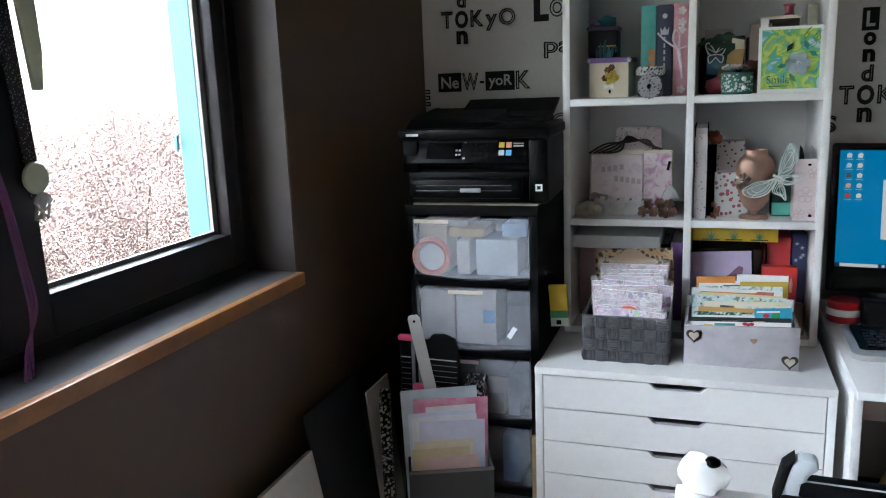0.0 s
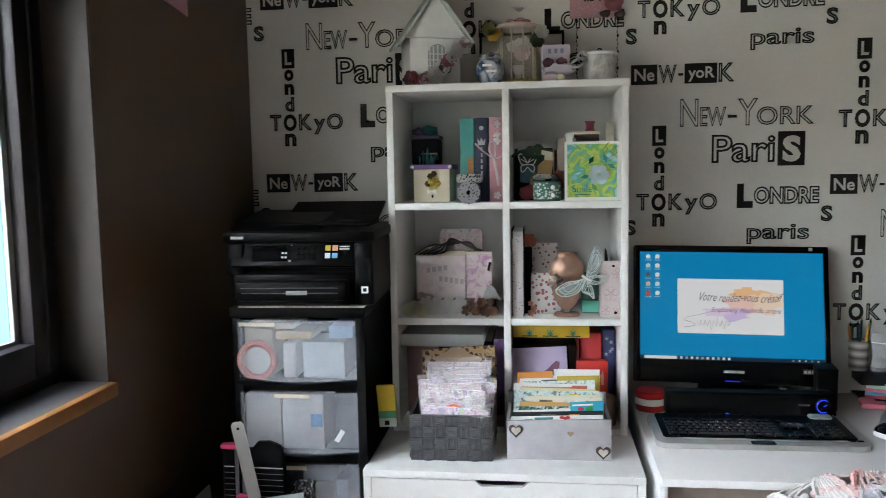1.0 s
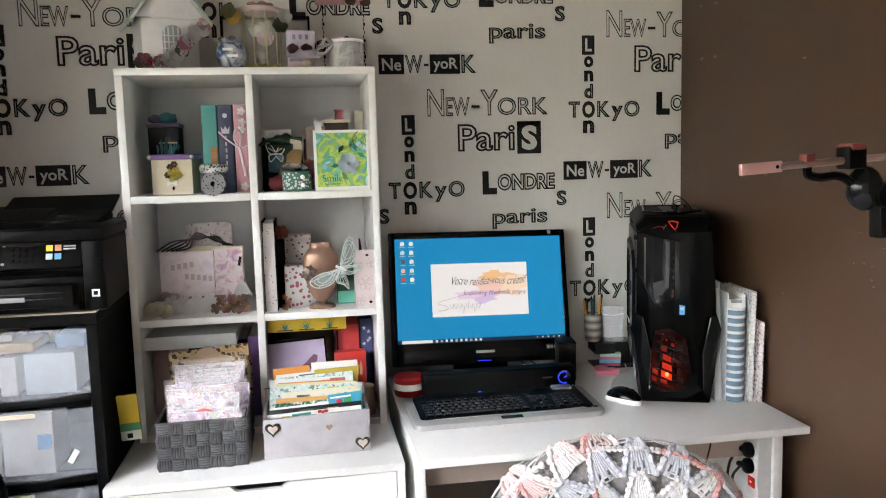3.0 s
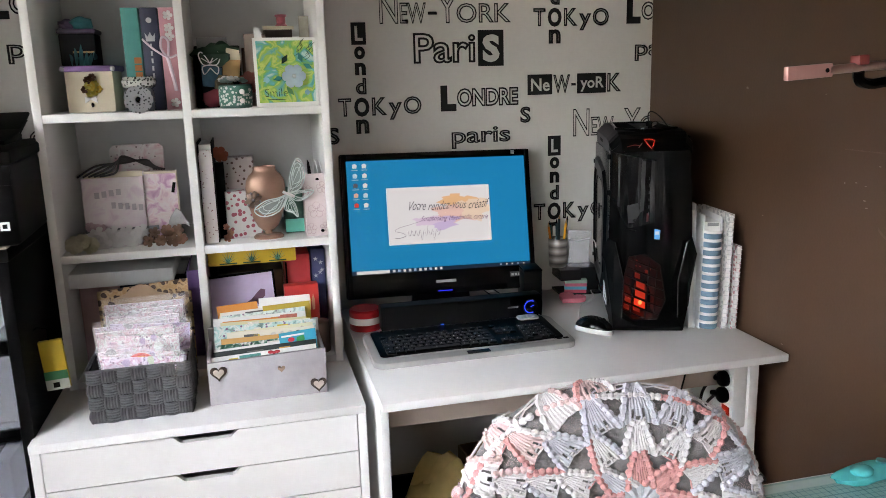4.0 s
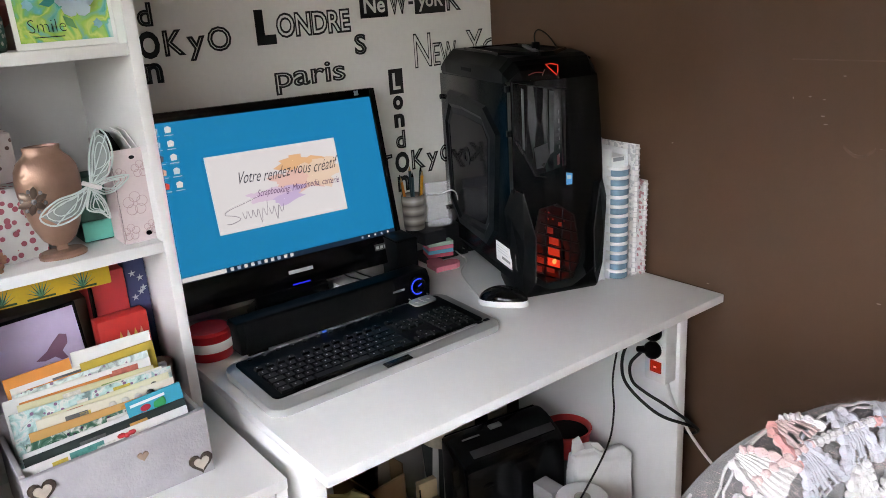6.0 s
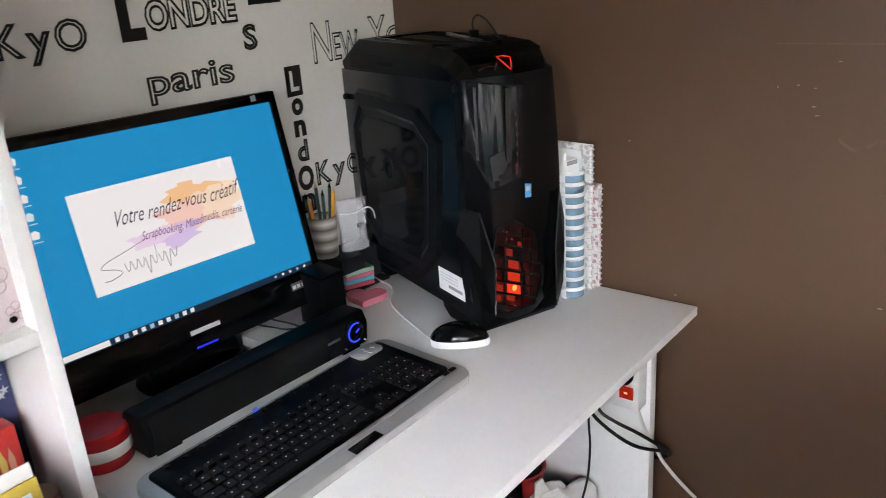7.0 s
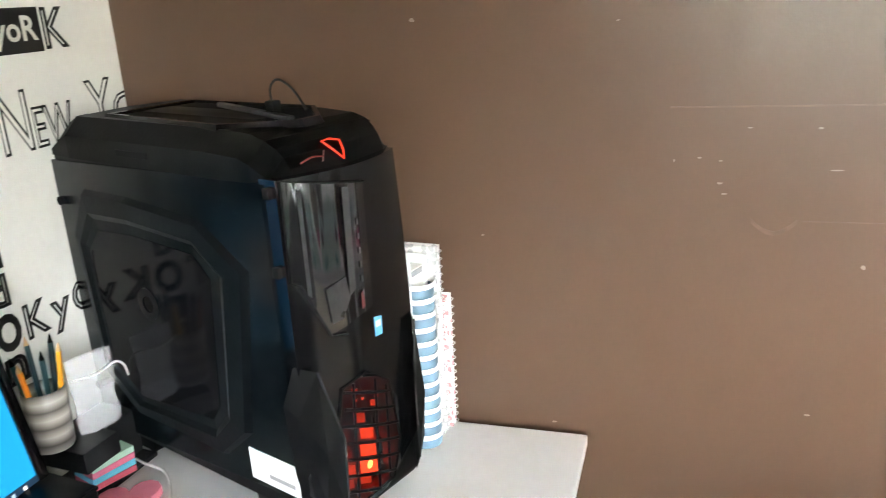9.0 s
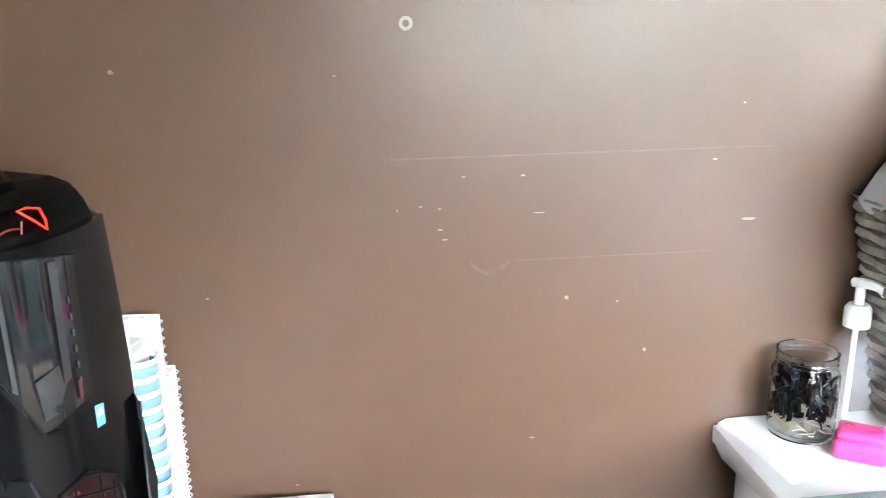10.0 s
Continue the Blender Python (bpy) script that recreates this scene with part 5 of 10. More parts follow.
def build_desk_books():
    rnd = random.Random(9)
    ruled = mat("white_card_cover", (0.76, 0.77, 0.78), 0.5)
    # a white folder leaning against the case
    f = thing("white_folder", "white cardboard folder standing beside the computer", "folder", pose(1.108, 1.726, DZ, 0, -1.5, -14))
    part("cover", box(0.0, 0.0, 0.0, 0.004, 0.21, 0.315, 0.001), ruled, f)
    part("cover", box(0.014, 0.0, 0.0, 0.018, 0.21, 0.318, 0.001), ruled, f)
    part("paper_block", box(0.0045, 0.002, 0.002, 0.0135, 0.205, 0.302), SHEET, f, smooth=False)
    # a thick comb-bound book: pale blue and white rings round the spine
    s = thing("comb_bound_book", "thick comb-bound book with blue and white banded spine", "book", pose(1.152, 1.703, DZ, 0, 0.5, -12))
    blue = mat("pale_blue_comb", (0.13, 0.22, 0.30), 0.4, vary=0.12, big=30)
    part("page_block", box(-0.018, 0.012, 0.003, 0.020, 0.21, 0.272), SHEET, s, smooth=False)
    part("cover", box(-0.022, 0.008, 0.0, -0.019, 0.215, 0.290, 0.001), ruled, s)
    part("cover", box(0.021, 0.008, 0.0, 0.024, 0.215, 0.285, 0.001), ruled, s)
    n = 12
    for i in range(n):
        z = 0.004 + i * 0.0208
        part("blue_band", lathe([(0.0225, 0), (0.023, 0.001), (0.023, 0.0125), (0.0225, 0.0135)], 18, m=pose(0.001, 0.012, z)), blue, s)
        part("white_band", lathe([(0.024, 0), (0.025, 0.002), (0.025, 0.0055), (0.024, 0.0075)], 18, m=pose(0.001, 0.012, z + 0.0135)), WHITE_CABLE, s)
    part("print", box(-0.012, 0.0115, 0.262, 0.016, 0.012, 0.27), mat("grey_text", (0.3, 0.3, 0.32), 0.6), s, smooth=False)
    # two wire-bound pads
    for x, y, w, h, dots in ((1.190, 1.691, 0.012, 0.292, (0.45, 0.45, 0.46)), (1.2125, 1.684, 0.010, 0.212, (0.50, 0.26, 0.28))):
        p = thing("wire_bound_pad", "patterned wire-bound notepad standing by the wall", "notebook", pose(x, y, DZ, 0, 1.2, -6), group="wire-bound pads")
        pat = spots("patterned_cover", (0.70, 0.68, 0.67), dots, 95, 0.42)
        part("page_block", box(-w / 2 + 0.001, 0.006, 0.002, w / 2 - 0.001, 0.17, h - 0.004), SHEET, p, smooth=False)
        for sx in (-1, 1):
            part("cover", box(sx * w / 2 - 0.001, 0.004, 0.0, sx * w / 2 + 0.001, 0.172, h), pat, p, smooth=False)
        k = int(h / 0.0115)
        for i in range(k):
            z = 0.008 + i * (h - 0.016) / (k - 1)
            part("wire_ring", lathe([(0.0072, -0.0009), (0.0082, 0), (0.0072, 0.0009), (0.0064, 0), (0.0072, -0.0009)], 10, m=pose(0, 0.006, z)), PALE_BAR, p)


build_desk_books()


def build_desk_back():
    # red and white round tin at the shelf end
    t = thing("sweet_tin", "red round tin with a white band", "tin", pose(0.330, 1.998, DZ))
    red = mat("red_enamel", (0.45, 0.015, 0.018), 0.3)
    part("tin_base", lathe([(0, 0), (0.040, 0), (0.042, 0.003), (0.042, 0.018), (0, 0.018)], 30), red, t)
    part("band", lathe([(0.0425, 0.018), (0.0435, 0.020), (0.0435, 0.034), (0.0425, 0.036)], 30), SHEET, t, "white band")
    part("lid", lathe([(0.042, 0.036), (0.0425, 0.050), (0.038, 0.055), (0, 0.056)], 30), red, t)
    # desk tidy of black mesh behind the screen, with pads of coloured notes
    mesh_m = mat("black_wire_mesh", (0.012, 0.012, 0.013), 0.5, bump=0.25, grain=700)
    d = thing("desk_organizer", "black mesh desk organizer in the corner", "organizer", pose(0.988, 2.148, DZ, 0, 0, -5))
    part("tray", box(-0.062, -0.045, 0.0, 0.062, 0.045, 0.006), mesh_m, d, smooth=False)
    part("wall", box(-0.062, -0.045, 0.045, 0.0, 0.045, 0.077, 0.002), mesh_m, d)
    part("wall", box(0.0, -0.02, 0.006, 0.062, 0.045, 0.075, 0.002), mesh_m, d)
    cols = [("green_notes", (0.35, 0.55, 0.42)), ("pink_notes", (0.62, 0.14, 0.22)), ("blue_notes", (0.10, 0.42, 0.60)), ("red_notes", (0.55, 0.08, 0.12)), ("white_notes", (0.75, 0.74, 0.72))]
    for i, (nm, c) in enumerate((cols[3], cols[2], cols[1], cols[0])):
        solo("sticky_note_pad", box(-0.032, -0.030, 0.0 + 0.0095 * i, 0.032, 0.020, 0.009 + 0.0095 * i, m=pose(0.979, 2.136, DZ + 0.0065, 0, 0, -22 + 1.5 * i)), mat(nm, c, 0.7), "pad of coloured sticky notes in the organizer", "notes", group="sticky note pads", smooth=False)
    solo("label_box", box(-0.012, -0.004, 0, 0.012, 0.010, 0.062, 0.001, m=pose(1.026, 2.140, DZ + 0.0065, 0, 0, -25)), SHEET, "small white card box in the organizer", "box")
    # banded mug with pencils
    cup = thing("pencil_mug", "mug with brown and white bands holding pencils", "mug", pose(0.935, 2.164, DZ + 0.077) @ Matrix.Diagonal((0.92, 0.92, 0.95, 1)))
    bands = stripes("banded_glaze", (0.46, 0.42, 0.38), (0.075, 0.062, 0.052), 0.013, 2, 0.35, soft=True)
    part("body", lathe([(0, 0), (0.026, 0), (0.028, 0.004), (0.031, 0.088), (0.029, 0.091), (0.027, 0.088), (0.024, 0.006), (0, 0.006)], 26), bands, cup)
    rnd = random.Random(2)
    for i, c in enumerate([(0.02, 0.05, 0.06), (0.01, 0.04, 0.05), (0.02, 0.10, 0.11), (0.70, 0.22, 0.02), (0.02, 0.06, 0.07), (0.75, 0.33, 0.02)]):
        a = i * 1.05
        lean = 0.016
        b0 = Vector((0.935 + 0.013 * math.cos(a), 2.164 + 0.013 * math.sin(a), DZ + 0.086))
        b1 = b0 + Vector((lean * math.cos(a), lean * math.sin(a), 0.112 + 0.018 * rnd.random()))
        p = thing("pencil", "coloured pencil standing in the mug", "pencil", group="pencils in the mug")
        part("shaft", rod(b0, b1, 0.0037, seg=6), mat("pencil_paint", c, 0.4), p, smooth=False)
        part("tip", rod(b1, b1 + (b1 - b0).normalized() * 0.012, 0.0037, 0.0006, 6), mat("bare_wood_tip", (0.5, 0.32, 0.16), 0.6) if i % 2 else BLACK_SATIN, p, smooth=False)
    # small organza bag
    bag = thing("organza_bag", "sheer white organza gift bag with a drawn ribbon", "bag", pose(0.990, 2.134, DZ + 0.078, 0, 0, -24))
    organza = clear_sheet("sheer_organza", (0.60, 0.60, 0.62), 0.30, 0.6)
    bm = bmesh.new()
    rows = []
    for j in range(8):
        z = 0.11 * j / 7
        wdt = 0.033 * (1 + 0.08 * math.sin(j * 1.7)) * (0.9 if j < 6 else 1.05)
        rows.append([bm.verts.new((wdt * math.cos(q * math.pi / 6), 0.010 * math.sin(q * math.pi / 6) * (1 - 0.07 * j) + 0.002 * math.sin(q * 3 + j), z)) for q in range(12)])
    for r0, r1 in zip(rows, rows[1:]):
        for q in range(12):
            bm.faces.new((r0[q], r0[(q + 1) % 12], r1[(q + 1) % 12], r1[q]))
    bm.faces.new(rows[0])
    part("pouch", bm, organza, bag)
    part("ribbon", tube(smooth_line([(-0.030, -0.010, 0.085), (0.0, -0.013, 0.083), (0.031, -0.008, 0.088), (0.044, -0.006, 0.078), (0.048, -0.006, 0.060)], 5), 0.0016, 5), WHITE_CABLE, bag, "white drawstring")
    # pink notes cut like a heart, lying on the desk
    pk = thing("pink_note_pad", "pink heart-shaped note pad lying on the desk", "notes", pose(0.933, 2.060, DZ, 0, 0, -55))
    heart = []
    for i in range(24):
        a = 2 * math.pi * i / 24
        heart.append((0.0026 * 16 * math.sin(a) ** 3, 0.0026 * (13 * math.cos(a) - 5 * math.cos(2 * a) - 2 * math.cos(3 * a) - math.cos(4 * a))))
    part("paper_block", prism(heart, 0.013, "z", 0.0, 0.001), mat("pink_note_paper", (0.62, 0.17, 0.23), 0.7, vary=0.05), pk, smooth=False)
    # loose black leads and a white paper behind the speaker
    solo("white_card_box", box(0.668, 2.000, DZ, 0.768, 2.118, DZ + 0.020, 0.001), SHEET, "flat white card box behind the speaker bar", "box")
    ld = thing("screen_leads", "thin black leads lying behind the speaker", "cable")
    part("cord", tube(smooth_line([(0.672, 2.112, DZ + 0.055), (0.700, 2.108, DZ + 0.030), (0.718, 2.088, DZ + 0.022), (0.724, 2.062, DZ + 0.022), (0.740, 2.036, DZ + 0.022), (0.752, 2.020, DZ + 0.004)], 6), 0.0018, 6), CABLE, ld)
    part("cord", tube(smooth_line([(0.700, 2.118, DZ + 0.052), (0.735, 2.106, DZ + 0.026), (0.745, 2.080, DZ + 0.022), (0.746, 2.050, DZ + 0.022), (0.760, 2.024, DZ + 0.006)], 6), 0.0018, 6), CABLE, ld)


build_desk_back()


def build_power_strip():
    # screwed to the inner face of the right desk panel
    p = thing("power_strip", "white power strip with a red lit switch on the desk side", "power strip", pose(1.172, 1.588, 0.541))
    part("body", box(-0.038, -0.026, 0.0, 0.0, 0.030, 0.166, 0.004), mat("white_strip_plastic", (0.70, 0.69, 0.67), 0.4), p)
    sw = part("switch", box(-0.041, -0.015, 0.024, -0.037, 0.013, 0.050, 0.001), glow("lit_switch", (0.9, 0.045, 0.012), 0.0062), p, "orange-red lit rocker switch")
    part("rocker_mark", box(-0.0415, -0.004, 0.035, -0.041, 0.003, 0.039), PALE_BAR, sw, smooth=False)
    ways = ([(1.118, 1.612, 0.612), (1.112, 1.638, 0.575), (1.112, 1.632, 0.535), (1.122, 1.600, 0.513), (1.136, 1.56, 0.494)],
            [(1.118, 1.618, 0.655), (1.112, 1.650, 0.612), (1.110, 1.660, 0.565), (1.110, 1.648, 0.525), (1.118, 1.606, 0.490), (1.13, 1.56, 0.468)])
    for z, way in zip((0.078, 0.119), ways):
        part("socket", lathe([(0.0, 0), (0.021, 0), (0.022, 0.002), (0.019, 0.003), (0.0, 0.0005)], 22, m=pose(-0.038, 0.002, z, 0, -90, 0)), WHITE_EDGE, p)
        pl = thing("power_plug", "black mains plug with its lead", "plug", group="mains plugs")
        c = Vector((1.172 - 0.040, 1.590, 0.541 + z))
        body = part("plug_body", lathe([(0.0, 0), (0.0185, 0), (0.0195, 0.003), (0.0195, 0.012), (0.016, 0.017), (0.010, 0.019), (0, 0.019)], 22, m=Matrix.Translation(c) @ pose(0, 0, 0, 0, -90, 0)), BLACK_SATIN, pl)
        part("plug_neck", rod(c + Vector((-0.010, 0.006, 0)), c + Vector((-0.014, 0.034, -0.006)), 0.0105, 0.0062, 12), BLACK_SATIN, body)
        part("lead", tube(smooth_line([c + Vector((-0.014, 0.030, -0.006))] + [Vector(v) for v in way] + [Vector((1.203, 1.528, 0.425)), Vector((1.218, 1.55, 0.395)), Vector((1.215, 1.60, 0.37)), Vector((1.215, 1.66, 0.2)), Vector((1.22, 1.7, 0.006))], 7), 0.0036, 8), CABLE, pl)
    w = thing("strip_lead", "white lead of the power strip", "cable")
    part("cord", tube(smooth_line([(1.158, 1.58, 0.553), (1.162, 1.565, 0.50), (1.178, 1.545, 0.445), (1.212, 1.52, 0.37), (1.225, 1.36, 0.22), (1.23, 1.32, 0.05), (1.23, 1.30, 0.004)], 7), 0.0034, 8), WHITE_CABLE, w)
    b = thing("hanging_lead", "thin black lead hanging from the desk", "cable")
    part("cord", tube(smooth_line([(1.036, 1.604, 0.728), (1.028, 1.60, 0.676), (1.009, 1.60, 0.592), (1.013, 1.60, 0.513), (0.992, 1.60, 0.436), (0.903, 1.60, 0.342), (0.868, 1.60, 0.311), (0.80, 1.58, 0.20), (0.78, 1.56, 0.004)], 7), 0.0022, 6), CABLE, b)


build_power_strip()

# ---- in and on the bookcase ----
S1, S2, S0, ST = SHELF["s1"] + 0.009, SHELF["s2"] + 0.009, SHELF["z0"] + 0.018, SHELF["z1"]
PINK = mat("dusty_pink_card", (0.55, 0.27, 0.31), 0.6, vary=0.08, big=20)
PALE_PINK = mat("pale_pink_paper", (0.70, 0.58, 0.60), 0.7, vary=0.09, big=18, second=(0.66, 0.48, 0.53))
CREAM = mat("cream_card", (0.66, 0.58, 0.44), 0.7, vary=0.05)
TEAL = mat("teal_card", (0.06, 0.28, 0.25), 0.6, vary=0.08, big=15)
NAVY = mat("navy_cloth", (0.022, 0.026, 0.06), 0.6, vary=0.12, big=20)
PURPLE = mat("purple_card", (0.20, 0.11, 0.30), 0.6, vary=0.12, big=15)
WHITE_PAPER_FLOWER = mat("white_paper_flower", (0.76, 0.74, 0.73), 0.75, vary=0.05)
LACE = mat("white_lace", (0.66, 0.63, 0.62), 0.8, vary=0.1, big=60, bump=0.3)
COPPER = mat("rose_copper_metal", (0.33, 0.20, 0.145), 0.42, metal=0.55, vary=0.14, big=14)
GOLD = mat("antique_gold", (0.32, 0.22, 0.11), 0.4, metal=0.6)
BROWN_ROSE = mat("brown_paper_rose", (0.22, 0.13, 0.09), 0.7, vary=0.2, big=40)
DARK_LEAF = mat("dark_green_leaf", (0.02, 0.06, 0.03), 0.6, vary=0.2)


def book(x0, x1, y0, z0, h, d, cover, label, category="book", lean=0.0, name="book", page=SHEET, group=""):
    """A standing book, spine to the viewer."""
    b = thing(name, label, category, pose((x0 + x1) / 2, y0, z0, 0, lean, 0), group)
    w = x1 - x0
    t = 0.0022
    part("spine", box(-w / 2, 0.0, 0.0, w / 2, t * 1.4, h, 0.001), cover, b)
    for s in (-1, 1):
        a = s * w / 2
        part("cover", box(min(a, a - s * t), t * 1.4, 0.0, max(a, a - s * t), d, h, 0.0006), cover, b)
    part("page_block", box(-w / 2 + t, t * 1.4, 0.003, w / 2 - t, d - 0.004, h - 0.004), page, b, smooth=False)
    return b


def top_left_cell():
    # wooden box with a flower bouquet on its front and a purple lid
    b = thing("flower_box", "cream box with a sunflower bouquet and purple lid", "box", pose(-0.262, 1.935, S1, 0, 0, -4))
    part("box_body", box(-0.050, 0.0, 0.0, 0.050, 0.095, 0.090, 0.002), CREAM, b)
    part("lid", box(-0.056, -0.006, 0.088, 0.056, 0.100, 0.101, 0.003), PURPLE, b, "purple lid")
    rnd = random.Random(4)
    for i in range(15):
        a, r = rnd.uniform(0, 6.28), rnd.uniform(0, 0.022)
        c = [(0.55, 0.36, 0.03), (0.14, 0.06, 0.03), (0.58, 0.48, 0.10)][i % 3]
        part("flower", petals((0.004 + r * math.cos(a), -0.002 - 0.0006 * i, 0.058 + 0.9 * r * math.sin(a)), 0.0085, 6), mat("bouquet_petal", c, 0.7), b)
    part("bow", prism([(-0.012, 0.020), (0.0, 0.028), (0.014, 0.020), (0.012, 0.034), (0.0, 0.030), (-0.012, 0.034)], 0.004, "y", -0.005), WHITE_PAPER_FLOWER, b, "white ribbon bow")
    part("pendant", blob((0.003, -0.005, 0.016), (0.003, 0.002, 0.005), 8), BLACK_MATT, b)
    for sx in (-1, 1):
        part("corner_bead", blob((sx * 0.052, -0.004, 0.094), (0.006, 0.005, 0.006), 8), mat("pearl_bead", (0.6, 0.55, 0.6), 0.3), b)
    # dark stack with teal tops on the lid
    d = thing("trinket_stack", "dark trinket box with teal feathers on the lid", "box", pose(-0.275, 1.985, S1 + 0.101))
    dk = mat("black_lacquer", (0.007, 0.007, 0.010), 0.55)
    tl = mat("teal_feather", (0.03, 0.15, 0.17), 0.7, vary=0.25, big=50)
    part("box_body", box(-0.045, -0.02, 0.0, 0.030, 0.06, 0.070, 0.004), dk, d)
    part("gold_rim", box(-0.018, -0.022, 0.028, 0.026, -0.019, 0.032), GOLD, d, smooth=False)
    part("lid", box(-0.048, -0.023, 0.070, 0.033, 0.063, 0.080, 0.003), mat("dark_violet_lid", (0.05, 0.03, 0.07), 0.5), d)
    for i in range(6):
        part("feather", prism([(-0.008, -0.020), (0.0, -0.030), (0.008, -0.018), (0.006, 0.012), (0.0, 0.026), (-0.006, 0.010)], 0.0016, "y", 0, m=pose(-0.02 + 0.010 * i, -0.026 - 0.001 * i, 0.012 + 0.004 * (i % 3), 20 - 8 * i, 30 * (i - 2), 70)), tl, d)
    part("pompom", blob((-0.002, 0.01, 0.092), (0.026, 0.024, 0.014), 12, wob=0.5, seed=3), tl, d, "teal pompom")
    part("ribbon_end", blob((-0.030, 0.0, 0.090), (0.016, 0.014, 0.012), 10, wob=0.5, seed=5), mat("violet_gauze", (0.10, 0.07, 0.14), 0.8), d)
    # three binders
    book(-0.182, -0.146, 1.93, S1, 0.222, 0.20, TEAL, "teal standing album with an orange spine tag", "album", name="album")
    tag = thing("spine_tag", "small orange paper tag on the teal album", "tag", pose(-0.155, 1.9285, S1 + 0.085))
    for i in range(3):
        part("tag_piece", box(-0.008, -0.001, 0.016 * i - 0.014, 0.007, 0.0004, 0.016 * i - 0.001), mat("orange_tag", (0.40, 0.15, 0.04), 0.6), tag, smooth=False)
    book(-0.143, -0.107, 1.93, S1, 0.222, 0.20, NAVY, "navy album with silver stickers on the spine", "album", name="album")
    pr = mat("silver_sticker", (0.45, 0.45, 0.47), 0.5)
    st = thing("spine_sticker", "silver crown stickers on the navy album", "sticker", pose(-0.125, 1.9292, S1))
    part("round_sticker", lathe([(0, 0), (0.006, 0), (0.006, 0.0008), (0, 0.0008)], 12, m=pose(0, 0, 0.195, 90, 0, 0)), pr, st)
    part("crown_sticker", prism([(-0.009, 0.150), (0.009, 0.150), (0.011, 0.168), (0.005, 0.160), (0.0, 0.170), (-0.005, 0.160), (-0.011, 0.168)], 0.0008, "y", -0.0008), pr, st)
    for i in range(5):
        part("print_bar", box(-0.002, -0.0006, 0.135 - 0.016 * i, 0.002, 0.0, 0.145 - 0.016 * i), pr, st, smooth=False)
    book(-0.104, -0.069, 1.93, S1, 0.222, 0.20, PINK, "pink album tied with a pale satin ribbon", "album", name="album")
    rb = thing("satin_ribbon", "pale pink satin ribbon tied round the album", "ribbon", pose(-0.092, 1.926, S1))
    sat = mat("pale_satin", (0.62, 0.50, 0.56), 0.35)
    part("loop", tube(smooth_line([(0.0, 0, 0.115), (-0.012, -0.004, 0.135), (-0.008, -0.005, 0.158), (0.004, -0.004, 0.15), (0.002, -0.002, 0.118)], 5), 0.0028, 6), sat, rb)
    part("tail", tube(smooth_line([(0.0, -0.002, 0.115), (0.006, -0.005, 0.085), (0.010, -0.005, 0.06), (0.012, -0.003, 0.042)], 5), 0.0042, 6), sat, rb)
    part("band", tube(smooth_line([(-0.05, -0.001, 0.155), (-0.03, -0.003, 0.135), (0.0, -0.002, 0.115), (0.020, -0.001, 0.120)], 5), 0.0025, 6), sat, rb)
    wf = thing("spine_flower", "small white flower stickers on the pink album", "sticker", pose(-0.086, 1.928, S1))
    for z in (0.205, 0.178, 0.160, 0.016):
        part("flower", petals((0.002, -0.002, z), 0.0105, 5), WHITE_PAPER_FLOWER, wf)
    # the little jar with a big flower
    j = thing("flower_jar", "small glass jar with a fabric flower and lace collar", "jar", pose(-0.155, 1.895, S1))
    part("jar_body", lathe([(0, 0), (0.026, 0), (0.030, 0.006), (0.030, 0.042), (0.024, 0.052), (0.024, 0.058), (0, 0.058)], 22), clear_sheet("grey_glass", (0.25, 0.27, 0.30), 0.7, 0.1), j)
    part("lace_collar", lathe([(0.026, 0.050), (0.034, 0.054), (0.036, 0.066), (0.030, 0.074), (0.0, 0.070)], 18), spots("black_white_lace", (0.45, 0.44, 0.42), (0.02, 0.02, 0.02), 160, 0.4), j, "black and white ruffled collar")
    part("flower", petals((0.0, -0.031, 0.026), 0.030, 9, tilt=0.3, layers=2), spots("silver_pleated_petal", (0.50, 0.50, 0.52), (0.06, 0.06, 0.07), 150, 0.3), j, "large grey fabric flower")
    part("flower_heart", blob((0.0, -0.040, 0.026), (0.006, 0.004, 0.006), 10), BLACK_MATT, j)


top_left_cell()


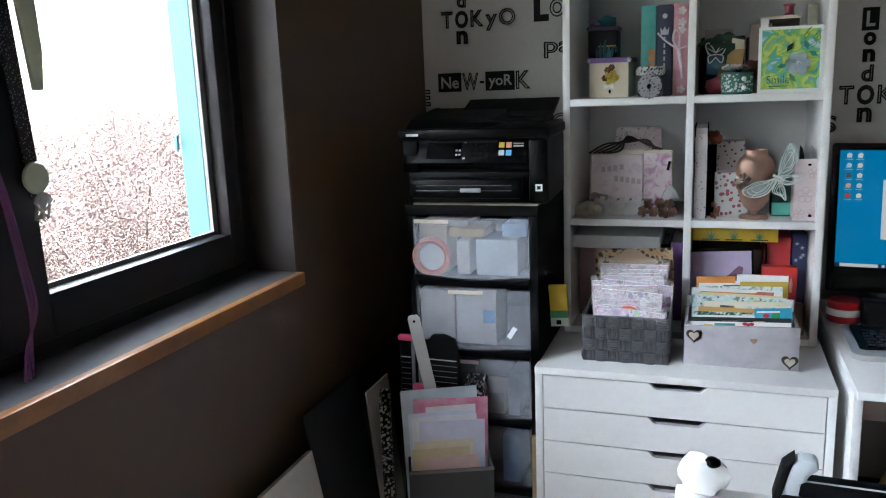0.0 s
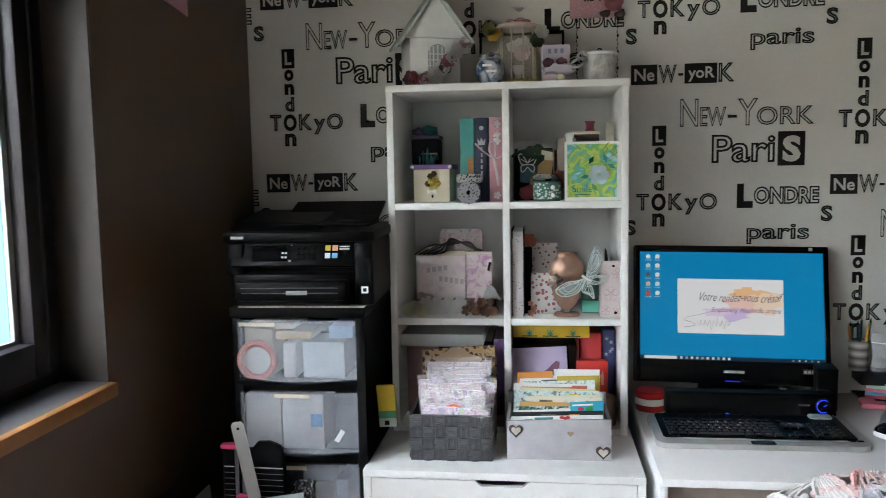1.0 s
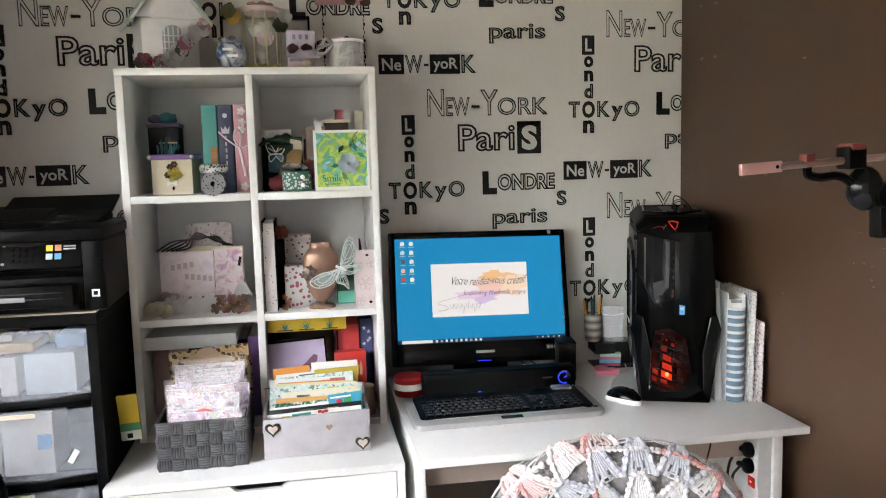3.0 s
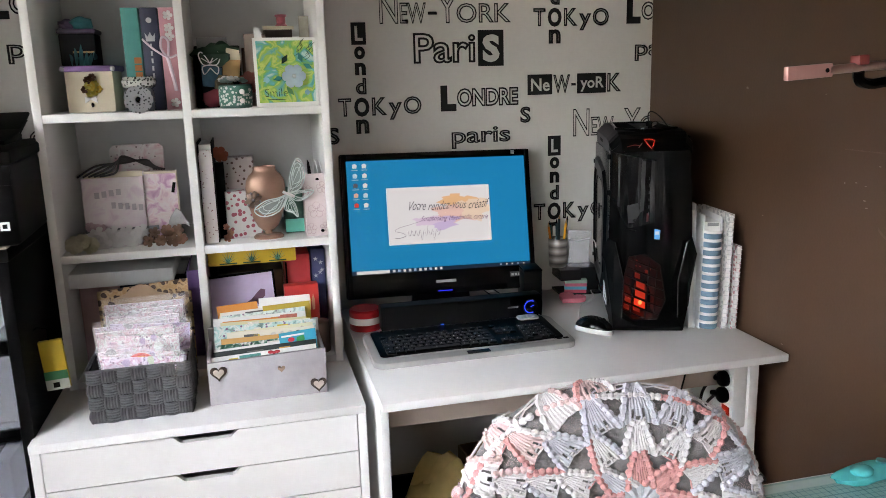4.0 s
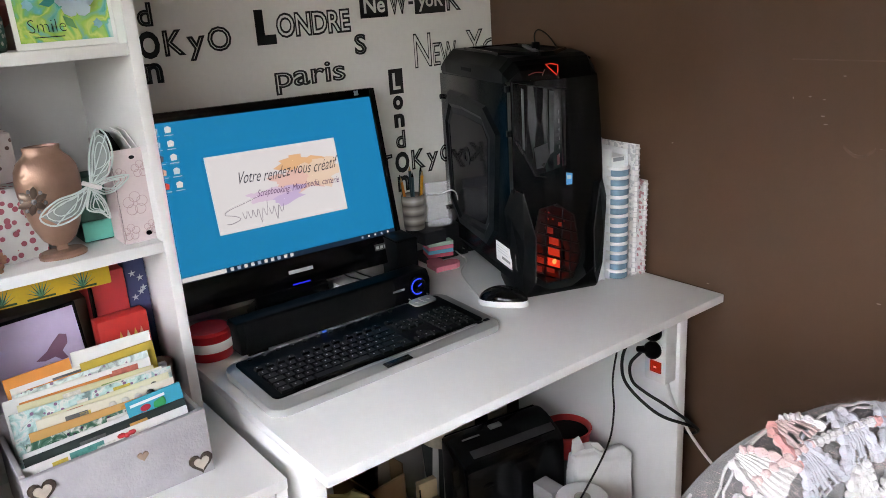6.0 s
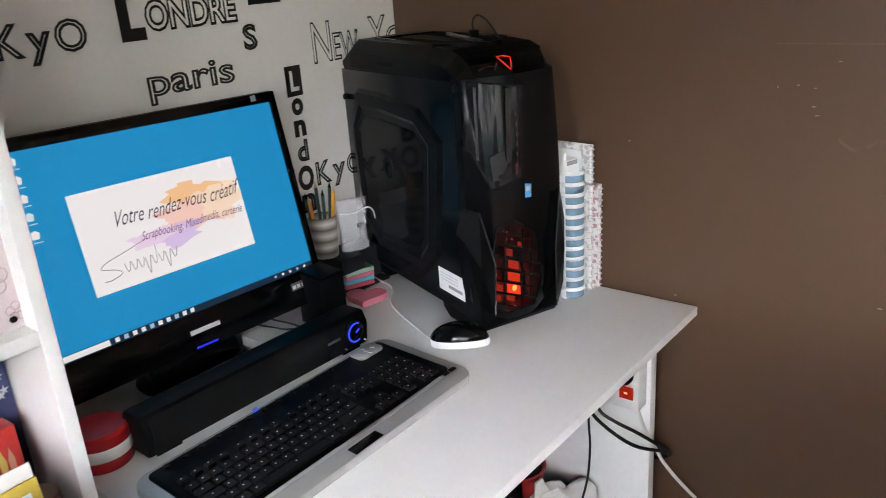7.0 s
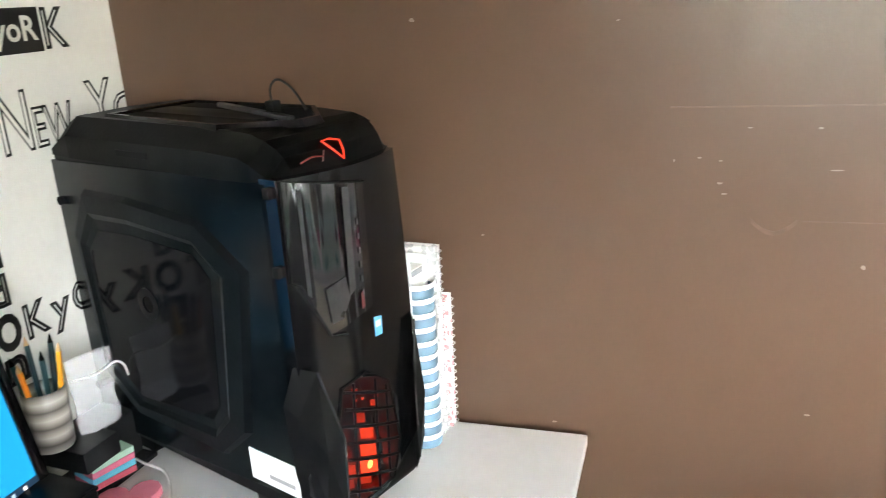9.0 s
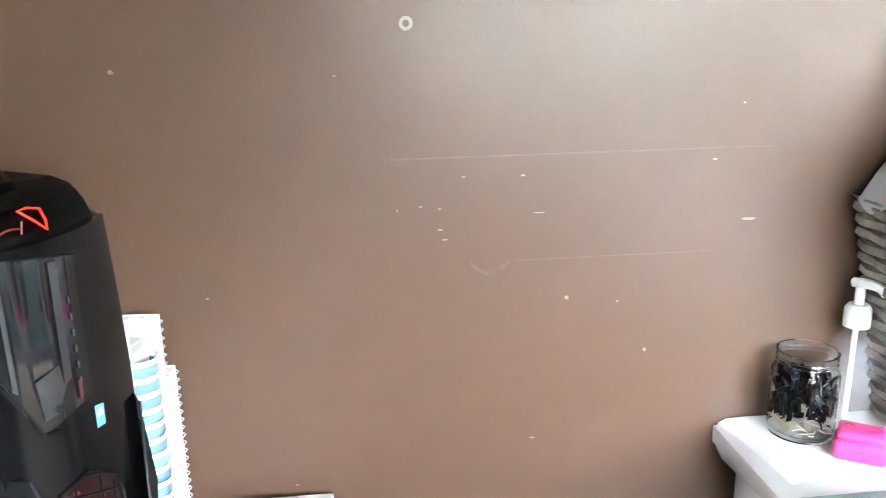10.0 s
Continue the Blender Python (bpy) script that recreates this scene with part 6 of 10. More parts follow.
def top_right_cell():
    # dark album cluster with collage tags
    d = thing("mixed_media_album", "dark mixed-media album with butterfly and tags", "album", pose(0.025, 1.965, S1, 0, 0, 4))
    part("cover", box(-0.062, 0.0, 0.0, 0.040, 0.05, 0.140, 0.003), mat("black_canvas", (0.018, 0.022, 0.020), 0.7), d)
    part("side_wing", box(-0.065, -0.02, 0.0, -0.050, 0.05, 0.120, 0.003), BLACK_MATT, d)
    part("foliage", blob((-0.015, -0.012, 0.120), (0.045, 0.016, 0.026), 14, wob=0.6, seed=2), DARK_LEAF, d, "dark tangled foliage")
    part("blue_cloth", prism([(-0.050, 0.05), (-0.01, 0.045), (-0.004, 0.09), (-0.050, 0.098)], 0.006, "y", -0.014, 0.001), mat("slate_blue_cloth", (0.05, 0.12, 0.17), 0.8, vary=0.2, big=50), d)
    part("brown_tag", prism([(-0.006, 0.055), (0.032, 0.06), (0.038, 0.105), (0.032, 0.118), (0.004, 0.118), (-0.002, 0.1)], 0.004, "y", -0.020, 0.0008), mat("kraft_tag", (0.38, 0.24, 0.10), 0.7, vary=0.12, big=30), d, "kraft paper tag")
    part("cream_tag", prism([(0.004, 0.108), (0.038, 0.106), (0.036, 0.128), (0.008, 0.134)], 0.003, "y", -0.024, 0.0006), CREAM, d)
    wing = bmesh.new()
    for s in (-1, 1):
        tube(smooth_line([(-0.030, -0.026, 0.10), (-0.030 + s * 0.016, -0.028, 0.124), (-0.030 + s * 0.024, -0.028, 0.118), (-0.030 + s * 0.016, -0.028, 0.098), (-0.030, -0.026, 0.096)], 5), 0.0014, 5, wing)
        tube(smooth_line([(-0.030, -0.026, 0.097), (-0.030 + s * 0.017, -0.028, 0.092), (-0.030 + s * 0.014, -0.028, 0.076), (-0.030, -0.026, 0.09)], 5), 0.0014, 5, wing)
        tube([(-0.030, -0.026, 0.10), (-0.030 + s * 0.019, -0.028, 0.112)], 0.001, 5, wing)
    part("butterfly", wing, WHITE_PAPER_FLOWER, d, "white cut-out butterfly")
    part("red_felt", blob((-0.025, -0.018, 0.022), (0.030, 0.010, 0.018), 12, wob=0.4, seed=8), mat("dusty_red_felt", (0.28, 0.06, 0.08), 0.9), d)
    part("kraft_bits", blob((-0.005, -0.017, 0.055), (0.02, 0.008, 0.02), 12, wob=0.6, seed=9), mat("olive_twine", (0.18, 0.16, 0.10), 0.8), d)
    part("grey_flap", box(-0.055, -0.004, 0.132, 0.012, 0.012, 0.158, 0.001), mat("grey_card", (0.33, 0.32, 0.31), 0.7), d)
    rd = solo("wooden_block", box(0.0, 0.0, 0.0, 0.034, 0.07, 0.135, 0.002, m=pose(0.068, 1.99, S1, 0, 0, -5)), mat("brown_stained_wood", (0.13, 0.075, 0.05), 0.6, vary=0.2, big=20), "brown stained wooden block", "block")
    solo("rose_flower", petals((0.082, 1.965, S1 + 0.055), 0.026, 7, tilt=0.6, layers=3), mat("brick_felt", (0.28, 0.10, 0.08), 0.8), "brick-red felt rose on the shelf", "flower")
    # green lace pot with white roses
    g = thing("lace_pot", "small dark green pot with lace and white roses", "pot", pose(0.048, 1.905, S1))
    part("pot", lathe([(0, 0), (0.034, 0), (0.036, 0.003), (0.036, 0.050), (0.033, 0.052), (0, 0.050)], 24), mat("dark_green_tin", (0.02, 0.09, 0.07), 0.4), g)
    part("lace_panel", lathe([(0.0365, 0.006), (0.0372, 0.010), (0.0372, 0.044), (0.0365, 0.048)], 24), spots("green_lace", (0.04, 0.14, 0.11), (0.52, 0.56, 0.52), 130, 0.42), g, "white lace round the pot")
    for i in range(5):
        a = 2.2 + i * 0.8
        part("rose", petals((0.022 * math.cos(a), 0.022 * math.sin(a), 0.055 + 0.003 * (i % 2)), 0.014, 6, tilt=0.8, facing=(0.3 * math.cos(a), -0.5, 0.9), layers=2), WHITE_PAPER_FLOWER if i % 2 else mat("pale_teal_petal", (0.30, 0.42, 0.40), 0.7), g)
    for z in (0.016, 0.036):
        part("button", blob((0.014, -0.036, z), (0.006, 0.003, 0.006), 8), WHITE_PAPER_FLOWER, g)
    # standing greeting card, green watercolour with a big pale flower
    c = thing("greeting_card", "green watercolour greeting card with a pale blue flower", "card", pose(0.163, 1.892, S1, -4, 0, 2))
    part("card_base", box(-0.070, 0.0, 0.0, 0.070, 0.0022, 0.153), SHEET, c, smooth=False)
    wc = blotches("green_blue_watercolour", [(0.05, 0.34, 0.28), (0.16, 0.45, 0.38), (0.30, 0.52, 0.08), (0.56, 0.64, 0.16), (0.20, 0.48, 0.10), (0.10, 0.42, 0.45), (0.50, 0.66, 0.62)], 24, 0.7)
    part("painted_panel", box(-0.063, -0.0016, 0.009, 0.064, 0.0, 0.146), wc, c, "blotchy green and turquoise paper", False)
    bl = mat("blue_wash", (0.22, 0.46, 0.55), 0.7, vary=0.2, mix_scale=40)
    for x, z, r in ((-0.045, 0.060, 0.007), (0.045, 0.03, 0.006)):
        part("wash_spot", prism([(x + r * (1 + 0.3 * math.sin(3 * k)) * math.cos(k * 0.524), z + r * (1 + 0.3 * math.cos(2 * k)) * math.sin(k * 0.524)) for k in range(12)], 0.0004, "y", -0.0021), bl, c, smooth=False)
    part("flower", petals((0.016, -0.004, 0.066), 0.027, 6, tilt=0.45, layers=2), mat("pale_blue_petal", (0.66, 0.78, 0.86), 0.7, vary=0.08), c, "large pale blue paper flower")
    part("flower_heart", blob((0.016, -0.018, 0.066), (0.005, 0.004, 0.005), 8), mat("pearl", (0.62, 0.66, 0.68), 0.3), c)
    for x, z, rot, col in ((-0.002, 0.104, 35, (0.01, 0.05, 0.03)), (0.034, 0.108, -20, (0.03, 0.22, 0.20)), (-0.018, 0.062, 80, (0.02, 0.25, 0.22)), (0.05, 0.088, -60, (0.03, 0.25, 0.2)), (0.006, 0.034, 140, (0.10, 0.28, 0.10))):
        leaf = prism([(-0.006, 0.0), (0.0, -0.012), (0.006, 0.0), (0.0, 0.013)], 0.0012, "y", -0.004, m=Matrix.Translation((x, 0, z)) @ Matrix.Rotation(radians(rot), 4, "Y"))
        part("leaf", leaf, mat("card_leaf", col, 0.6), c)
    vine = bmesh.new()
    rnd = random.Random(21)
    for i in range(7):
        x, z = 0.02 + 0.04 * rnd.random(), 0.10 + 0.03 * rnd.random()
        tube(smooth_line([(x, -0.0026, z), (x + 0.012, -0.0026, z + 0.008), (x + 0.008, -0.0026, z + 0.018), (x + 0.016, -0.0026, z + 0.026)], 4), 0.0006, 4, vine)
    part("tendril", vine, DARK_LEAF, c)
    part("greeting", word("Smile", -0.050, 0.022, 0.000, 0.040, -0.0030, 0, -0.02, 0.0004), INK, c, smooth=False)
    part("print_bar", box(-0.044, -0.0030, 0.015, -0.004, -0.0022, 0.0162), INK, c, smooth=False)
    # little things peeping over the card
    w = thing("wooden_tray_box", "small dark wooden drawer box with a red bobbin on it", "box", pose(0.155, 2.0, S1))
    part("shell", box(-0.030, 0.0, 0.0, 0.034, 0.09, 0.182, 0.002), mat("dark_wood_box", (0.055, 0.038, 0.03), 0.6), w)
    part("front_rim", box(-0.034, -0.003, 0.176, 0.038, 0.002, 0.184), CREAM, w, smooth=False)
    solo("red_bobbin", lathe([(0, 0), (0.014, 0), (0.014, 0.004), (0.011, 0.006), (0.011, 0.022), (0.014, 0.024), (0.014, 0.028), (0, 0.028)], 16, m=pose(0.166, 2.03, S1 + 0.184)), mat("rose_red_thread", (0.32, 0.06, 0.09), 0.5), "small red thread bobbin on the box", "bobbin")
    solo("photo_strip", box(-0.011, 0, 0, 0.012, 0.008, 0.205, 0.001, m=pose(0.215, 1.98, S1, 0, 0, 0)), mat("antique_strip", (0.34, 0.32, 0.26), 0.6, vary=0.3, big=30), "narrow antique printed card strip", "card")
    solo("tiny_tag", prism([(-0.009, 0), (0.009, -0.002), (0.006, 0.022), (-0.010, 0.024)], 0.002, "y", 0, m=pose(0.108, 1.96, S1 + 0.155)), SHEET, "tiny white paper tag", "tag", smooth=False).location.z -= 0.0
    solo("brown_card", box(0, 0, 0, 0.05, 0.004, 0.165, m=pose(0.075, 1.965, S1, 0, 0, 2)), mat("taupe_card", (0.28, 0.22, 0.19), 0.7), "taupe cardboard sheet standing upright", "card", smooth=False)


top_right_cell()


def middle_left_cell():
    a = thing("name_album", "pale pink handmade album with lace and raised letters", "album", pose(-0.240, 1.930, S2, -3, 0, 1))
    part("back_board", box(-0.062, 0.020, 0.0, 0.064, 0.024, 0.170), CREAM, a, smooth=False)
    part("page_block", box(-0.060, 0.004, 0.0, 0.063, 0.019, 0.156), SHEET, a, smooth=False)
    part("front_cover", box(-0.066, 0.0, 0.0, 0.066, 0.0035, 0.158, 0.001), blotches("pink_mottled_paper", [(0.68, 0.54, 0.62), (0.76, 0.66, 0.70), (0.77, 0.71, 0.72), (0.70, 0.58, 0.66)], 22), a)
    # the raised letters stand as plain bars
    grey = mat("grey_chipboard", (0.50, 0.45, 0.49), 0.6)
    for i in range(4):
        part("letter_bar", box(-0.040 + 0.0155 * i, -0.0016, 0.112 + 0.002 * i, -0.030 + 0.0155 * i, 0.0, 0.126 + 0.002 * i), grey, a, smooth=False)
    for i in range(5):
        part("letter_bar", box(-0.006 + 0.0145 * i, -0.0016, 0.088 - 0.002 * i, 0.003 + 0.0145 * i, 0.0, 0.102 - 0.002 * i), grey, a, smooth=False)
    rnd = random.Random(6)
    for i in range(16):
        x = -0.060 + 0.0105 * (i % 12)
        part("lace_motif", petals((x, -0.003 - 0.0007 * i, 0.012 + 0.010 * (i % 3)), 0.018, 5, tilt=0.35), WHITE_PAPER_FLOWER, a)
    part("grey_ribbon", box(-0.066, -0.0022, 0.034, 0.092, -0.0005, 0.043), mat("grey_ribbon", (0.20, 0.20, 0.22), 0.6), a, smooth=False)
    for x, z in ((-0.055, 0.050), (-0.042, 0.046), (-0.030, 0.044)):
        part("small_rose", petals((x, -0.004, z), 0.011, 6, layers=2), mat("blush_petal", (0.58, 0.42, 0.46), 0.7), a)
    b = thing("pink_journal", "pink watercolour journal with a black bookmark", "journal", pose(-0.137, 1.944, S2, -2, 0, -2))
    part("cover", box(-0.036, 0.0, 0.0, 0.034, 0.003, 0.160), blotches("pink_watercolour", [(0.50, 0.26, 0.42), (0.66, 0.44, 0.56), (0.76, 0.68, 0.69), (0.74, 0.58, 0.60), (0.58, 0.34, 0.46)], 34), b, smooth=False)
    part("page_block", box(-0.036, 0.003, 0.0, 0.036, 0.018, 0.166), CREAM, b, smooth=False)
    part("bookmark", box(-0.003, -0.0012, 0.118, 0.004, 0.0, 0.142, m=Matrix.Rotation(radians(12), 4, "Y")), BLACK_MATT, b, smooth=False)
    t = solo("rounded_tin_lid", prism([(-0.062, 0.0), (0.062, 0.0), (0.062, 0.212), (0.052, 0.222), (-0.052, 0.222), (-0.062, 0.212)], 0.006, "y", 0, 0.002, m=pose(-0.198, 2.06, S2, -4, 0, 0)), blotches("pink_floral_tin", [(0.52, 0.26, 0.30), (0.60, 0.48, 0.48), (0.62, 0.58, 0.56), (0.40, 0.24, 0.26)], 30, 0.4, fleck=(0.20, 0.14, 0.14), fleck_scale=90, fleck_size=0.2), "rounded pink floral metal lid leaning at the back", "tin lid")
    lace = thing("brown_lacing", "dark brown laces tied over the albums", "cord")
    for k in range(5):
        part("strand", tube(smooth_line([(-0.315 + 0.012 * k, 1.955, S2 + 0.160), (-0.27 + 0.01 * k, 1.945, S2 + 0.185 - 0.004 * k), (-0.215, 1.952, S2 + 0.188 + 0.004 * k), (-0.165, 1.965, S2 + 0.192 - 0.003 * k), (-0.150 + 0.006 * k, 1.97, S2 + 0.168)], 6), 0.0024, 6), mat("dark_brown_lace", (0.03, 0.02, 0.02), 0.6), lace)
    # roses in front
    r = thing("cream_rose", "cream paper roses lying on the shelf", "flower", pose(-0.305, 1.885, S2))
    for i, (x, z, k) in enumerate(((-0.016, 0.018, 0.021), (0.016, 0.016, 0.019), (0.0, 0.026, 0.018))):
        part("bloom", petals((x, -0.004 * i, z), k, 7, tilt=0.8, facing=(0.1 * x, -1, 0.25), layers=3), mat("cream_petal", (0.66, 0.63, 0.48), 0.75), r)
    q = thing("brown_rose_spray", "brown paper rose spray with a lace bow", "flower", pose(-0.122, 1.888, S2))
    rust_rose = mat("russet_paper_rose", (0.30, 0.16, 0.11), 0.7, vary=0.25, big=50)
    for i, (x, z, k) in enumerate(((-0.044, 0.016, 0.015), (-0.020, 0.014, 0.014), (0.004, 0.016, 0.017), (0.027, 0.014, 0.014), (-0.032, 0.034, 0.013), (-0.006, 0.036, 0.015), (0.020, 0.036, 0.014))):
        part("bloom", petals((x, -0.004 * (i % 3), z), k, 5 + i % 2, tilt=0.55 + 0.2 * (i % 3), facing=(0.35 * (i % 3 - 1), -1, 0.25 + 0.2 * (i % 2)), layers=3), rust_rose if i % 2 else BROWN_ROSE, q)
    part("lace_bow", prism([(-0.012, 0.022), (0.004, 0.066), (0.018, 0.086), (0.030, 0.076), (0.046, 0.040), (0.030, 0.052), (0.024, 0.044), (0.004, 0.040)], 0.004, "y", 0.006, 0.001), mat("grey_lace", (0.42, 0.42, 0.42), 0.8, bump=0.3), q, "grey lace bow")


middle_left_cell()


def middle_right_cell():
    dots = spots("polka_paper", (0.70, 0.66, 0.66), (0.25, 0.12, 0.14), 105, 0.16)
    k = thing("polka_album", "black-edged album with white polka dot spine", "album", pose(-0.030, 1.885, S2))
    part("spine", prism([(-0.0135, 0.0), (0.0135, 0.0), (0.0145, 0.010), (0.0145, 0.205), (0.010, 0.214), (-0.010, 0.214), (-0.0145, 0.205), (-0.0145, 0.010)], 0.010, "y", -0.004, 0.002), dots, k, "white spine with dark dots")
    part("cover", box(-0.0165, 0.006, 0.0, -0.0135, 0.16, 0.232, 0.0006), BLACK_MATT, k)
    part("cover", box(0.0135, 0.006, 0.0, 0.0165, 0.16, 0.232, 0.0006), BLACK_MATT, k)
    part("page_block", box(-0.013, 0.008, 0.003, 0.013, 0.155, 0.226), SHEET, k, smooth=False)
    o = thing("orange_trim", "orange gauze ends behind the album", "trim", pose(-0.005, 1.94, S2))
    part("gauze", petals((0.004, 0.0, 0.196), 0.020, 6, tilt=0.6, facing=(0.4, -1, 0.5), layers=2), mat("rust_gauze", (0.35, 0.10, 0.05), 0.8), o)
    part("holder", box(-0.010, -0.006, 0.0, 0.012, 0.02, 0.18), BLACK_MATT, o, smooth=False)
    # pale printed boxes behind the bust
    pat = spots("brown_sprig_paper", (0.55, 0.48, 0.47), (0.12, 0.06, 0.05), 90, 0.28)
    solo("sprig_box", box(-0.03, 0, 0, 0.040, 0.06, 0.185, 0.002, m=pose(0.035, 1.985, S2)), pat, "pale box printed with brown sprigs", "box")
    pat2 = spots("red_floral_paper", (0.55, 0.53, 0.52), (0.32, 0.07, 0.10), 75, 0.36)
    solo("floral_box", box(-0.045, 0, 0, 0.035, 0.05, 0.112, 0.002, m=pose(0.050, 1.925, S2, 0, 0, 6)), pat2, "small box in red floral paper", "box")
    cc = thing("copper_charm", "small copper fabric flowers beside the dotted album", "ornament", pose(0.006, 1.885, S2))
    rust = mat("copper_charm", (0.42, 0.19, 0.12), 0.5, metal=0.3, vary=0.2, big=60)
    for x, z, k in ((-0.003, 0.010, 0.010), (0.004, 0.022, 0.009), (-0.004, 0.036, 0.008)):
        part("fabric_flower", petals((x, 0.0, z), k, 5, tilt=0.7, facing=(0.3, -1, 0.2), layers=2), rust, cc)
    # display bust with brooch, lace necklace and butterfly
    b = thing("jewellery_bust", "rose-copper jewellery bust on a round foot", "jewellery stand", pose(0.098, 1.905, S2, 0, 0, 0))
    prof = [(0.0, 0.018), (0.013, 0.019), (0.023, 0.028), (0.033, 0.048), (0.041, 0.076), (0.045, 0.102), (0.046, 0.120), (0.0435, 0.137), (0.037, 0.149), (0.029, 0.156), (0.0255, 0.162), (0.0265, 0.169), (0.0235, 0.170), (0.0215, 0.162), (0.0, 0.160)]
    part("bust", lathe(prof, 30, scale=(1.0, 0.55)), COPPER, b, "brushed copper bust")
    part("foot", lathe([(0, 0), (0.034, 0), (0.035, 0.005), (0.030, 0.010), (0.0, 0.011)], 28, scale=(1, 0.7)), COPPER, b)
    part("stem", box(-0.008, -0.004, 0.010, 0.008, 0.004, 0.030), COPPER, b, smooth=False)
    br = thing("crystal_brooch", "bronze and crystal flower brooch pinned to the bust", "brooch", pose(0.068, 1.879, S2 + 0.096))
    cry = mat("grey_crystal", (0.45, 0.42, 0.42), 0.15, metal=0.5)
    bronze = mat("bronze_petal", (0.20, 0.14, 0.11), 0.35, metal=0.6)
    for i in range(6):
        a = i * math.pi / 3 + 0.3
        leaf = Matrix.Translation((0.011 * math.cos(a), -0.003, 0.011 * math.sin(a))) @ Matrix.Rotation(-a, 4, "Y") @ Matrix.Rotation(radians(18), 4, "Z")
        part("petal", prism([(-0.009, 0.0), (-0.002, -0.0052), (0.007, -0.0042), (0.0115, 0.0), (0.007, 0.0042), (-0.002, 0.0052)], 0.0016, "y", 0, 0.0004, m=leaf), bronze, br)
        part("stone", blob((0.016 * math.cos(a + 0.5), -0.0055, 0.016 * math.sin(a + 0.5)), (0.0030, 0.0024, 0.0034), 7), cry, br)
    part("stone", blob((0, -0.007, 0), (0.0042, 0.003, 0.0042), 8), cry, br)
    bf = thing("lace_butterfly", "mint white lace butterfly on the bust", "ornament", pose(0.147, 1.868, S2 + 0.108, 0, 2, 8))
    mint = mat("mint_white_lace", (0.52, 0.60, 0.58), 0.7)
    for s, spec in ((1, [(0.0, 0.0), (0.006, 0.045), (0.020, 0.078), (0.034, 0.070), (0.040, 0.038), (0.028, 0.010)]), (-1, [(0.0, 0.0), (-0.022, -0.010), (-0.052, -0.016), (-0.078, -0.036), (-0.058, -0.052), (-0.020, -0.040)]),
                    (1, [(0.0, -0.004), (0.022, 0.004), (0.060, 0.004), (0.040, -0.014), (0.018, -0.018)]), (-1, [(0.0, -0.008), (0.016, -0.026), (0.022, -0.056), (0.010, -0.046), (-0.010, -0.036)])):
        wg = tube(smooth_line([(x, 0, z) for x, z in spec] + [(spec[0][0], 0, spec[0][1])], 4), 0.0014, 5)
        cx, cz = sum(p[0] for p in spec) / len(spec), sum(p[1] for p in spec) / len(spec)
        for f in (0.75, 0.5):
            tube(smooth_line([(cx + (x - cx) * f, -0.0008, cz + (z - cz) * f) for x, z in spec] + [(cx + (spec[0][0] - cx) * f, -0.0008, cz + (spec[0][1] - cz) * f)], 3), 0.0009, 4, wg)
        for x, z in spec[1:]:
            tube([(0, 0, -0.004), (x, -0.0005, z)], 0.0009, 4, wg)
        part("wing", wg, mint, bf, "open lace wing")
    part("wing_film", prism([(0.0, 0.0), (0.006, 0.045), (0.020, 0.076), (0.034, 0.068), (0.038, 0.038), (0.028, 0.010)], 0.0005, "y", 0.001), clear_sheet("thin_lace_film", (0.5, 0.58, 0.56), 0.45, 0.7), bf, smooth=False)
    part("wing_film", prism([(0.0, -0.004), (-0.022, -0.010), (-0.052, -0.018), (-0.074, -0.036), (-0.056, -0.050), (-0.020, -0.040)], 0.0005, "y", 0.001), clear_sheet("thin_lace_film", (0.5, 0.58, 0.56), 0.45, 0.7), bf, smooth=False)
    part("body", rod((-0.012, -0.003, 0.004), (0.014, -0.003, -0.008), 0.0034, seg=8), WHITE_PAPER_FLOWER, bf)
    # green-lined box and the open pale pink folder
    g = thing("mint_box", "small kraft box with a mint green inside", "box", pose(0.170, 1.945, S2))
    part("box_body", box(-0.030, 0.0, 0.0, 0.030, 0.06, 0.105, 0.002), mat("dark_green_paper", (0.05, 0.13, 0.10), 0.7, vary=0.3, big=40), g)
    part("mint_panel", box(-0.030, -0.003, 0.003, 0.026, 0.0, 0.034), mat("mint_paper", (0.12, 0.50, 0.38), 0.6), g, smooth=False)
    f = thing("pink_folder", "pale pink file with embossed flowers, standing open", "folder", pose(0.213, 1.885, S2))
    pk = mat("pale_pink_embossed", (0.60, 0.50, 0.50), 0.6, vary=0.04)
    part("front", box(-0.026, 0.0, 0.0, 0.024, 0.0025, 0.148, 0.0005), pk, f)
    part("side", box(0.0245, 0.0, 0.0, 0.027, 0.10, 0.170, 0.0005), mat("grey_board", (0.25, 0.24, 0.24), 0.6), f)
    part("side", box(-0.0285, 0.003, 0.0, -0.026, 0.10, 0.160, 0.0005), pk, f)
    for x in (-0.010, 0.006, 0.015):
        part("insert", prism([(0.003, 0.004), (0.10, 0.004), (0.10, 0.172), (0.05, 0.170), (0.003, 0.150)], 0.0015, "x", x), BLACK_MATT if x < 0 else SHEET, f, smooth=False)
    line = mat("dusky_pink_line", (0.42, 0.30, 0.30), 0.7)
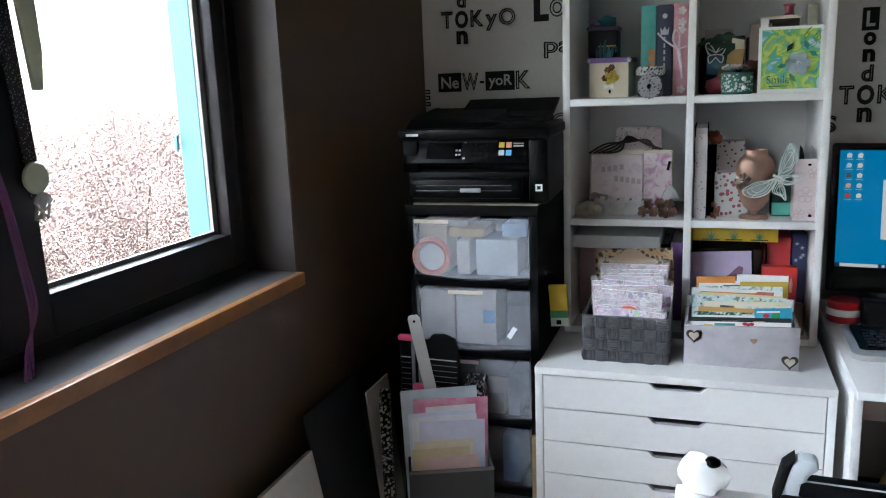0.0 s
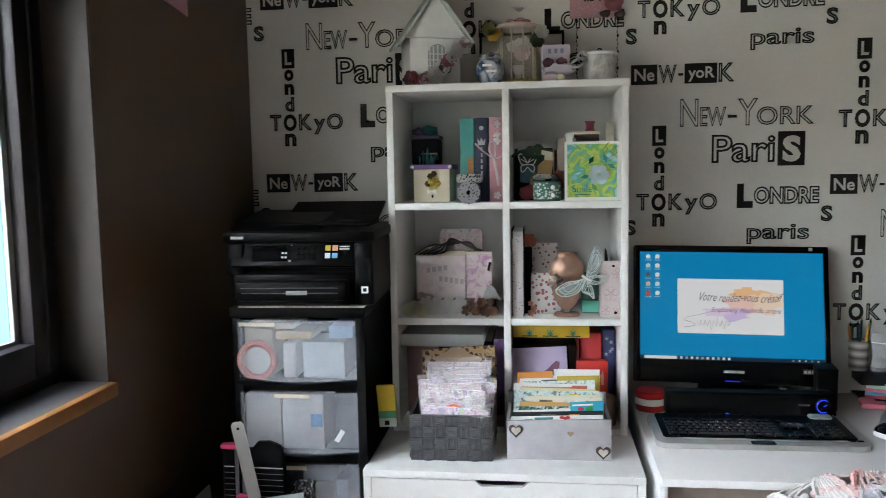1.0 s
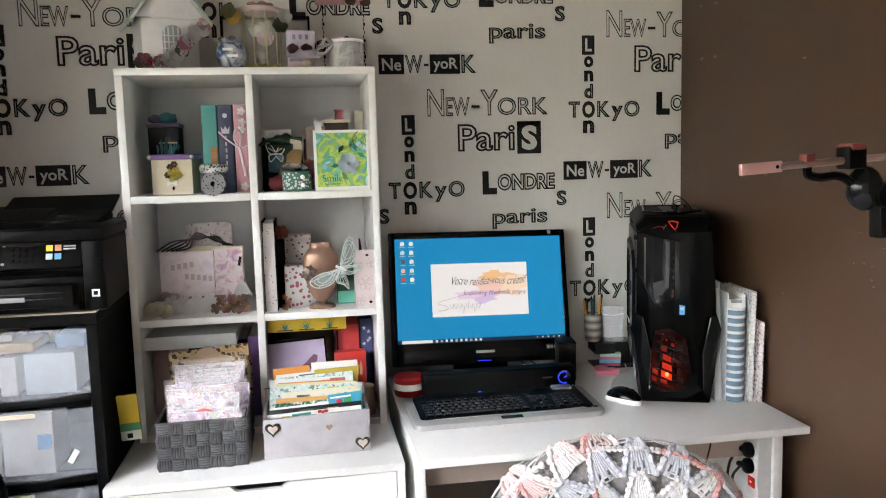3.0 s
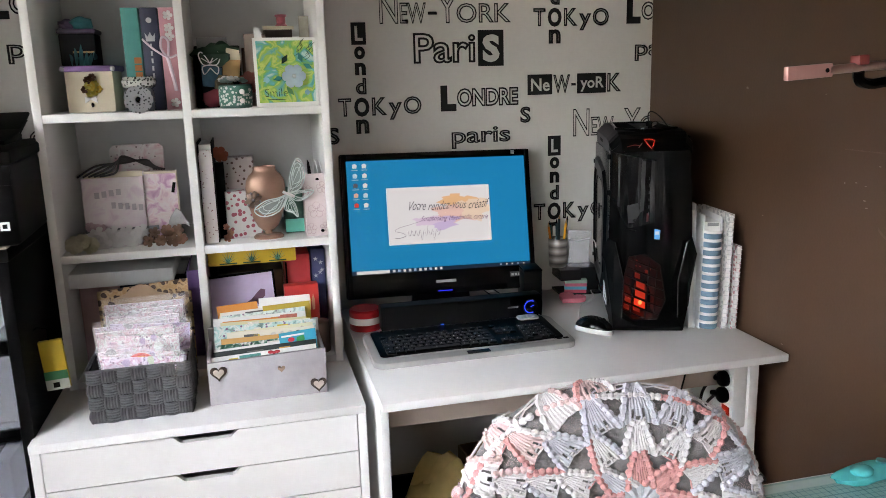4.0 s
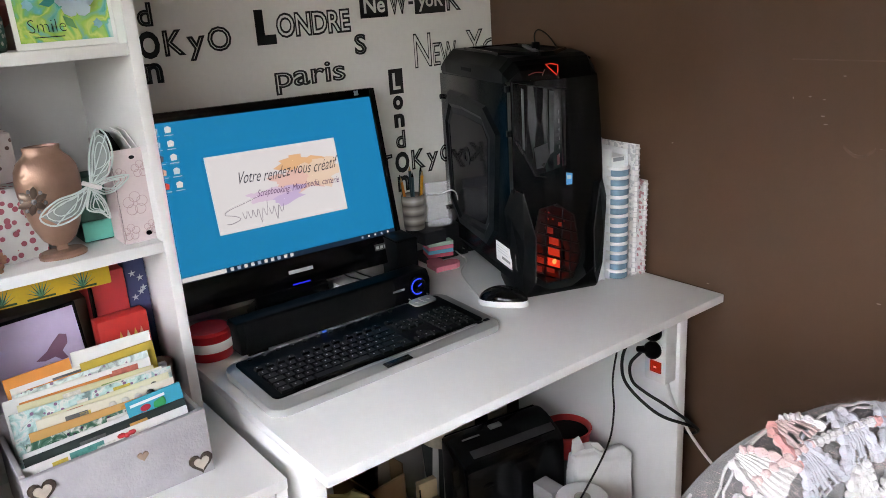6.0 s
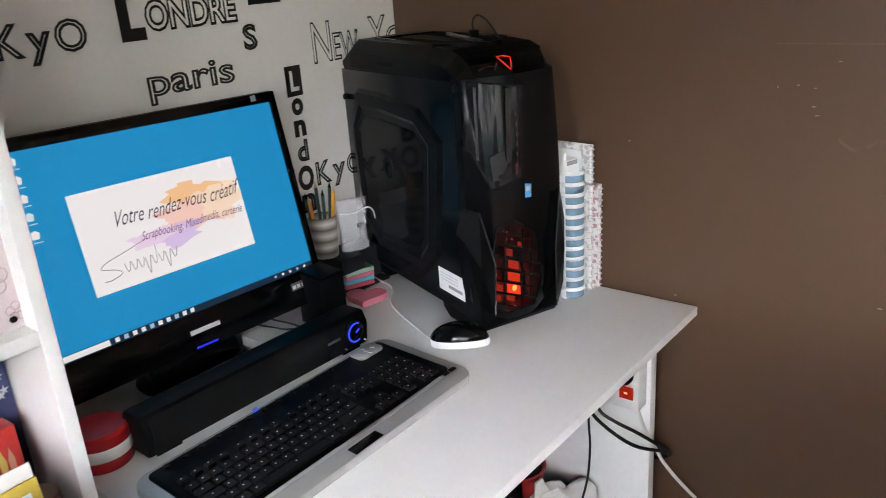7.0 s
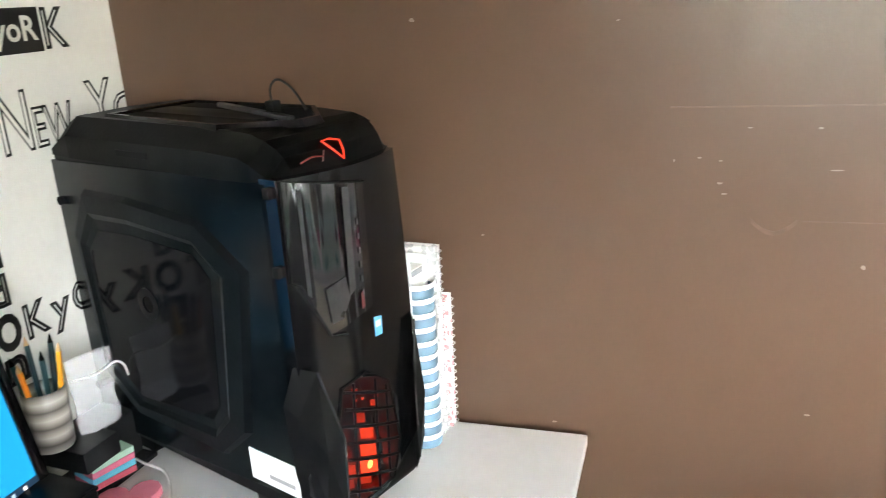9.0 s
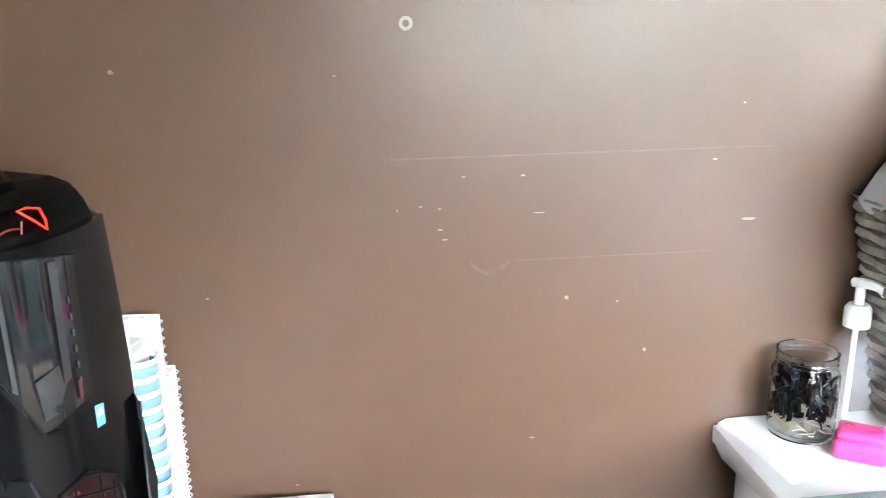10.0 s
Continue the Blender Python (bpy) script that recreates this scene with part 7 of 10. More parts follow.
    for cx, cz, r in ((-0.002, 0.062, 0.020), (0.014, 0.115, 0.014), (-0.016, 0.018, 0.014), (-0.018, 0.110, 0.011), (0.016, 0.02, 0.012)):
        bm = bmesh.new()
        for i in range(5):
            a = 2 * math.pi * i / 5 + 0.3
            px, pz = cx + 0.55 * r * math.cos(a), cz + 0.55 * r * math.sin(a)
            loop = [(min(max(px + 0.42 * r * math.cos(q * math.pi / 5), -0.0255), 0.0235), -0.0006, max(0.002, pz + 0.42 * r * math.sin(q * math.pi / 5))) for q in range(10)]
            tube(loop, 0.0005, 4, bm, True)
        part("flower_outline", bm, line, f)
    part("charm", blob((0.004, -0.002, 0.135), (0.005, 0.002, 0.003), 6), BLACK_MATT, f)
    part("charm", blob((0.010, -0.002, 0.012), (0.005, 0.002, 0.004), 6), BLACK_MATT, f)


middle_right_cell()


def bottom_left_cell():
    book(-0.345, -0.300, 1.97, S0, 0.195, 0.18, mat("rose_cloth", (0.42, 0.27, 0.27), 0.7), "dusty rose cloth-bound album", "album", name="album")
    book(-0.298, -0.257, 1.97, S0, 0.195, 0.18, mat("pale_rose_cloth", (0.52, 0.34, 0.34), 0.7), "pale rose cloth-bound album", "album", name="album")
    for i, (a, c) in enumerate(((-0.255, -0.208), (-0.206, -0.152), (-0.150, -0.104))):
        book(a, c, 1.97, S0, 0.205, 0.18, mat("midnight_cloth", (0.016, 0.017, 0.028), 0.6, vary=0.2), "midnight blue cloth-bound album", "album", name="album", group="dark albums")
    st = thing("star_sticker", "silver star stickers on the dark album", "sticker", pose(-0.118, 1.9685, S0))
    for i in range(4):
        z = 0.135 + 0.018 * i
        out = []
        for q in range(10):
            r = 0.0075 if q % 2 == 0 else 0.003
            out.append((r * math.sin(math.pi * q / 5), z + r * math.cos(math.pi * q / 5)))
        part("star", prism(out, 0.001, "y", -0.001), mat("silver_foil", (0.42, 0.41, 0.38), 0.4), st, smooth=False)
    book(-0.100, -0.070, 1.955, S0, 0.215, 0.2, PURPLE, "purple speckled album standing upright", "album", name="album")
    solo("long_white_box", box(-0.350, 1.895, 0, -0.125, 2.15, 0.034, 0.002, m=pose(0, 0, S0 + 0.206)), mat("grey_white_box", (0.55, 0.56, 0.55), 0.6), "long flat grey-white box lying on the albums", "box")
    solo("leopard_folder", box(-0.095, 0, 0, 0.100, 0.006, 0.178, 0.002, m=pose(-0.190, 1.895, S0, -6, 0, 0)), spots("leopard_print", (0.40, 0.26, 0.11), (0.035, 0.02, 0.012), 95, 0.36), "leopard print folder standing in the shelf", "folder")


bottom_left_cell()


def build_basket():
    # woven strap basket with craft packets
    b = thing("woven_basket", "dark grey woven strap basket on the drawer unit", "basket", pose(-0.186, 1.645, CHEST["z1"], 0, 0, 1))
    W2, D, H = 0.099, 0.20, 0.112
    strap = mat("grey_woven_strap", (0.105, 0.105, 0.110), 0.55, vary=0.18, big=60, fine=500, bump=0.3, grain=900)
    strap2 = mat("dark_grey_strap", (0.078, 0.078, 0.082), 0.5, vary=0.2, big=60, bump=0.3, grain=900)
    part("lining", box(-W2 + 0.004, 0.006, 0.002, W2 - 0.004, D - 0.006, 0.012), BLACK_MATT, b, smooth=False)
    for x0, y0, x1, y1 in ((-W2 + 0.003, 0.003, W2 - 0.003, 0.006), (-W2 + 0.003, D - 0.006, W2 - 0.003, D - 0.003), (-W2 + 0.003, 0.006, -W2 + 0.006, D - 0.006), (W2 - 0.006, 0.006, W2 - 0.003, D - 0.006)):
        part("lining", box(x0, y0, 0.002, x1, y1, H - 0.004), BLACK_MATT, b, smooth=False)
    cols, rows_ = 7, 4
    cw, ch = 2 * W2 / cols, H / rows_

    def tile(flip):
        bm = bmesh.new()
        g = []
        for i in range(17 if flip else 7):
            row = []
            for j in range(7 if flip else 17):
                u, v = (i / 16 - 0.5, j / 6 - 0.5) if flip else (i / 6 - 0.5, j / 16 - 0.5)
                a, c = (u, v) if not flip else (v, u)
                hgt = 0.0062 * (1 - (2 * a) ** 2) + 0.0014 * math.cos(c * 31.4) - 0.001
                row.append(bm.verts.new((u * cw * 1.02, -hgt, v * ch * 1.02)))
            g.append(row)
        for i in range(len(g) - 1):
            for j in range(len(g[0]) - 1):
                bm.faces.new((g[i][j], g[i + 1][j], g[i + 1][j + 1], g[i][j + 1]))
        return mesh_of(bm, "strap", True)

    ma, mb = tile(False), tile(True)
    ma.materials.append(strap)
    mb.materials.append(strap2)
    for i in range(cols):
        for j in range(rows_):
            me = ma if (i + j) % 2 else mb
            part("strap", me, None, b, m=pose(-W2 + cw * (i + 0.5), 0.002, ch * (j + 0.5)))
    sd = int(round(D / cw))
    for s in (-1, 1):
        for i in range(sd):
            for j in range(rows_):
                me = ma if (i + j) % 2 else mb
                part("strap", me, None, b, m=pose(s * (W2 - 0.002), D / sd * (i + 0.5), ch * (j + 0.5), 0, 0, 90 * s))
    part("rim", tube([(-W2, 0.001, H), (W2, 0.001, H), (W2, D, H), (-W2, D, H)], 0.003, 6, closed=True), strap2, b)
    # cellophane packets of paper pieces, each its own thing
    cello = clear_sheet("cellophane", (0.75, 0.75, 0.76), 0.22, 0.12)
    papers = [("lilac_paper", (0.60, 0.52, 0.62)), ("floral_paper", (0.70, 0.62, 0.62)), ("rose_paper", (0.66, 0.50, 0.54)), ("white_floral_paper", (0.70, 0.68, 0.66)), ("blush_paper", (0.70, 0.60, 0.60)), ("mauve_paper", (0.50, 0.40, 0.54))]
    rnd = random.Random(14)
    z0 = CHEST["z1"] + 0.014
    for i in range(11):
        nm, c = papers[i % 6]
        h = 0.158 + 0.0036 * i - 0.022 * (i < 3) + rnd.uniform(-0.008, 0.008)
        w = rnd.uniform(0.060, 0.085)
        x = -0.186 + rnd.uniform(-0.012, 0.012)
        y = 1.662 + 0.0145 * i
        p = thing("craft_packet", "clear packet of patterned craft paper in the basket", "packet", pose(x, y, z0, 7 - i * 0.7, rnd.uniform(-5, 5), rnd.uniform(-4, 4)), group="craft packets")
        ground = blotches(nm, [[c[0] * 0.45, c[1] * 0.35, c[2] * 0.45], c, [min(0.74, v * 1.15) for v in c], [c[0] * 0.85, c[1] * 0.5, c[2] * 0.6], [0.70, 0.68, 0.66], [c[0] * 0.4, c[1] * 0.42, c[2] * 0.38]], 46 + 12 * (i % 4), fleck=[c[0] * 0.35, c[1] * 0.25, c[2] * 0.35], fleck_scale=110 + 20 * (i % 3), fleck_size=0.24)
        part("paper_stack", box(-w, 0.0, 0.0, w, 0.004, h - 0.012), ground, p, smooth=False)
        wr = bmesh.new()
        g = []
        for a in range(7):
            row = []
            for e in range(6):
                row.append(wr.verts.new(((a / 6 - 0.5) * 2.1 * w, -0.0025 - 0.002 * noise.noise(Vector((a * 0.9, e * 0.9, i))), e / 5 * (h + 0.003))))
            g.append(row)
        for a in range(6):
            for e in range(5):
                wr.faces.new((g[a][e], g[a + 1][e], g[a + 1][e + 1], g[a][e + 1]))
        part("wrapper", wr, cello, p, "creased clear wrapper")
        if i in (0, 1, 2, 3, 4, 6):
            for q in range(7):
                cx, hz, rq = rnd.uniform(-0.85, 0.85) * w, h * rnd.uniform(0.60, 0.90), rnd.uniform(0.005, 0.012)
                part("die_cut", prism([(cx + rq * rnd.uniform(0.6, 1.2) * math.cos(k * 1.05), hz + rq * math.sin(k * 1.05)) for k in range(6)], 0.001, "y", -0.0012), mat("die_cut_paper", [(0.40, 0.30, 0.45), (0.62, 0.60, 0.52), (0.55, 0.35, 0.40), (0.45, 0.50, 0.35), (0.30, 0.20, 0.36), (0.70, 0.69, 0.66), (0.16, 0.12, 0.14)][q], 0.7), p, smooth=False)
    leo = blotches("leopard_paper", [(0.42, 0.27, 0.13), (0.36, 0.21, 0.09), (0.46, 0.32, 0.17), (0.10, 0.05, 0.025)], 60, fleck=(0.05, 0.025, 0.015), fleck_scale=75, fleck_size=0.42)
    solo("leopard_folder", prism([(-0.094, 0.0), (0.094, 0.0), (0.096, 0.228), (0.030, 0.224), (-0.096, 0.214)], 0.004, "y", 0.0, 0.0005, m=pose(-0.186, 1.832, z0, -2, 0, 1)), leo, "leopard patterned brown folder in the basket", "folder", smooth=False)
    k = thing("kraft_crown", "kraft paper crown tag standing in the basket", "tag", pose(-0.190, 1.824, z0, -3, 0, 0))
    part("card", prism([(-0.055, 0.18), (0.055, 0.18), (0.060, 0.198), (0.034, 0.205), (0.018, 0.220), (0.0, 0.226), (-0.018, 0.220), (-0.034, 0.205), (-0.060, 0.196)], 0.002, "y", -0.002), mat("kraft_brown", (0.40, 0.27, 0.17), 0.7), k, smooth=False)
    part("support", box(-0.03, 0.0, 0.0, 0.03, 0.002, 0.185), mat("kraft_brown", (0.40, 0.27, 0.17), 0.7), k, smooth=False)
    w = thing("rainbow_sticker", "bright rainbow felt sticker in the basket", "sticker", pose(-0.180, 1.654, z0 + 0.095))
    for i, c in enumerate([(0.60, 0.03, 0.02), (0.65, 0.25, 0.02), (0.65, 0.52, 0.04), (0.25, 0.50, 0.06)]):
        r0, r1 = 0.030 - 0.006 * i, 0.0245 - 0.006 * i
        arc = [(r0 * math.cos(math.pi * q / 10), r0 * math.sin(math.pi * q / 10)) for q in range(11)] + [(max(r1, 0.001) * math.cos(math.pi * q / 10), max(r1, 0.001) * math.sin(math.pi * q / 10)) for q in range(10, -1, -1)]
        part("band", prism(arc, 0.003, "y", -0.003), mat("felt_band", c, 0.8), w, smooth=False)
    part("backing", box(-0.02, 0.0, -0.095, 0.02, 0.0015, 0.004), SHEET, w, smooth=False)


build_basket()


def bottom_right_cell():
    # a yellow cactus box, a lilac record of prints, red boxes and a navy star album
    y = thing("yellow_box", "flat yellow box printed with green agave plants", "box", pose(0.062, 1.90, S0 + 0.232))
    part("box_body", box(-0.108, 0.0, 0.0, 0.095, 0.24, 0.040, 0.002), mat("mustard_card", (0.55, 0.36, 0.02), 0.6), y)
    for x in (-0.062, -0.008, 0.052):
        for i in range(9):
            a = radians(20 + 17.5 * i)
            part("agave_leaf", prism([(x - 0.0018, 0.006), (x + 0.0018, 0.006), (x + 0.021 * math.cos(a), 0.007 + 0.026 * math.sin(a))], 0.0008, "y", -0.0009), mat("agave_green", (0.10, 0.28, 0.20) if i % 2 else (0.02, 0.10, 0.09), 0.6), y, smooth=False)
        part("agave_ground", box(x - 0.020, -0.0009, 0.003, x + 0.020, 0.0, 0.006), DARK_LEAF, y, smooth=False)
    for a, c, h, m_, lb in ((-0.046, -0.030, 0.225, BLACK_MATT, "black card file standing upright"), (0.132, 0.136, 0.215, BLACK_MATT, "thin black board standing upright")):
        solo("card_file", box(a, 1.95, S0, c, 2.12, S0 + h, 0.001), m_, lb, "file")
    solo("brown_file", box(-0.028, 1.96, S0, 0.126, 2.14, S0 + 0.200, 0.002), mat("dark_brown_board", (0.06, 0.045, 0.035), 0.7), "dark brown storage board box", "box")
    p = thing("lilac_print", "framed lilac print with a small bird", "picture", pose(0.030, 1.912, S0, -5, -3, 0))
    part("rim", box(-0.083, 0.0, 0.0, 0.083, 0.006, 0.205, 0.001), BLACK_MATT, p)
    part("print", box(-0.079, -0.0012, 0.004, 0.078, 0.0, 0.200), mat("lilac_wash", (0.46, 0.38, 0.54), 0.65, vary=0.08, big=15), p, "soft lilac paper", False)
    bird = [(0.000, 0.108), (0.018, 0.118), (0.030, 0.130), (0.042, 0.140), (0.052, 0.136), (0.050, 0.122), (0.040, 0.112), (0.046, 0.098), (0.036, 0.098), (0.028, 0.106), (0.012, 0.104)]
    part("bird", prism([(x + 0.006, z + 0.022) for x, z in bird], 0.0008, "y", -0.002), mat("mauve_bird", (0.17, 0.08, 0.13), 0.6), p, smooth=False)
    part("blossom", prism([(0.020 + 0.013 * math.cos(q), 0.110 + 0.011 * math.sin(q * 1.0)) for q in [2 * math.pi * i / 9 for i in range(9)]], 0.0007, "y", -0.0024), SHEET, p, smooth=False)
    red = mat("scarlet_card", (0.52, 0.03, 0.025), 0.5, vary=0.05)
    solo("red_box", box(0.0, 0, 0, 0.062, 0.12, 0.232, 0.002, m=pose(0.131, 1.965, S0 + 0.0)), mat("crimson_card", (0.45, 0.03, 0.035), 0.55), "tall red cardboard box", "box")
    s = thing("small_red_box", "small red box printed with pale feathers", "box", pose(0.165, 1.92, S0, 0, 0, 3))
    part("box_body", box(-0.040, 0.0, 0.0, 0.042, 0.03, 0.165, 0.002), red, s)
    for i, (x, c) in enumerate(((-0.006, (0.60, 0.40, 0.08)), (0.006, (0.60, 0.50, 0.40)), (0.018, (0.58, 0.46, 0.10)), (0.028, (0.60, 0.30, 0.20)))):
        part("feather", prism([(x - 0.003, 0.100), (x + 0.003, 0.100), (x + 0.004, 0.124), (x, 0.140), (x - 0.004, 0.124)], 0.0008, "y", -0.0009), mat("feather_print", c, 0.6), s, smooth=False)
    n = thing("navy_star_album", "navy album with silver stars", "album", pose(0.214, 1.975, S0))
    part("cover", box(-0.018, 0.0, 0.0, 0.018, 0.16, 0.240, 0.002), mat("navy_card", (0.03, 0.035, 0.11), 0.6), n)
    for x, z in ((-0.006, 0.215), (0.006, 0.205), (0.004, 0.180), (-0.007, 0.172), (0.009, 0.186)):
        part("star", prism([((0.0065 if q % 2 == 0 else 0.0022) * math.sin(math.pi * q / 5) + x, (0.0065 if q % 2 == 0 else 0.0022) * math.cos(math.pi * q / 5) + z) for q in range(10)], 0.0008, "y", -0.0009), mat("silver_star", (0.5, 0.5, 0.5), 0.4), n, smooth=False)
    solo("ribbon_spool", lathe([(0, 0), (0.022, 0), (0.022, 0.075), (0.018, 0.078), (0, 0.078)], 20, m=pose(0.205, 1.90, S0)), mat("brown_spool_card", (0.16, 0.10, 0.07), 0.6), "brown cardboard ribbon spool", "spool")


bottom_right_cell()


def build_wood_box():
    b = thing("letter_box", "whitewashed wooden box with heart ornaments full of cards", "box", pose(0.0705, 1.670, CHEST["z1"], 0, 0, 0.5))
    wash = mat("whitewashed_wood", (0.44, 0.42, 0.43), 0.7, vary=0.1, big=6, fine=30, second=(0.36, 0.34, 0.36), mix_scale=22, bump=0.1)
    W2, D, H, t = 0.124, 0.15, 0.098, 0.008
    part("front_board", prism([(-W2, 0.0), (W2, 0.0), (W2, H + 0.004), (-W2, H - 0.004)], t, "y", 0.0, 0.001), wash, b)
    part("back_board", box(-W2, D - t, 0.0, W2, D, H + 0.03, 0.001), wash, b)
    for x in (-W2, W2 - t):
        part("end_board", box(x, t, 0.0, x + t, D - t, H, 0.001), wash, b)
    part("base_board", box(-W2 + t, t, 0.002, W2 - t, D - t, 0.01), wash, b, smooth=False)

    def heart(s, x, z):
        return [(x + s * 16 * math.sin(a) ** 3, z + s * (13 * math.cos(a) - 5 * math.cos(2 * a) - 2 * math.cos(3 * a) - math.cos(4 * a))) for a in [2 * math.pi * i / 22 for i in range(22)]]

    for x, z in ((-0.102, 0.072), (0.105, 0.022)):
        part("heart_rim", prism(heart(0.00112, x, z), 0.004, "y", -0.004, 0.0008), mat("burnt_bark", (0.055, 0.036, 0.025), 0.8, vary=0.4, big=120), b, "dark bark heart")
        part("heart_face", prism(heart(0.00072, x, z), 0.0016, "y", -0.0056), mat("pale_wood_slice", (0.50, 0.42, 0.35), 0.7, vary=0.15, big=60), b, smooth=False)
    part("small_heart", prism(heart(0.0005, 0.028, 0.066), 0.0025, "y", -0.0025, 0.0005), mat("tan_wood", (0.32, 0.22, 0.15), 0.7), b, "small tan wooden heart")
    rnd = random.Random(8)
    cols = [(0.74, 0.73, 0.71), (0.02, 0.03, 0.03), (0.72, 0.71, 0.70), (0.02, 0.10, 0.06), (0.60, 0.33, 0.10), (0.70, 0.66, 0.55), (0.68, 0.65, 0.45), (0.30, 0.45, 0.44), (0.70, 0.68, 0.60), (0.62, 0.58, 0.35), (0.70, 0.70, 0.69), (0.45, 0.54, 0.52), (0.72, 0.70, 0.66), (0.74, 0.74, 0.75)]
    z0 = CHEST["z1"] + 0.011
    for i, c in enumerate(cols):
        y = 1.686 + 0.0094 * i
        h = 0.094 + 0.0050 * i + rnd.uniform(-0.005, 0.006)
        w = rnd.uniform(0.085, 0.112)
        x = 0.0705 + rnd.uniform(-1, 1) * (0.113 - w)
        e = thing("greeting_card", "greeting card filed upright in the wooden box", "card", pose(x, y, z0, -5 + rnd.uniform(-1.5, 1.5), rnd.uniform(-2.5, 1.0), 0), group="filed greeting cards")
        if i in (3, 7, 11):
            stock = blotches("printed_card", [[v * 0.5 for v in c], c, [min(0.76, v * 1.3 + 0.05) for v in c], [0.70, 0.69, 0.66], c], 40 + 9 * (i % 4), fleck=[c[2] * 0.5, c[0] * 0.4, c[1] * 0.5], fleck_scale=100, fleck_size=0.25)
        else:
            stock = mat("card_stock", c, 0.65, vary=0.05)
        part("card_front", box(-w, 0.0, 0.0, w, 0.0013, h), stock, e, smooth=False)
        for q in range(2 if i % 3 else 3):
            px, pw = rnd.uniform(-0.8, 0.5) * w, rnd.uniform(0.012, 0.045)
            tint = rnd.choice(((0.55, 0.42, 0.06), (0.06, 0.24, 0.22), (0.50, 0.14, 0.10), (0.10, 0.10, 0.10), (0.62, 0.60, 0.55), (0.18, 0.30, 0.10), (0.55, 0.28, 0.06)))
            part("printed_patch", box(px, -0.0007, h - rnd.uniform(0.018, 0.030), min(w - 0.002, px + pw), 0.0, h - rnd.uniform(0.003, 0.010)), mat("card_print", tint, 0.6, vary=0.2, big=120, fine=300), e, smooth=False)
        part("card_back", box(-w, 0.0034, 0.0, w, 0.0045, h - 0.003), SHEET, e, smooth=False)
        if i in (5, 6, 8):
            for q in range(4):
                part("button", blob((-w + 0.10 + 0.018 * q, -0.001, h - 0.012), (0.006, 0.002, 0.006), 8), mat("shell_button", (0.62, 0.60, 0.56) if q < 3 else (0.1, 0.1, 0.08), 0.4), e)
        if i in (10, 12):
            part("stripe", box(-w + 0.02, -0.0008, h - 0.016, w * 0.4, 0.0, h - 0.008), mat("orange_strip", (0.62, 0.22, 0.04), 0.6), e, smooth=False)
    g = thing("gift_card", "turquoise shop card filed in the wooden box", "card", pose(0.142, 1.704, z0, -5, -4, 0))
    part("card_front", box(-0.035, 0.0, 0.0, 0.045, 0.002, 0.122), mat("turquoise_card", (0.03, 0.36, 0.52), 0.5), g, smooth=False)
    part("red_mark", blob((-0.010, -0.001, 0.105), (0.008, 0.001, 0.005), 10), mat("red_print", (0.55, 0.03, 0.06), 0.5), g)
    part("green_mark", blob((0.012, -0.001, 0.104), (0.010, 0.001, 0.007), 10, wob=0.5), mat("green_print", (0.02, 0.30, 0.08), 0.5), g)
    part("pale_mark", box(-0.03, -0.0008, 0.112, 0.02, 0.0, 0.116), SHEET, g, smooth=False)
    r = thing("red_bow", "tiny red bow on a filed card", "bow", pose(0.0855, 1.678, z0 + 0.090))
    part("knot", blob((0, 0, 0), (0.004, 0.003, 0.004), 8), mat("red_satin", (0.45, 0.02, 0.03), 0.4), r)
    for s in (-1, 1):
        part("loop", blob((s * 0.007, 0, 0.002), (0.006, 0.002, 0.004), 8), mat("red_satin", (0.45, 0.02, 0.03), 0.4), r)
    solo("slim_card", box(-0.002, 0, -0.09, 0.002, 0.001, 0.0, m=pose(0.0855, 1.6815, z0 + 0.090)), BLACK_MATT, "thin black card edge in the wooden box", "card", smooth=False)
    solo("white_envelope", box(-0.058, 0, 0, 0.058, 0.002, 0.174, m=pose(0.120, 1.810, z0, -4, 0, 0)), SHEET, "white envelope standing in the wooden box", "envelope", smooth=False)
    solo("mustard_envelope", box(-0.052, 0, 0, 0.055, 0.003, 0.160, m=pose(0.127, 1.798, z0, -4, -2, 0)), mat("mustard_paper", (0.48, 0.35, 0.05), 0.6), "mustard yellow envelope in the wooden box", "envelope", smooth=False)
    solo("orange_strip_card", box(-0.045, 0, 0, 0.045, 0.002, 0.168, m=pose(0.022, 1.804, z0, -4, -3, 0)), mat("orange_card", (0.62, 0.24, 0.05), 0.6), "orange card standing in the wooden box", "card", smooth=False)


build_wood_box()


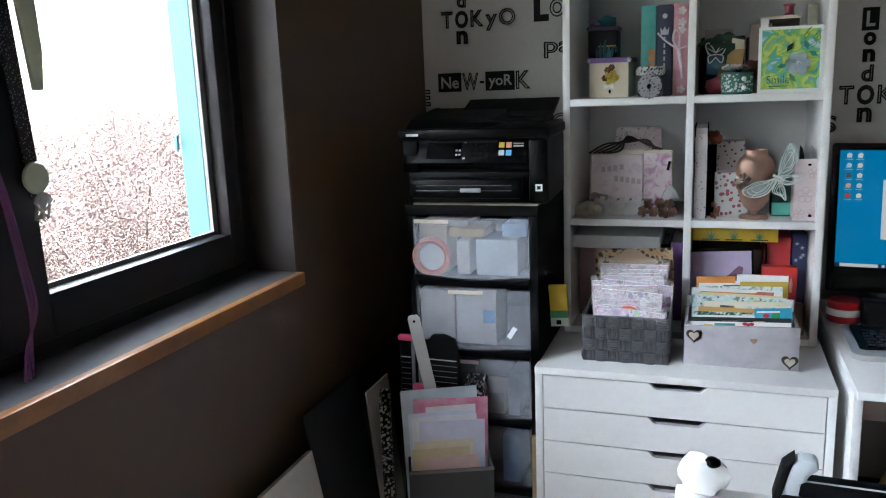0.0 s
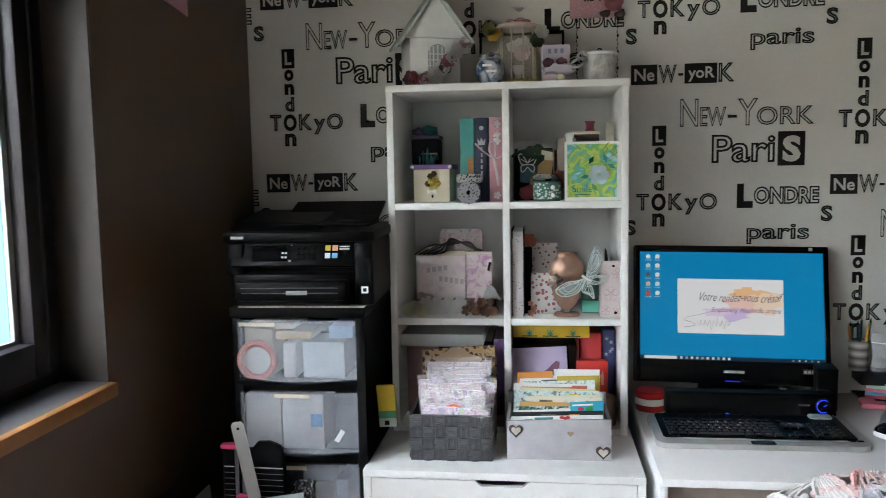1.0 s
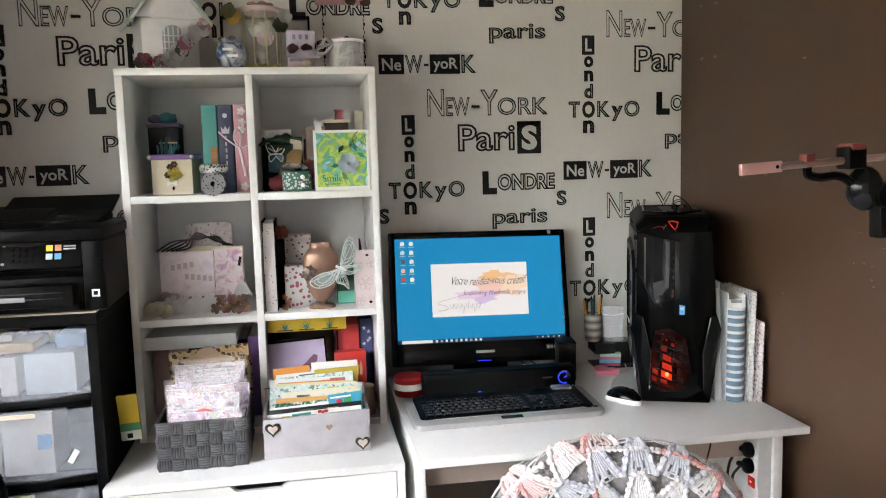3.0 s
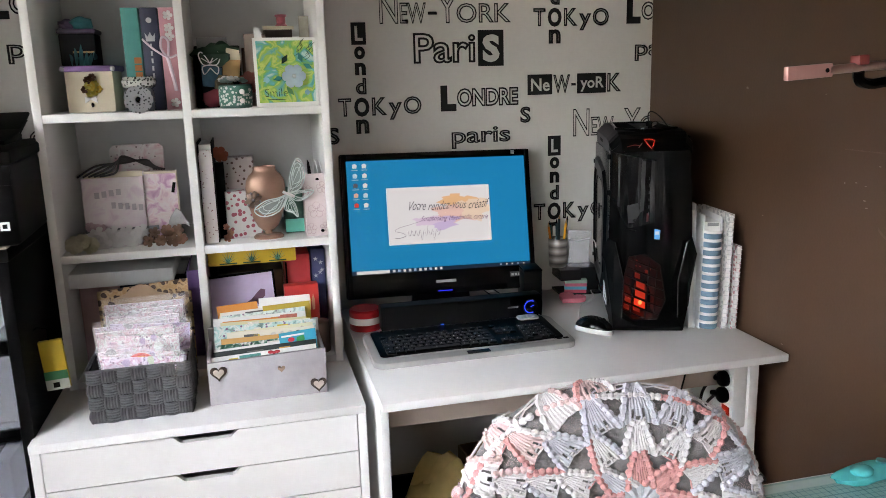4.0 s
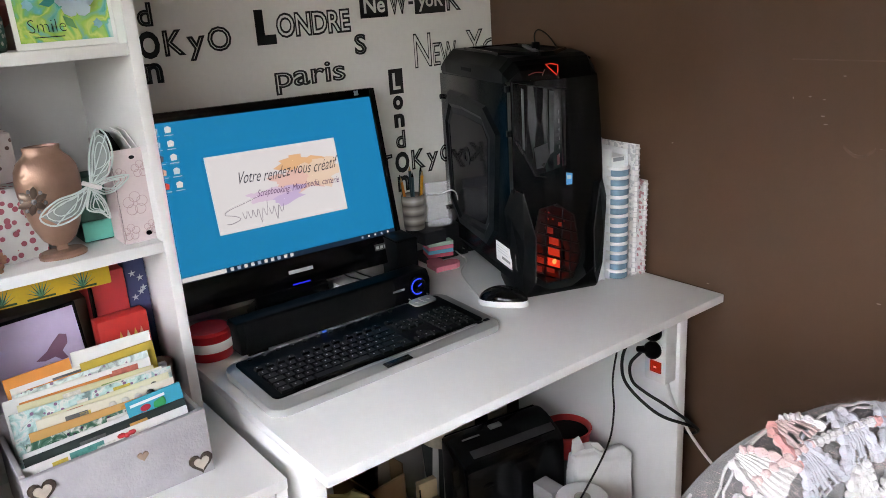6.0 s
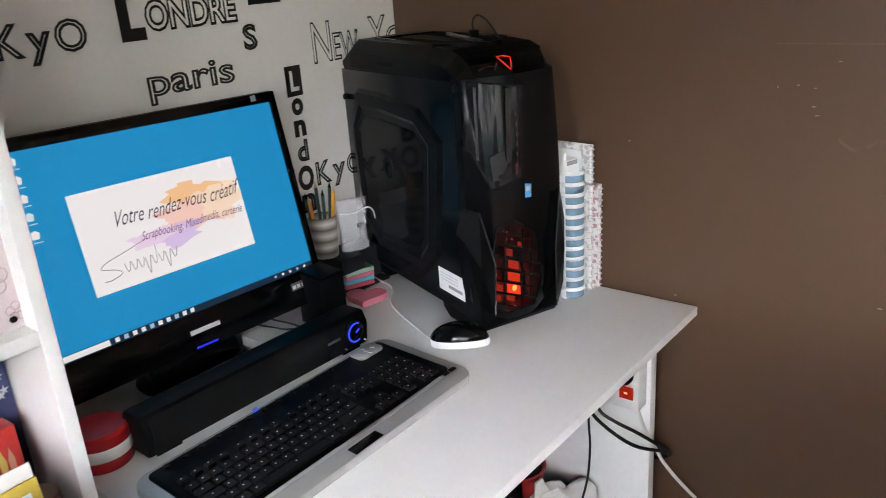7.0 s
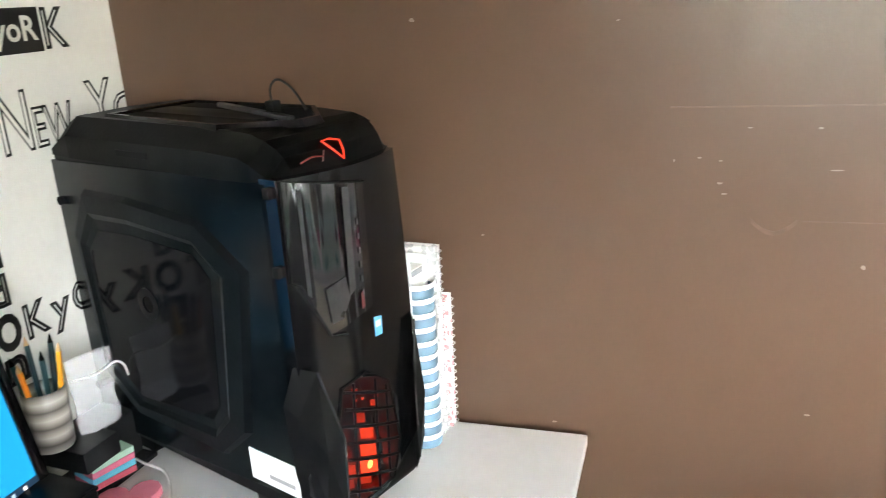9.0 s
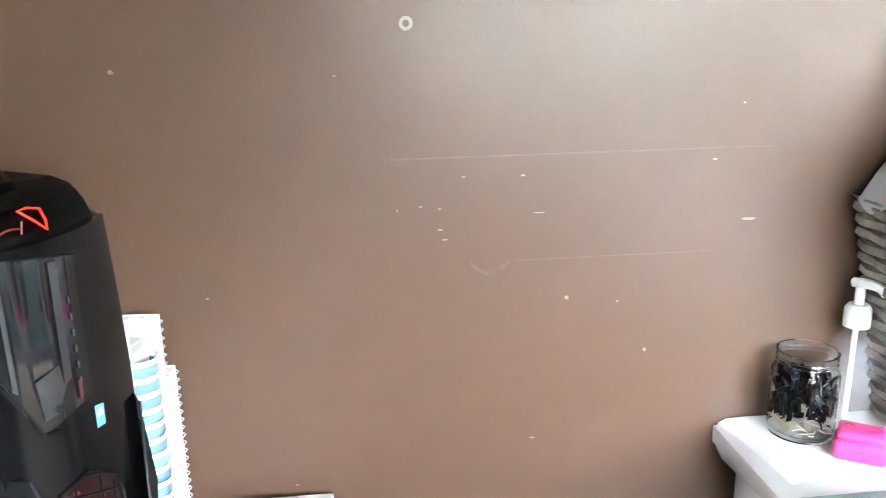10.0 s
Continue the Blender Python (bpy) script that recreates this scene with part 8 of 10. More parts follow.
def shelf_top():
    # birdhouse
    h = thing("birdhouse", "white wooden birdhouse with a mint roof and flowers", "birdhouse", pose(-0.252, 1.985, ST, 0, 0, 20))
    wh = mat("shabby_white_paint", (0.74, 0.74, 0.735), 0.7, vary=0.08, big=14)
    mint = mat("pale_mint_roof", (0.48, 0.56, 0.50), 0.6, vary=0.1, big=14)
    part("wall", prism([(-0.070, 0.0), (0.070, 0.0), (0.070, 0.140), (0.0, 0.242), (-0.070, 0.140)], 0.13, "y", 0.0, 0.002), wh, h)
    for s in (-1, 1):
        part("roof", prism([(s * 0.0, 0.266), (s * 0.102, 0.126), (s * 0.097, 0.119), (0.0, 0.254)], 0.185, "y", -0.030, 0.001), mint, h)
    part("gable_board", prism([(-0.084, 0.136), (0.084, 0.136), (0.0, 0.250)], 0.012, "y", -0.014, 0.001), wh, h)
    part("floor_board", box(-0.085, -0.03, 0.0, 0.085, 0.13, 0.006, 0.001), wh, h)
    arch = [(0.026 * math.cos(math.pi * i / 10) + 0.006, 0.095 + 0.026 * math.sin(math.pi * i / 10)) for i in range(11)] + [(-0.020, 0.050), (0.032, 0.050)]
    win = part("window", prism(arch, 0.004, "y", -0.004), mat("window_grey", (0.33, 0.36, 0.38), 0.5), h, "small arched window", False)
    mull = bmesh.new()
    for x in (-0.016, -0.006, 0.006, 0.018, 0.028):
        box(x - 0.0015, -0.007, 0.048, x + 0.0015, -0.004, 0.118 - abs(x - 0.006) * 0.3, bm=mull)
    for z in (0.062, 0.078, 0.094):
        box(-0.022, -0.007, z - 0.0012, 0.034, -0.004, z + 0.0012, bm=mull)
    part("muntins", mull, wh, win, smooth=False)
    part("window_sill", box(-0.028, -0.012, 0.044, 0.040, -0.001, 0.050, 0.001), wh, h)
    rnd = random.Random(12)
    for i in range(24):
        x = -0.078 + 0.0070 * i
        z = 0.014 + 0.010 * rnd.random() + (0.045 * max(0, (i - 9) / 6))
        c = [(0.70, 0.69, 0.66), (0.68, 0.66, 0.65), (0.42, 0.17, 0.22), (0.55, 0.36, 0.42), (0.16, 0.20, 0.11)][rnd.choice((0, 0, 1, 2, 3, 4))]
        part("flower", petals((x, -0.014 - 0.004 * rnd.random(), z), rnd.uniform(0.015, 0.025), 6, tilt=0.7, facing=(rnd.uniform(-.3, .3), -1, 0.4), layers=2), mat("house_flower", c, 0.75), h)
    part("robin", blob((-0.062, -0.022, 0.020), (0.010, 0.008, 0.012), 10), mat("bright_red_felt", (0.45, 0.02, 0.03), 0.8), h, "small red berry pick")
    part("roof_flower", petals((-0.006, 0.0, 0.274), 0.016, 6, tilt=0.7, facing=(0, -0.6, 0.8), layers=2), wh, h)
    part("roof_leaf", blob((0.004, 0.0, 0.268), (0.014, 0.010, 0.006), 8, wob=0.5), DARK_LEAF, h)
    # blue bauble
    b = thing("glass_bauble", "painted blue and white bauble on a short foot", "bauble", pose(-0.098, 1.915, ST))
    part("ball", lathe([(0, 0.002), (0.016, 0.0), (0.030, 0.010), (0.038, 0.030), (0.036, 0.052), (0.024, 0.068), (0.010, 0.073), (0, 0.074)], 26), blotches("blue_white_glass", [(0.03, 0.06, 0.13), (0.06, 0.11, 0.22), (0.40, 0.44, 0.50), (0.55, 0.56, 0.58), (0.08, 0.13, 0.24)], 26, 0.15), b)
    for i, z in enumerate((0.046, 0.031)):
        part("print_bar", box(-0.018 + 0.010 * i, -0.0395, z - 0.003, 0.006 + 0.012 * i, -0.036, z + 0.003), SHEET, b, smooth=False)
    for i in range(9):
        a = i * 0.7
        part("bow_loop", blob((0.022 * math.cos(a), 0.018 * math.sin(a) - 0.006, 0.070 + 0.004 * (i % 2)), (0.010, 0.007, 0.006), 8, wob=0.4, seed=i), mat("dark_net_bow", (0.10, 0.10, 0.12), 0.7) if i % 2 else mat("grey_net_bow", (0.35, 0.36, 0.39), 0.7), b)
    # dark-edged tray standing at the back
    t = thing("shadow_frame", "grey picture tray with a dark edge standing on the bookcase", "picture frame", pose(-0.020, 2.10, ST, -5, 0, 0))
    part("panel", box(-0.113, 0.0, 0.0, 0.113, 0.004, 0.158), mat("grey_mirror_card", (0.50, 0.48, 0.44), 0.4), t, smooth=False)
    for a in ((-0.120, 0.0, -0.113, 0.165), (0.113, 0.0, 0.119, 0.165), (-0.113, 0.158, 0.113, 0.165)):
        part("rim", box(a[0], -0.012, a[1], a[2], 0.006, a[3]), BLACK_MATT, t, smooth=False)
    # round carousel box
    c = thing("carousel_box", "round glass carousel box with a blush lid and flowers", "ornament", pose(-0.028, 1.985, ST))
    part("base", lathe([(0, 0), (0.056, 0), (0.058, 0.004), (0.055, 0.010), (0, 0.010)], 28), mat("gold_lace", (0.40, 0.33, 0.20), 0.5, vary=0.3, big=80), c)
    for i in range(10):
        a = 2 * math.pi * i / 10
        part("column", rod((0.050 * math.cos(a), 0.050 * math.sin(a), 0.010), (0.050 * math.cos(a), 0.050 * math.sin(a), 0.150), 0.0022, seg=6), mat("pale_gold_column", (0.45, 0.40, 0.28), 0.4), c)
    part("drum", lathe([(0.046, 0.01), (0.046, 0.150)], 24), clear_sheet("clear_acetate", (0.6, 0.58, 0.5), 0.3, 0.1), c)
    part("lid", lathe([(0, 0.170), (0.030, 0.168), (0.058, 0.160), (0.060, 0.152), (0.056, 0.150), (0, 0.150)], 28), mat("blush_lid", (0.56, 0.44, 0.42), 0.6), c, "blush round lid")
    part("inner_stand", lathe([(0, 0.01), (0.016, 0.012), (0.008, 0.03), (0.018, 0.05), (0.014, 0.056), (0, 0.056)], 16), WHITE_PAPER_FLOWER, c)
    part("inner_bow", blob((0.010, -0.018, 0.105), (0.034, 0.012, 0.022), 12, wob=0.6, seed=2), WHITE_PAPER_FLOWER, c)
    part("inner_rose", petals((0.012, -0.03, 0.084), 0.022, 7, layers=2), PALE_PINK, c)
    for i in range(5):
        part("lid_bead", blob((0.024 * math.cos(i * 1.26), 0.024 * math.sin(i * 1.26), 0.172), (0.012, 0.012, 0.006), 8), mat("coral_felt", (0.45, 0.20, 0.20), 0.8), c)
    part("finial", petals((0.004, 0, 0.195), 0.020, 5, tilt=1.2, facing=(0, -0.4, 1), layers=2), WHITE_PAPER_FLOWER, c, "white bud finial")
    for x, z, col in ((-0.060, 0.130, (0.45, 0.27, 0.05)), (-0.072, 0.145, (0.16, 0.16, 0.06)), (0.062, 0.134, (0.58, 0.57, 0.53)), (0.050, 0.110, (0.07, 0.09, 0.05))):
        part("flower", petals((x, -0.045, z), 0.020, 6, tilt=0.6, facing=(x * 4, -1, 0.2), layers=2), mat("carousel_flower", col, 0.7), c)
    for i in range(9):
        part("moss", blob((-0.05 + 0.012 * i, -0.050, 0.010), (0.009, 0.007, 0.008), 8, wob=0.5, seed=i), mat("gold_moss", (0.34, 0.27, 0.12), 0.8), c)
    # lilac gift box and the white tin
    g = thing("lilac_gift_box", "small lilac box with dark bow and cut letters", "gift box", pose(0.072, 1.935, ST, 0, 0, 3))
    part("box_body", box(-0.034, 0.0, 0.022, 0.036, 0.05, 0.100, 0.001), mat("pale_lilac_card", (0.52, 0.47, 0.58), 0.6), g)
    part("base_ring", box(-0.034, 0.0, 0.0, 0.036, 0.05, 0.022, 0.001), PALE_PINK, g)
    for i in range(3):
        part("letter_bar", box(-0.020 + 0.016 * i, -0.0012, 0.078, -0.012 + 0.016 * i, 0.0, 0.090), mat("slate_letter", (0.22, 0.24, 0.33), 0.6), g, smooth=False)
    part("net_bow", blob((0.006, -0.010, 0.036), (0.042, 0.014, 0.016), 14, wob=0.6, seed=7), mat("grey_lilac_net", (0.36, 0.32, 0.38), 0.8), g)
    for x in (-0.022, 0.012):
        part("dark_bow", blob((x, -0.016, 0.052), (0.014, 0.008, 0.012), 10, wob=0.4, seed=3), mat("plum_velvet", (0.06, 0.02, 0.03), 0.8), g)
    part("cream_bead", blob((0.010, -0.024, 0.014), (0.014, 0.008, 0.010), 10), CREAM, g)
    n = thing("white_tin", "white ribbed tin with an organza bow", "tin", pose(0.188, 1.975, ST))
    part("tin_body", lathe([(0, 0), (0.043, 0), (0.044, 0.003), (0.044, 0.070), (0.046, 0.072), (0.046, 0.080), (0.042, 0.082), (0, 0.082)], 28), blotches("shabby_grey_white", [(0.36, 0.36, 0.37), (0.50, 0.50, 0.50), (0.58, 0.58, 0.57), (0.42, 0.42, 0.44)], 40, 0.6), n)
    part("lid_band", lathe([(0.0465, 0.073), (0.0475, 0.076), (0.0465, 0.080)], 28), SHEET, n)
    for s, pts in enumerate(([(-0.035, -0.03, 0.068), (-0.065, -0.045, 0.058), (-0.078, -0.05, 0.046), (-0.060, -0.05, 0.040), (-0.035, -0.035, 0.062)], [(-0.035, -0.03, 0.070), (-0.050, -0.045, 0.080), (-0.060, -0.045, 0.066), (-0.040, -0.035, 0.060)])):
        part("bow_loop", tube(smooth_line(pts, 4), 0.004, 6), clear_sheet("organza_bow", (0.66, 0.66, 0.70), 0.6, 0.4), n)
    # hanging pink sign with a rose
    s = thing("hanging_sign", "pink hanging sign with a rose and black numbers", "sign", pose(0.190, 2.192, 1.845))
    pk = spots("pink_dotted_card", (0.50, 0.26, 0.29), (0.60, 0.40, 0.42), 150, 0.3)
    part("board", box(-0.072, -0.004, 0.0, 0.076, 0.0, 0.170, 0.001), pk, s)
    part("stripe", box(-0.072, -0.006, 0.084, 0.076, -0.004, 0.096), mat("grey_pink_ribbon", (0.34, 0.22, 0.24), 0.6), s, smooth=False)
    part("number", word("4.5 K", -0.040, 0.046, 0.034, 0.068, -0.0042, 0, 0.03, 0.0008), INK, s, smooth=False)
    part("rose", petals((0.052, -0.008, 0.040), 0.028, 7, tilt=0.8, layers=3), mat("rose_pink_petal", (0.42, 0.15, 0.17), 0.7), s, "large pink paper rose")
    for x, z in ((0.030, 0.010), (0.072, 0.006), (0.06, 0.07)):
        part("leaf", blob((x, -0.006, z), (0.016, 0.003, 0.010), 8, wob=0.4), mat("dark_bronze_leaf", (0.07, 0.045, 0.035), 0.7), s)
    for x in (-0.052, 0.064):
        ch = bmesh.new()
        for i in range(16):
            blob((x + 0.001 * (-1) ** i, -0.006, -0.008 - 0.0115 * i), (0.0016 if i % 4 else 0.0035, 0.0014, 0.0058), 6, ch)
        part("chain", ch, BLACK_MATT, s, "dark bead chain")


shelf_top()

# ---- drawer tower, printer and what stands before them ----
TW = dict(x0=-0.711, x1=-0.384, y0=1.605, y1=2.02, z1=1.094)
CLOUDY = clear_sheet("cloudy_polypropylene", (0.34, 0.36, 0.39), 0.22, 0.35)


def build_drawer_tower():
    a = TW
    t = thing("drawer_tower", "black plastic drawer tower with cloudy drawers", "drawers")
    w = 0.024
    for x in (a["x0"], a["x1"] - w):
        part("side_frame", box(x, a["y0"] + 0.006, 0.0, x + w, a["y1"], a["z1"] - 0.026, 0.004), BLACK_MATT, t)
    part("top", box(a["x0"] - 0.004, a["y0"] - 0.002, a["z1"] - 0.026, a["x1"] + 0.004, a["y1"], a["z1"], 0.006), BLACK_MATT, t)
    part("back", box(a["x0"] + w, a["y1"] - 0.006, 0.02, a["x1"] - w, a["y1"], a["z1"] - 0.03), BLACK_MATT, t, smooth=False)
    zs = [(0.912, 1.062), (0.734, 0.888), (0.555, 0.710), (0.372, 0.532), (0.190, 0.350), (0.020, 0.168)]
    x0, x1 = a["x0"] + w - 0.006, a["x1"] - w + 0.004
    for i, (z0, z1) in enumerate(zs):
        part("rail", box(a["x0"] + w, a["y0"] + 0.004, z0 - 0.022, a["x1"] - w, a["y0"] + 0.03, z0 - 0.004, 0.003), BLACK_MATT, t)
        d = part("drawer", box(x0, a["y0"] - 0.002, z0, x1, a["y0"] + 0.0015, z1, 0.001), CLOUDY, t, "cloudy clear drawer front")
        tray = box(x0 + 0.004, a["y0"] + 0.002, z0, x1 - 0.004, a["y1"] - 0.03, z0 + 0.003)
        part("tray", tray, CLOUDY, d, smooth=False)
        arc = [(x0 + (x1 - x0) * k / 16, z0 - 0.004 - 0.010 * math.sin(math.pi * k / 16) ** 2) for k in range(17)]
        arc += [(q, z + 0.012) for q, z in reversed(arc)]
        part("grip", prism(arc, 0.012, "y", a["y0"] - 0.010, 0.001), BLACK_MATT, d, "curved black pull edge")
        if i < 3:
            lx = x0 + (0.004, 0.085, 0.07)[i]
            part("label_strip", box(lx, a["y0"] - 0.0036, z1 - 0.014, lx + 0.088, a["y0"] - 0.002, z1 - 0.005), CREAM, d, "narrow cream label", False)
        # a dark sheet stands for the shade deep in the lower drawers
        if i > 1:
            part("inner_shade", box(x0 + 0.01, a["y0"] + 0.13, z0 + 0.004, x1 - 0.01, a["y0"] + 0.14, z1 - 0.008), mat("drawer_shade_slate", (0.02, 0.026, 0.036), 0.7), d, smooth=False)
    # contents that show through
    yb = a["y0"] + 0.012
    r = thing("tape_roll", "salmon pink ring of tape inside the drawer", "tape", pose(-0.651, yb - 0.006, 0.962))
    ring = tube([(0.042 * math.cos(2 * math.pi * i / 26), 0.004, 0.042 * math.sin(2 * math.pi * i / 26)) for i in range(26)], 0.009, 8, closed=True)
    part("tape", ring, mat("salmon_tape", (0.60, 0.22, 0.17), 0.6), r)
    part("core_card", rod((0, 0.012, 0), (0, 0.02, 0), 0.036, seg=24), SHEET, r)
    for x, z, w_, h_, c, lb in ((-0.645, 0.917, 0.080, 0.130, (0.62, 0.48, 0.34), "cream craft pad"), (-0.560, 0.917, 0.034, 0.088, (0.70, 0.67, 0.64), "white bottle box"), (-0.550, 1.010, 0.090, 0.024, (0.62, 0.42, 0.18), "amber card strip"),
                                (-0.476, 0.917, 0.104, 0.092, (0.62, 0.67, 0.72), "pale blue tub"), (-0.432, 1.014, 0.060, 0.034, (0.26, 0.42, 0.62), "blue folder"), (-0.60, 1.036, 0.11, 0.018, (0.66, 0.58, 0.48), "beige paper bundle"),
                                (-0.632, 0.740, 0.090, 0.138, (0.62, 0.60, 0.58), "stack of white paper"), (-0.532, 0.740, 0.104, 0.140, (0.70, 0.69, 0.69), "white printed pad"), (-0.50, 0.560, 0.07, 0.06, (0.30, 0.26, 0.23), "beige box"), (-0.60, 0.560, 0.06, 0.10, (0.05, 0.05, 0.06), "black box"), (-0.44, 0.560, 0.03, 0.11, (0.20, 0.23, 0.28), "grey-blue box"), (-0.45, 0.378, 0.045, 0.13, (0.08, 0.24, 0.50), "blue bottle pack")):
        solo("craft_box", box(x - 0.011 - w_ / 2, yb + (0.014 if z > 0.9 and x < -0.6 else 0.001), z + 0.003, x - 0.011 + w_ / 2, yb + 0.11, z + h_, 0.004), mat("stored_" + lb.replace(" ", "_"), [v * 0.8 for v in c], 0.6), lb + " stored in the cloudy drawer", "box")
    solo("blue_logo_card", box(-0.523, yb - 0.002, 0.800, -0.495, yb, 0.832), mat("blue_print_square", (0.08, 0.26, 0.50), 0.5), "white card with a small blue square", "card", smooth=False)
    p = thing("paper_label", "white paper label stuck on the drawer", "label", pose(-0.449, a["y0"] - 0.0022, 0.783, 0, 32, 0))
    part("sticker", box(-0.006, -0.001, -0.016, 0.006, 0.0, 0.016), SHEET, p, smooth=False)


build_drawer_tower()


def build_printer():
    z = TW["z1"]
    p = thing("printer", "black all-in-one inkjet printer with a raised document feeder", "printer", pose(-0.534, 1.60, z + 0.004, 0, 0, 2))
    W2, D = 0.177, 0.36
    solo("paper_sheet", box(-0.175, 0, 0, 0.13, 0.3, 0.004, m=pose(-0.512, 1.60, z, 0, 0, 1)), mat("beige_board", (0.42, 0.36, 0.28), 0.7), "beige board under the printer", "board", smooth=False)
    part("lower_body", box(-W2 + 0.012, 0.012, 0.0, W2 - 0.034, D - 0.02, 0.075, 0.006), BLACK_SATIN, p)
    part("side_body", box(W2 - 0.046, 0.0, 0.0, W2, D, 0.150, 0.008), BLACK_SATIN, p, "printer side housing")
    part("side_body", box(-W2, 0.008, 0.072, -W2 + 0.04, D, 0.150, 0.006), BLACK_SATIN, p)
    part("upper_body", box(-W2 + 0.04, 0.020, 0.088, W2 - 0.046, D, 0.150, 0.004), BLACK_SATIN, p)
    part("slot", box(-W2 + 0.04, 0.06, 0.074, W2 - 0.046, D - 0.1, 0.088), mat("slot_black", (0.003, 0.003, 0.003), 0.8), p, smooth=False)
    # tilted control panel
    panel = part("control_panel", prism([(0.0, 0.096), (0.006, 0.094), (0.030, 0.146), (0.024, 0.150)], 2 * W2 - 0.060, "x", -W2 + 0.012, 0.0015), BLACK_SATIN, p)
    def on_panel(x0, x1, u0, u1, name, material, lift=0.0012, label=""):
        a, c = Vector((0.0, 0.0, 0.096)), Vector((0.0, 0.024, 0.150))
        n = Vector((0, -0.914, 0.406))
        bm = bmesh.new()
        q = []
        for l in (0.0002, lift):
            for x, u in ((x0, u0), (x1, u0), (x1, u1), (x0, u1)):
                v = a.lerp(c, u) + n * l
                q.append(bm.verts.new((x, v.y, v.z)))
        bm.faces.new(q[4:])
        for i in range(4):
            bm.faces.new((q[i], q[(i + 1) % 4], q[4 + (i + 1) % 4], q[4 + i]))
        return part(name, bm, material, panel, label, False)
    on_panel(-0.115, -0.030, 0.18, 0.86, "display", BLACK_GLOSS, 0.002, "dark touch display")
    grey = mat("panel_grey", (0.30, 0.30, 0.31), 0.5)
    for i in range(4):
        on_panel(-0.044 + 0.008 * (i % 2), -0.039 + 0.008 * (i % 2), 0.3 + 0.18 * (i // 2), 0.38 + 0.18 * (i // 2), "button_mark", PALE_BAR, 0.0026)
    on_panel(-0.024, -0.019, 0.84, 0.92, "button_mark", PALE_BAR)
    on_panel(-0.026, -0.020, 0.16, 0.24, "button_mark", PALE_BAR)
    for i in range(12):
        on_panel(-0.008 + 0.013 * (i % 4), -0.002 + 0.013 * (i % 4), 0.24 + 0.22 * (i // 4), 0.36 + 0.22 * (i // 4), "key", BLACK_SATIN, 0.002)
    for i, c in enumerate(((0.60, 0.45, 0.03), (0.62, 0.28, 0.16), (0.45, 0.55, 0.60), (0.10, 0.33, 0.58))):
        on_panel(0.060 + 0.017 * (i % 2), 0.073 + 0.017 * (i % 2), 0.62 - 0.32 * (i // 2), 0.84 - 0.32 * (i // 2), "ink_sticker", mat("ink_colour", c, 0.5), 0.0014)
    for i in range(2):
        on_panel(0.094, 0.118, 0.66 + 0.1 * i, 0.71 + 0.1 * i, "print_bar", PALE_BAR, 0.001)
    # paper tray
    part("output_tray", box(-W2 + 0.030, -0.030, 0.016, W2 - 0.060, 0.012, 0.062, 0.005), BLACK_SATIN, p)
    part("tray_lip", box(-W2 + 0.020, -0.022, 0.006, W2 - 0.052, 0.012, 0.020, 0.003), BLACK_MATT, p)
    for zz in (0.046, 0.034):
        part("tray_line", box(-W2 + 0.045, -0.0316, zz, W2 - 0.080, -0.0298, zz + 0.002), mat("tray_edge_grey", (0.09, 0.09, 0.095), 0.3), p, smooth=False)
    part("tray_handle", box(-0.025, -0.034, 0.031, 0.025, -0.029, 0.041, 0.002), grey, p, "grey tray grip")
    part("rating_label", box(W2 - 0.030, -0.0012, 0.030, W2 - 0.014, 0.0, 0.046), SHEET, p, "small white label", False)
    part("label_mark", box(W2 - 0.026, -0.0018, 0.034, W2 - 0.018, -0.0012, 0.042), BLACK_MATT, p, smooth=False)
    # scanner lid and document feeder
    part("lid", box(-W2 - 0.004, -0.004, 0.152, W2 + 0.004, D + 0.004, 0.176, 0.005), BLACK_SATIN, p)
    part("feeder", prism([(0.03, 0.176), (D, 0.176), (D, 0.212), (0.26, 0.216), (0.08, 0.196)], 0.215, "x", -W2, 0.005), BLACK_SATIN, p)
    part("feeder_tray", prism([(0.06, 0.190), (0.20, 0.205), (0.30, 0.236), (0.31, 0.231), (0.21, 0.199), (0.06, 0.184)], 0.24, "x", -0.080, 0.001), BLACK_MATT, p, "raised paper tray")
    part("feeder_guide", box(0.05, 0.10, 0.190, 0.14, 0.24, 0.205, 0.003, m=Matrix.Rotation(radians(4), 4, "Y")), BLACK_MATT, p)
    part("maker_mark", box(-W2 + 0.016, -0.0052, 0.160, -W2 + 0.046, -0.004, 0.1665), PALE_BAR, p, smooth=False)
    part("seam", box(W2 - 0.050, -0.0010, 0.112, W2 - 0.002, 0.0002, 0.1135), mat("seam_black", (0.002, 0.002, 0.002), 0.7), p, smooth=False)


build_printer()


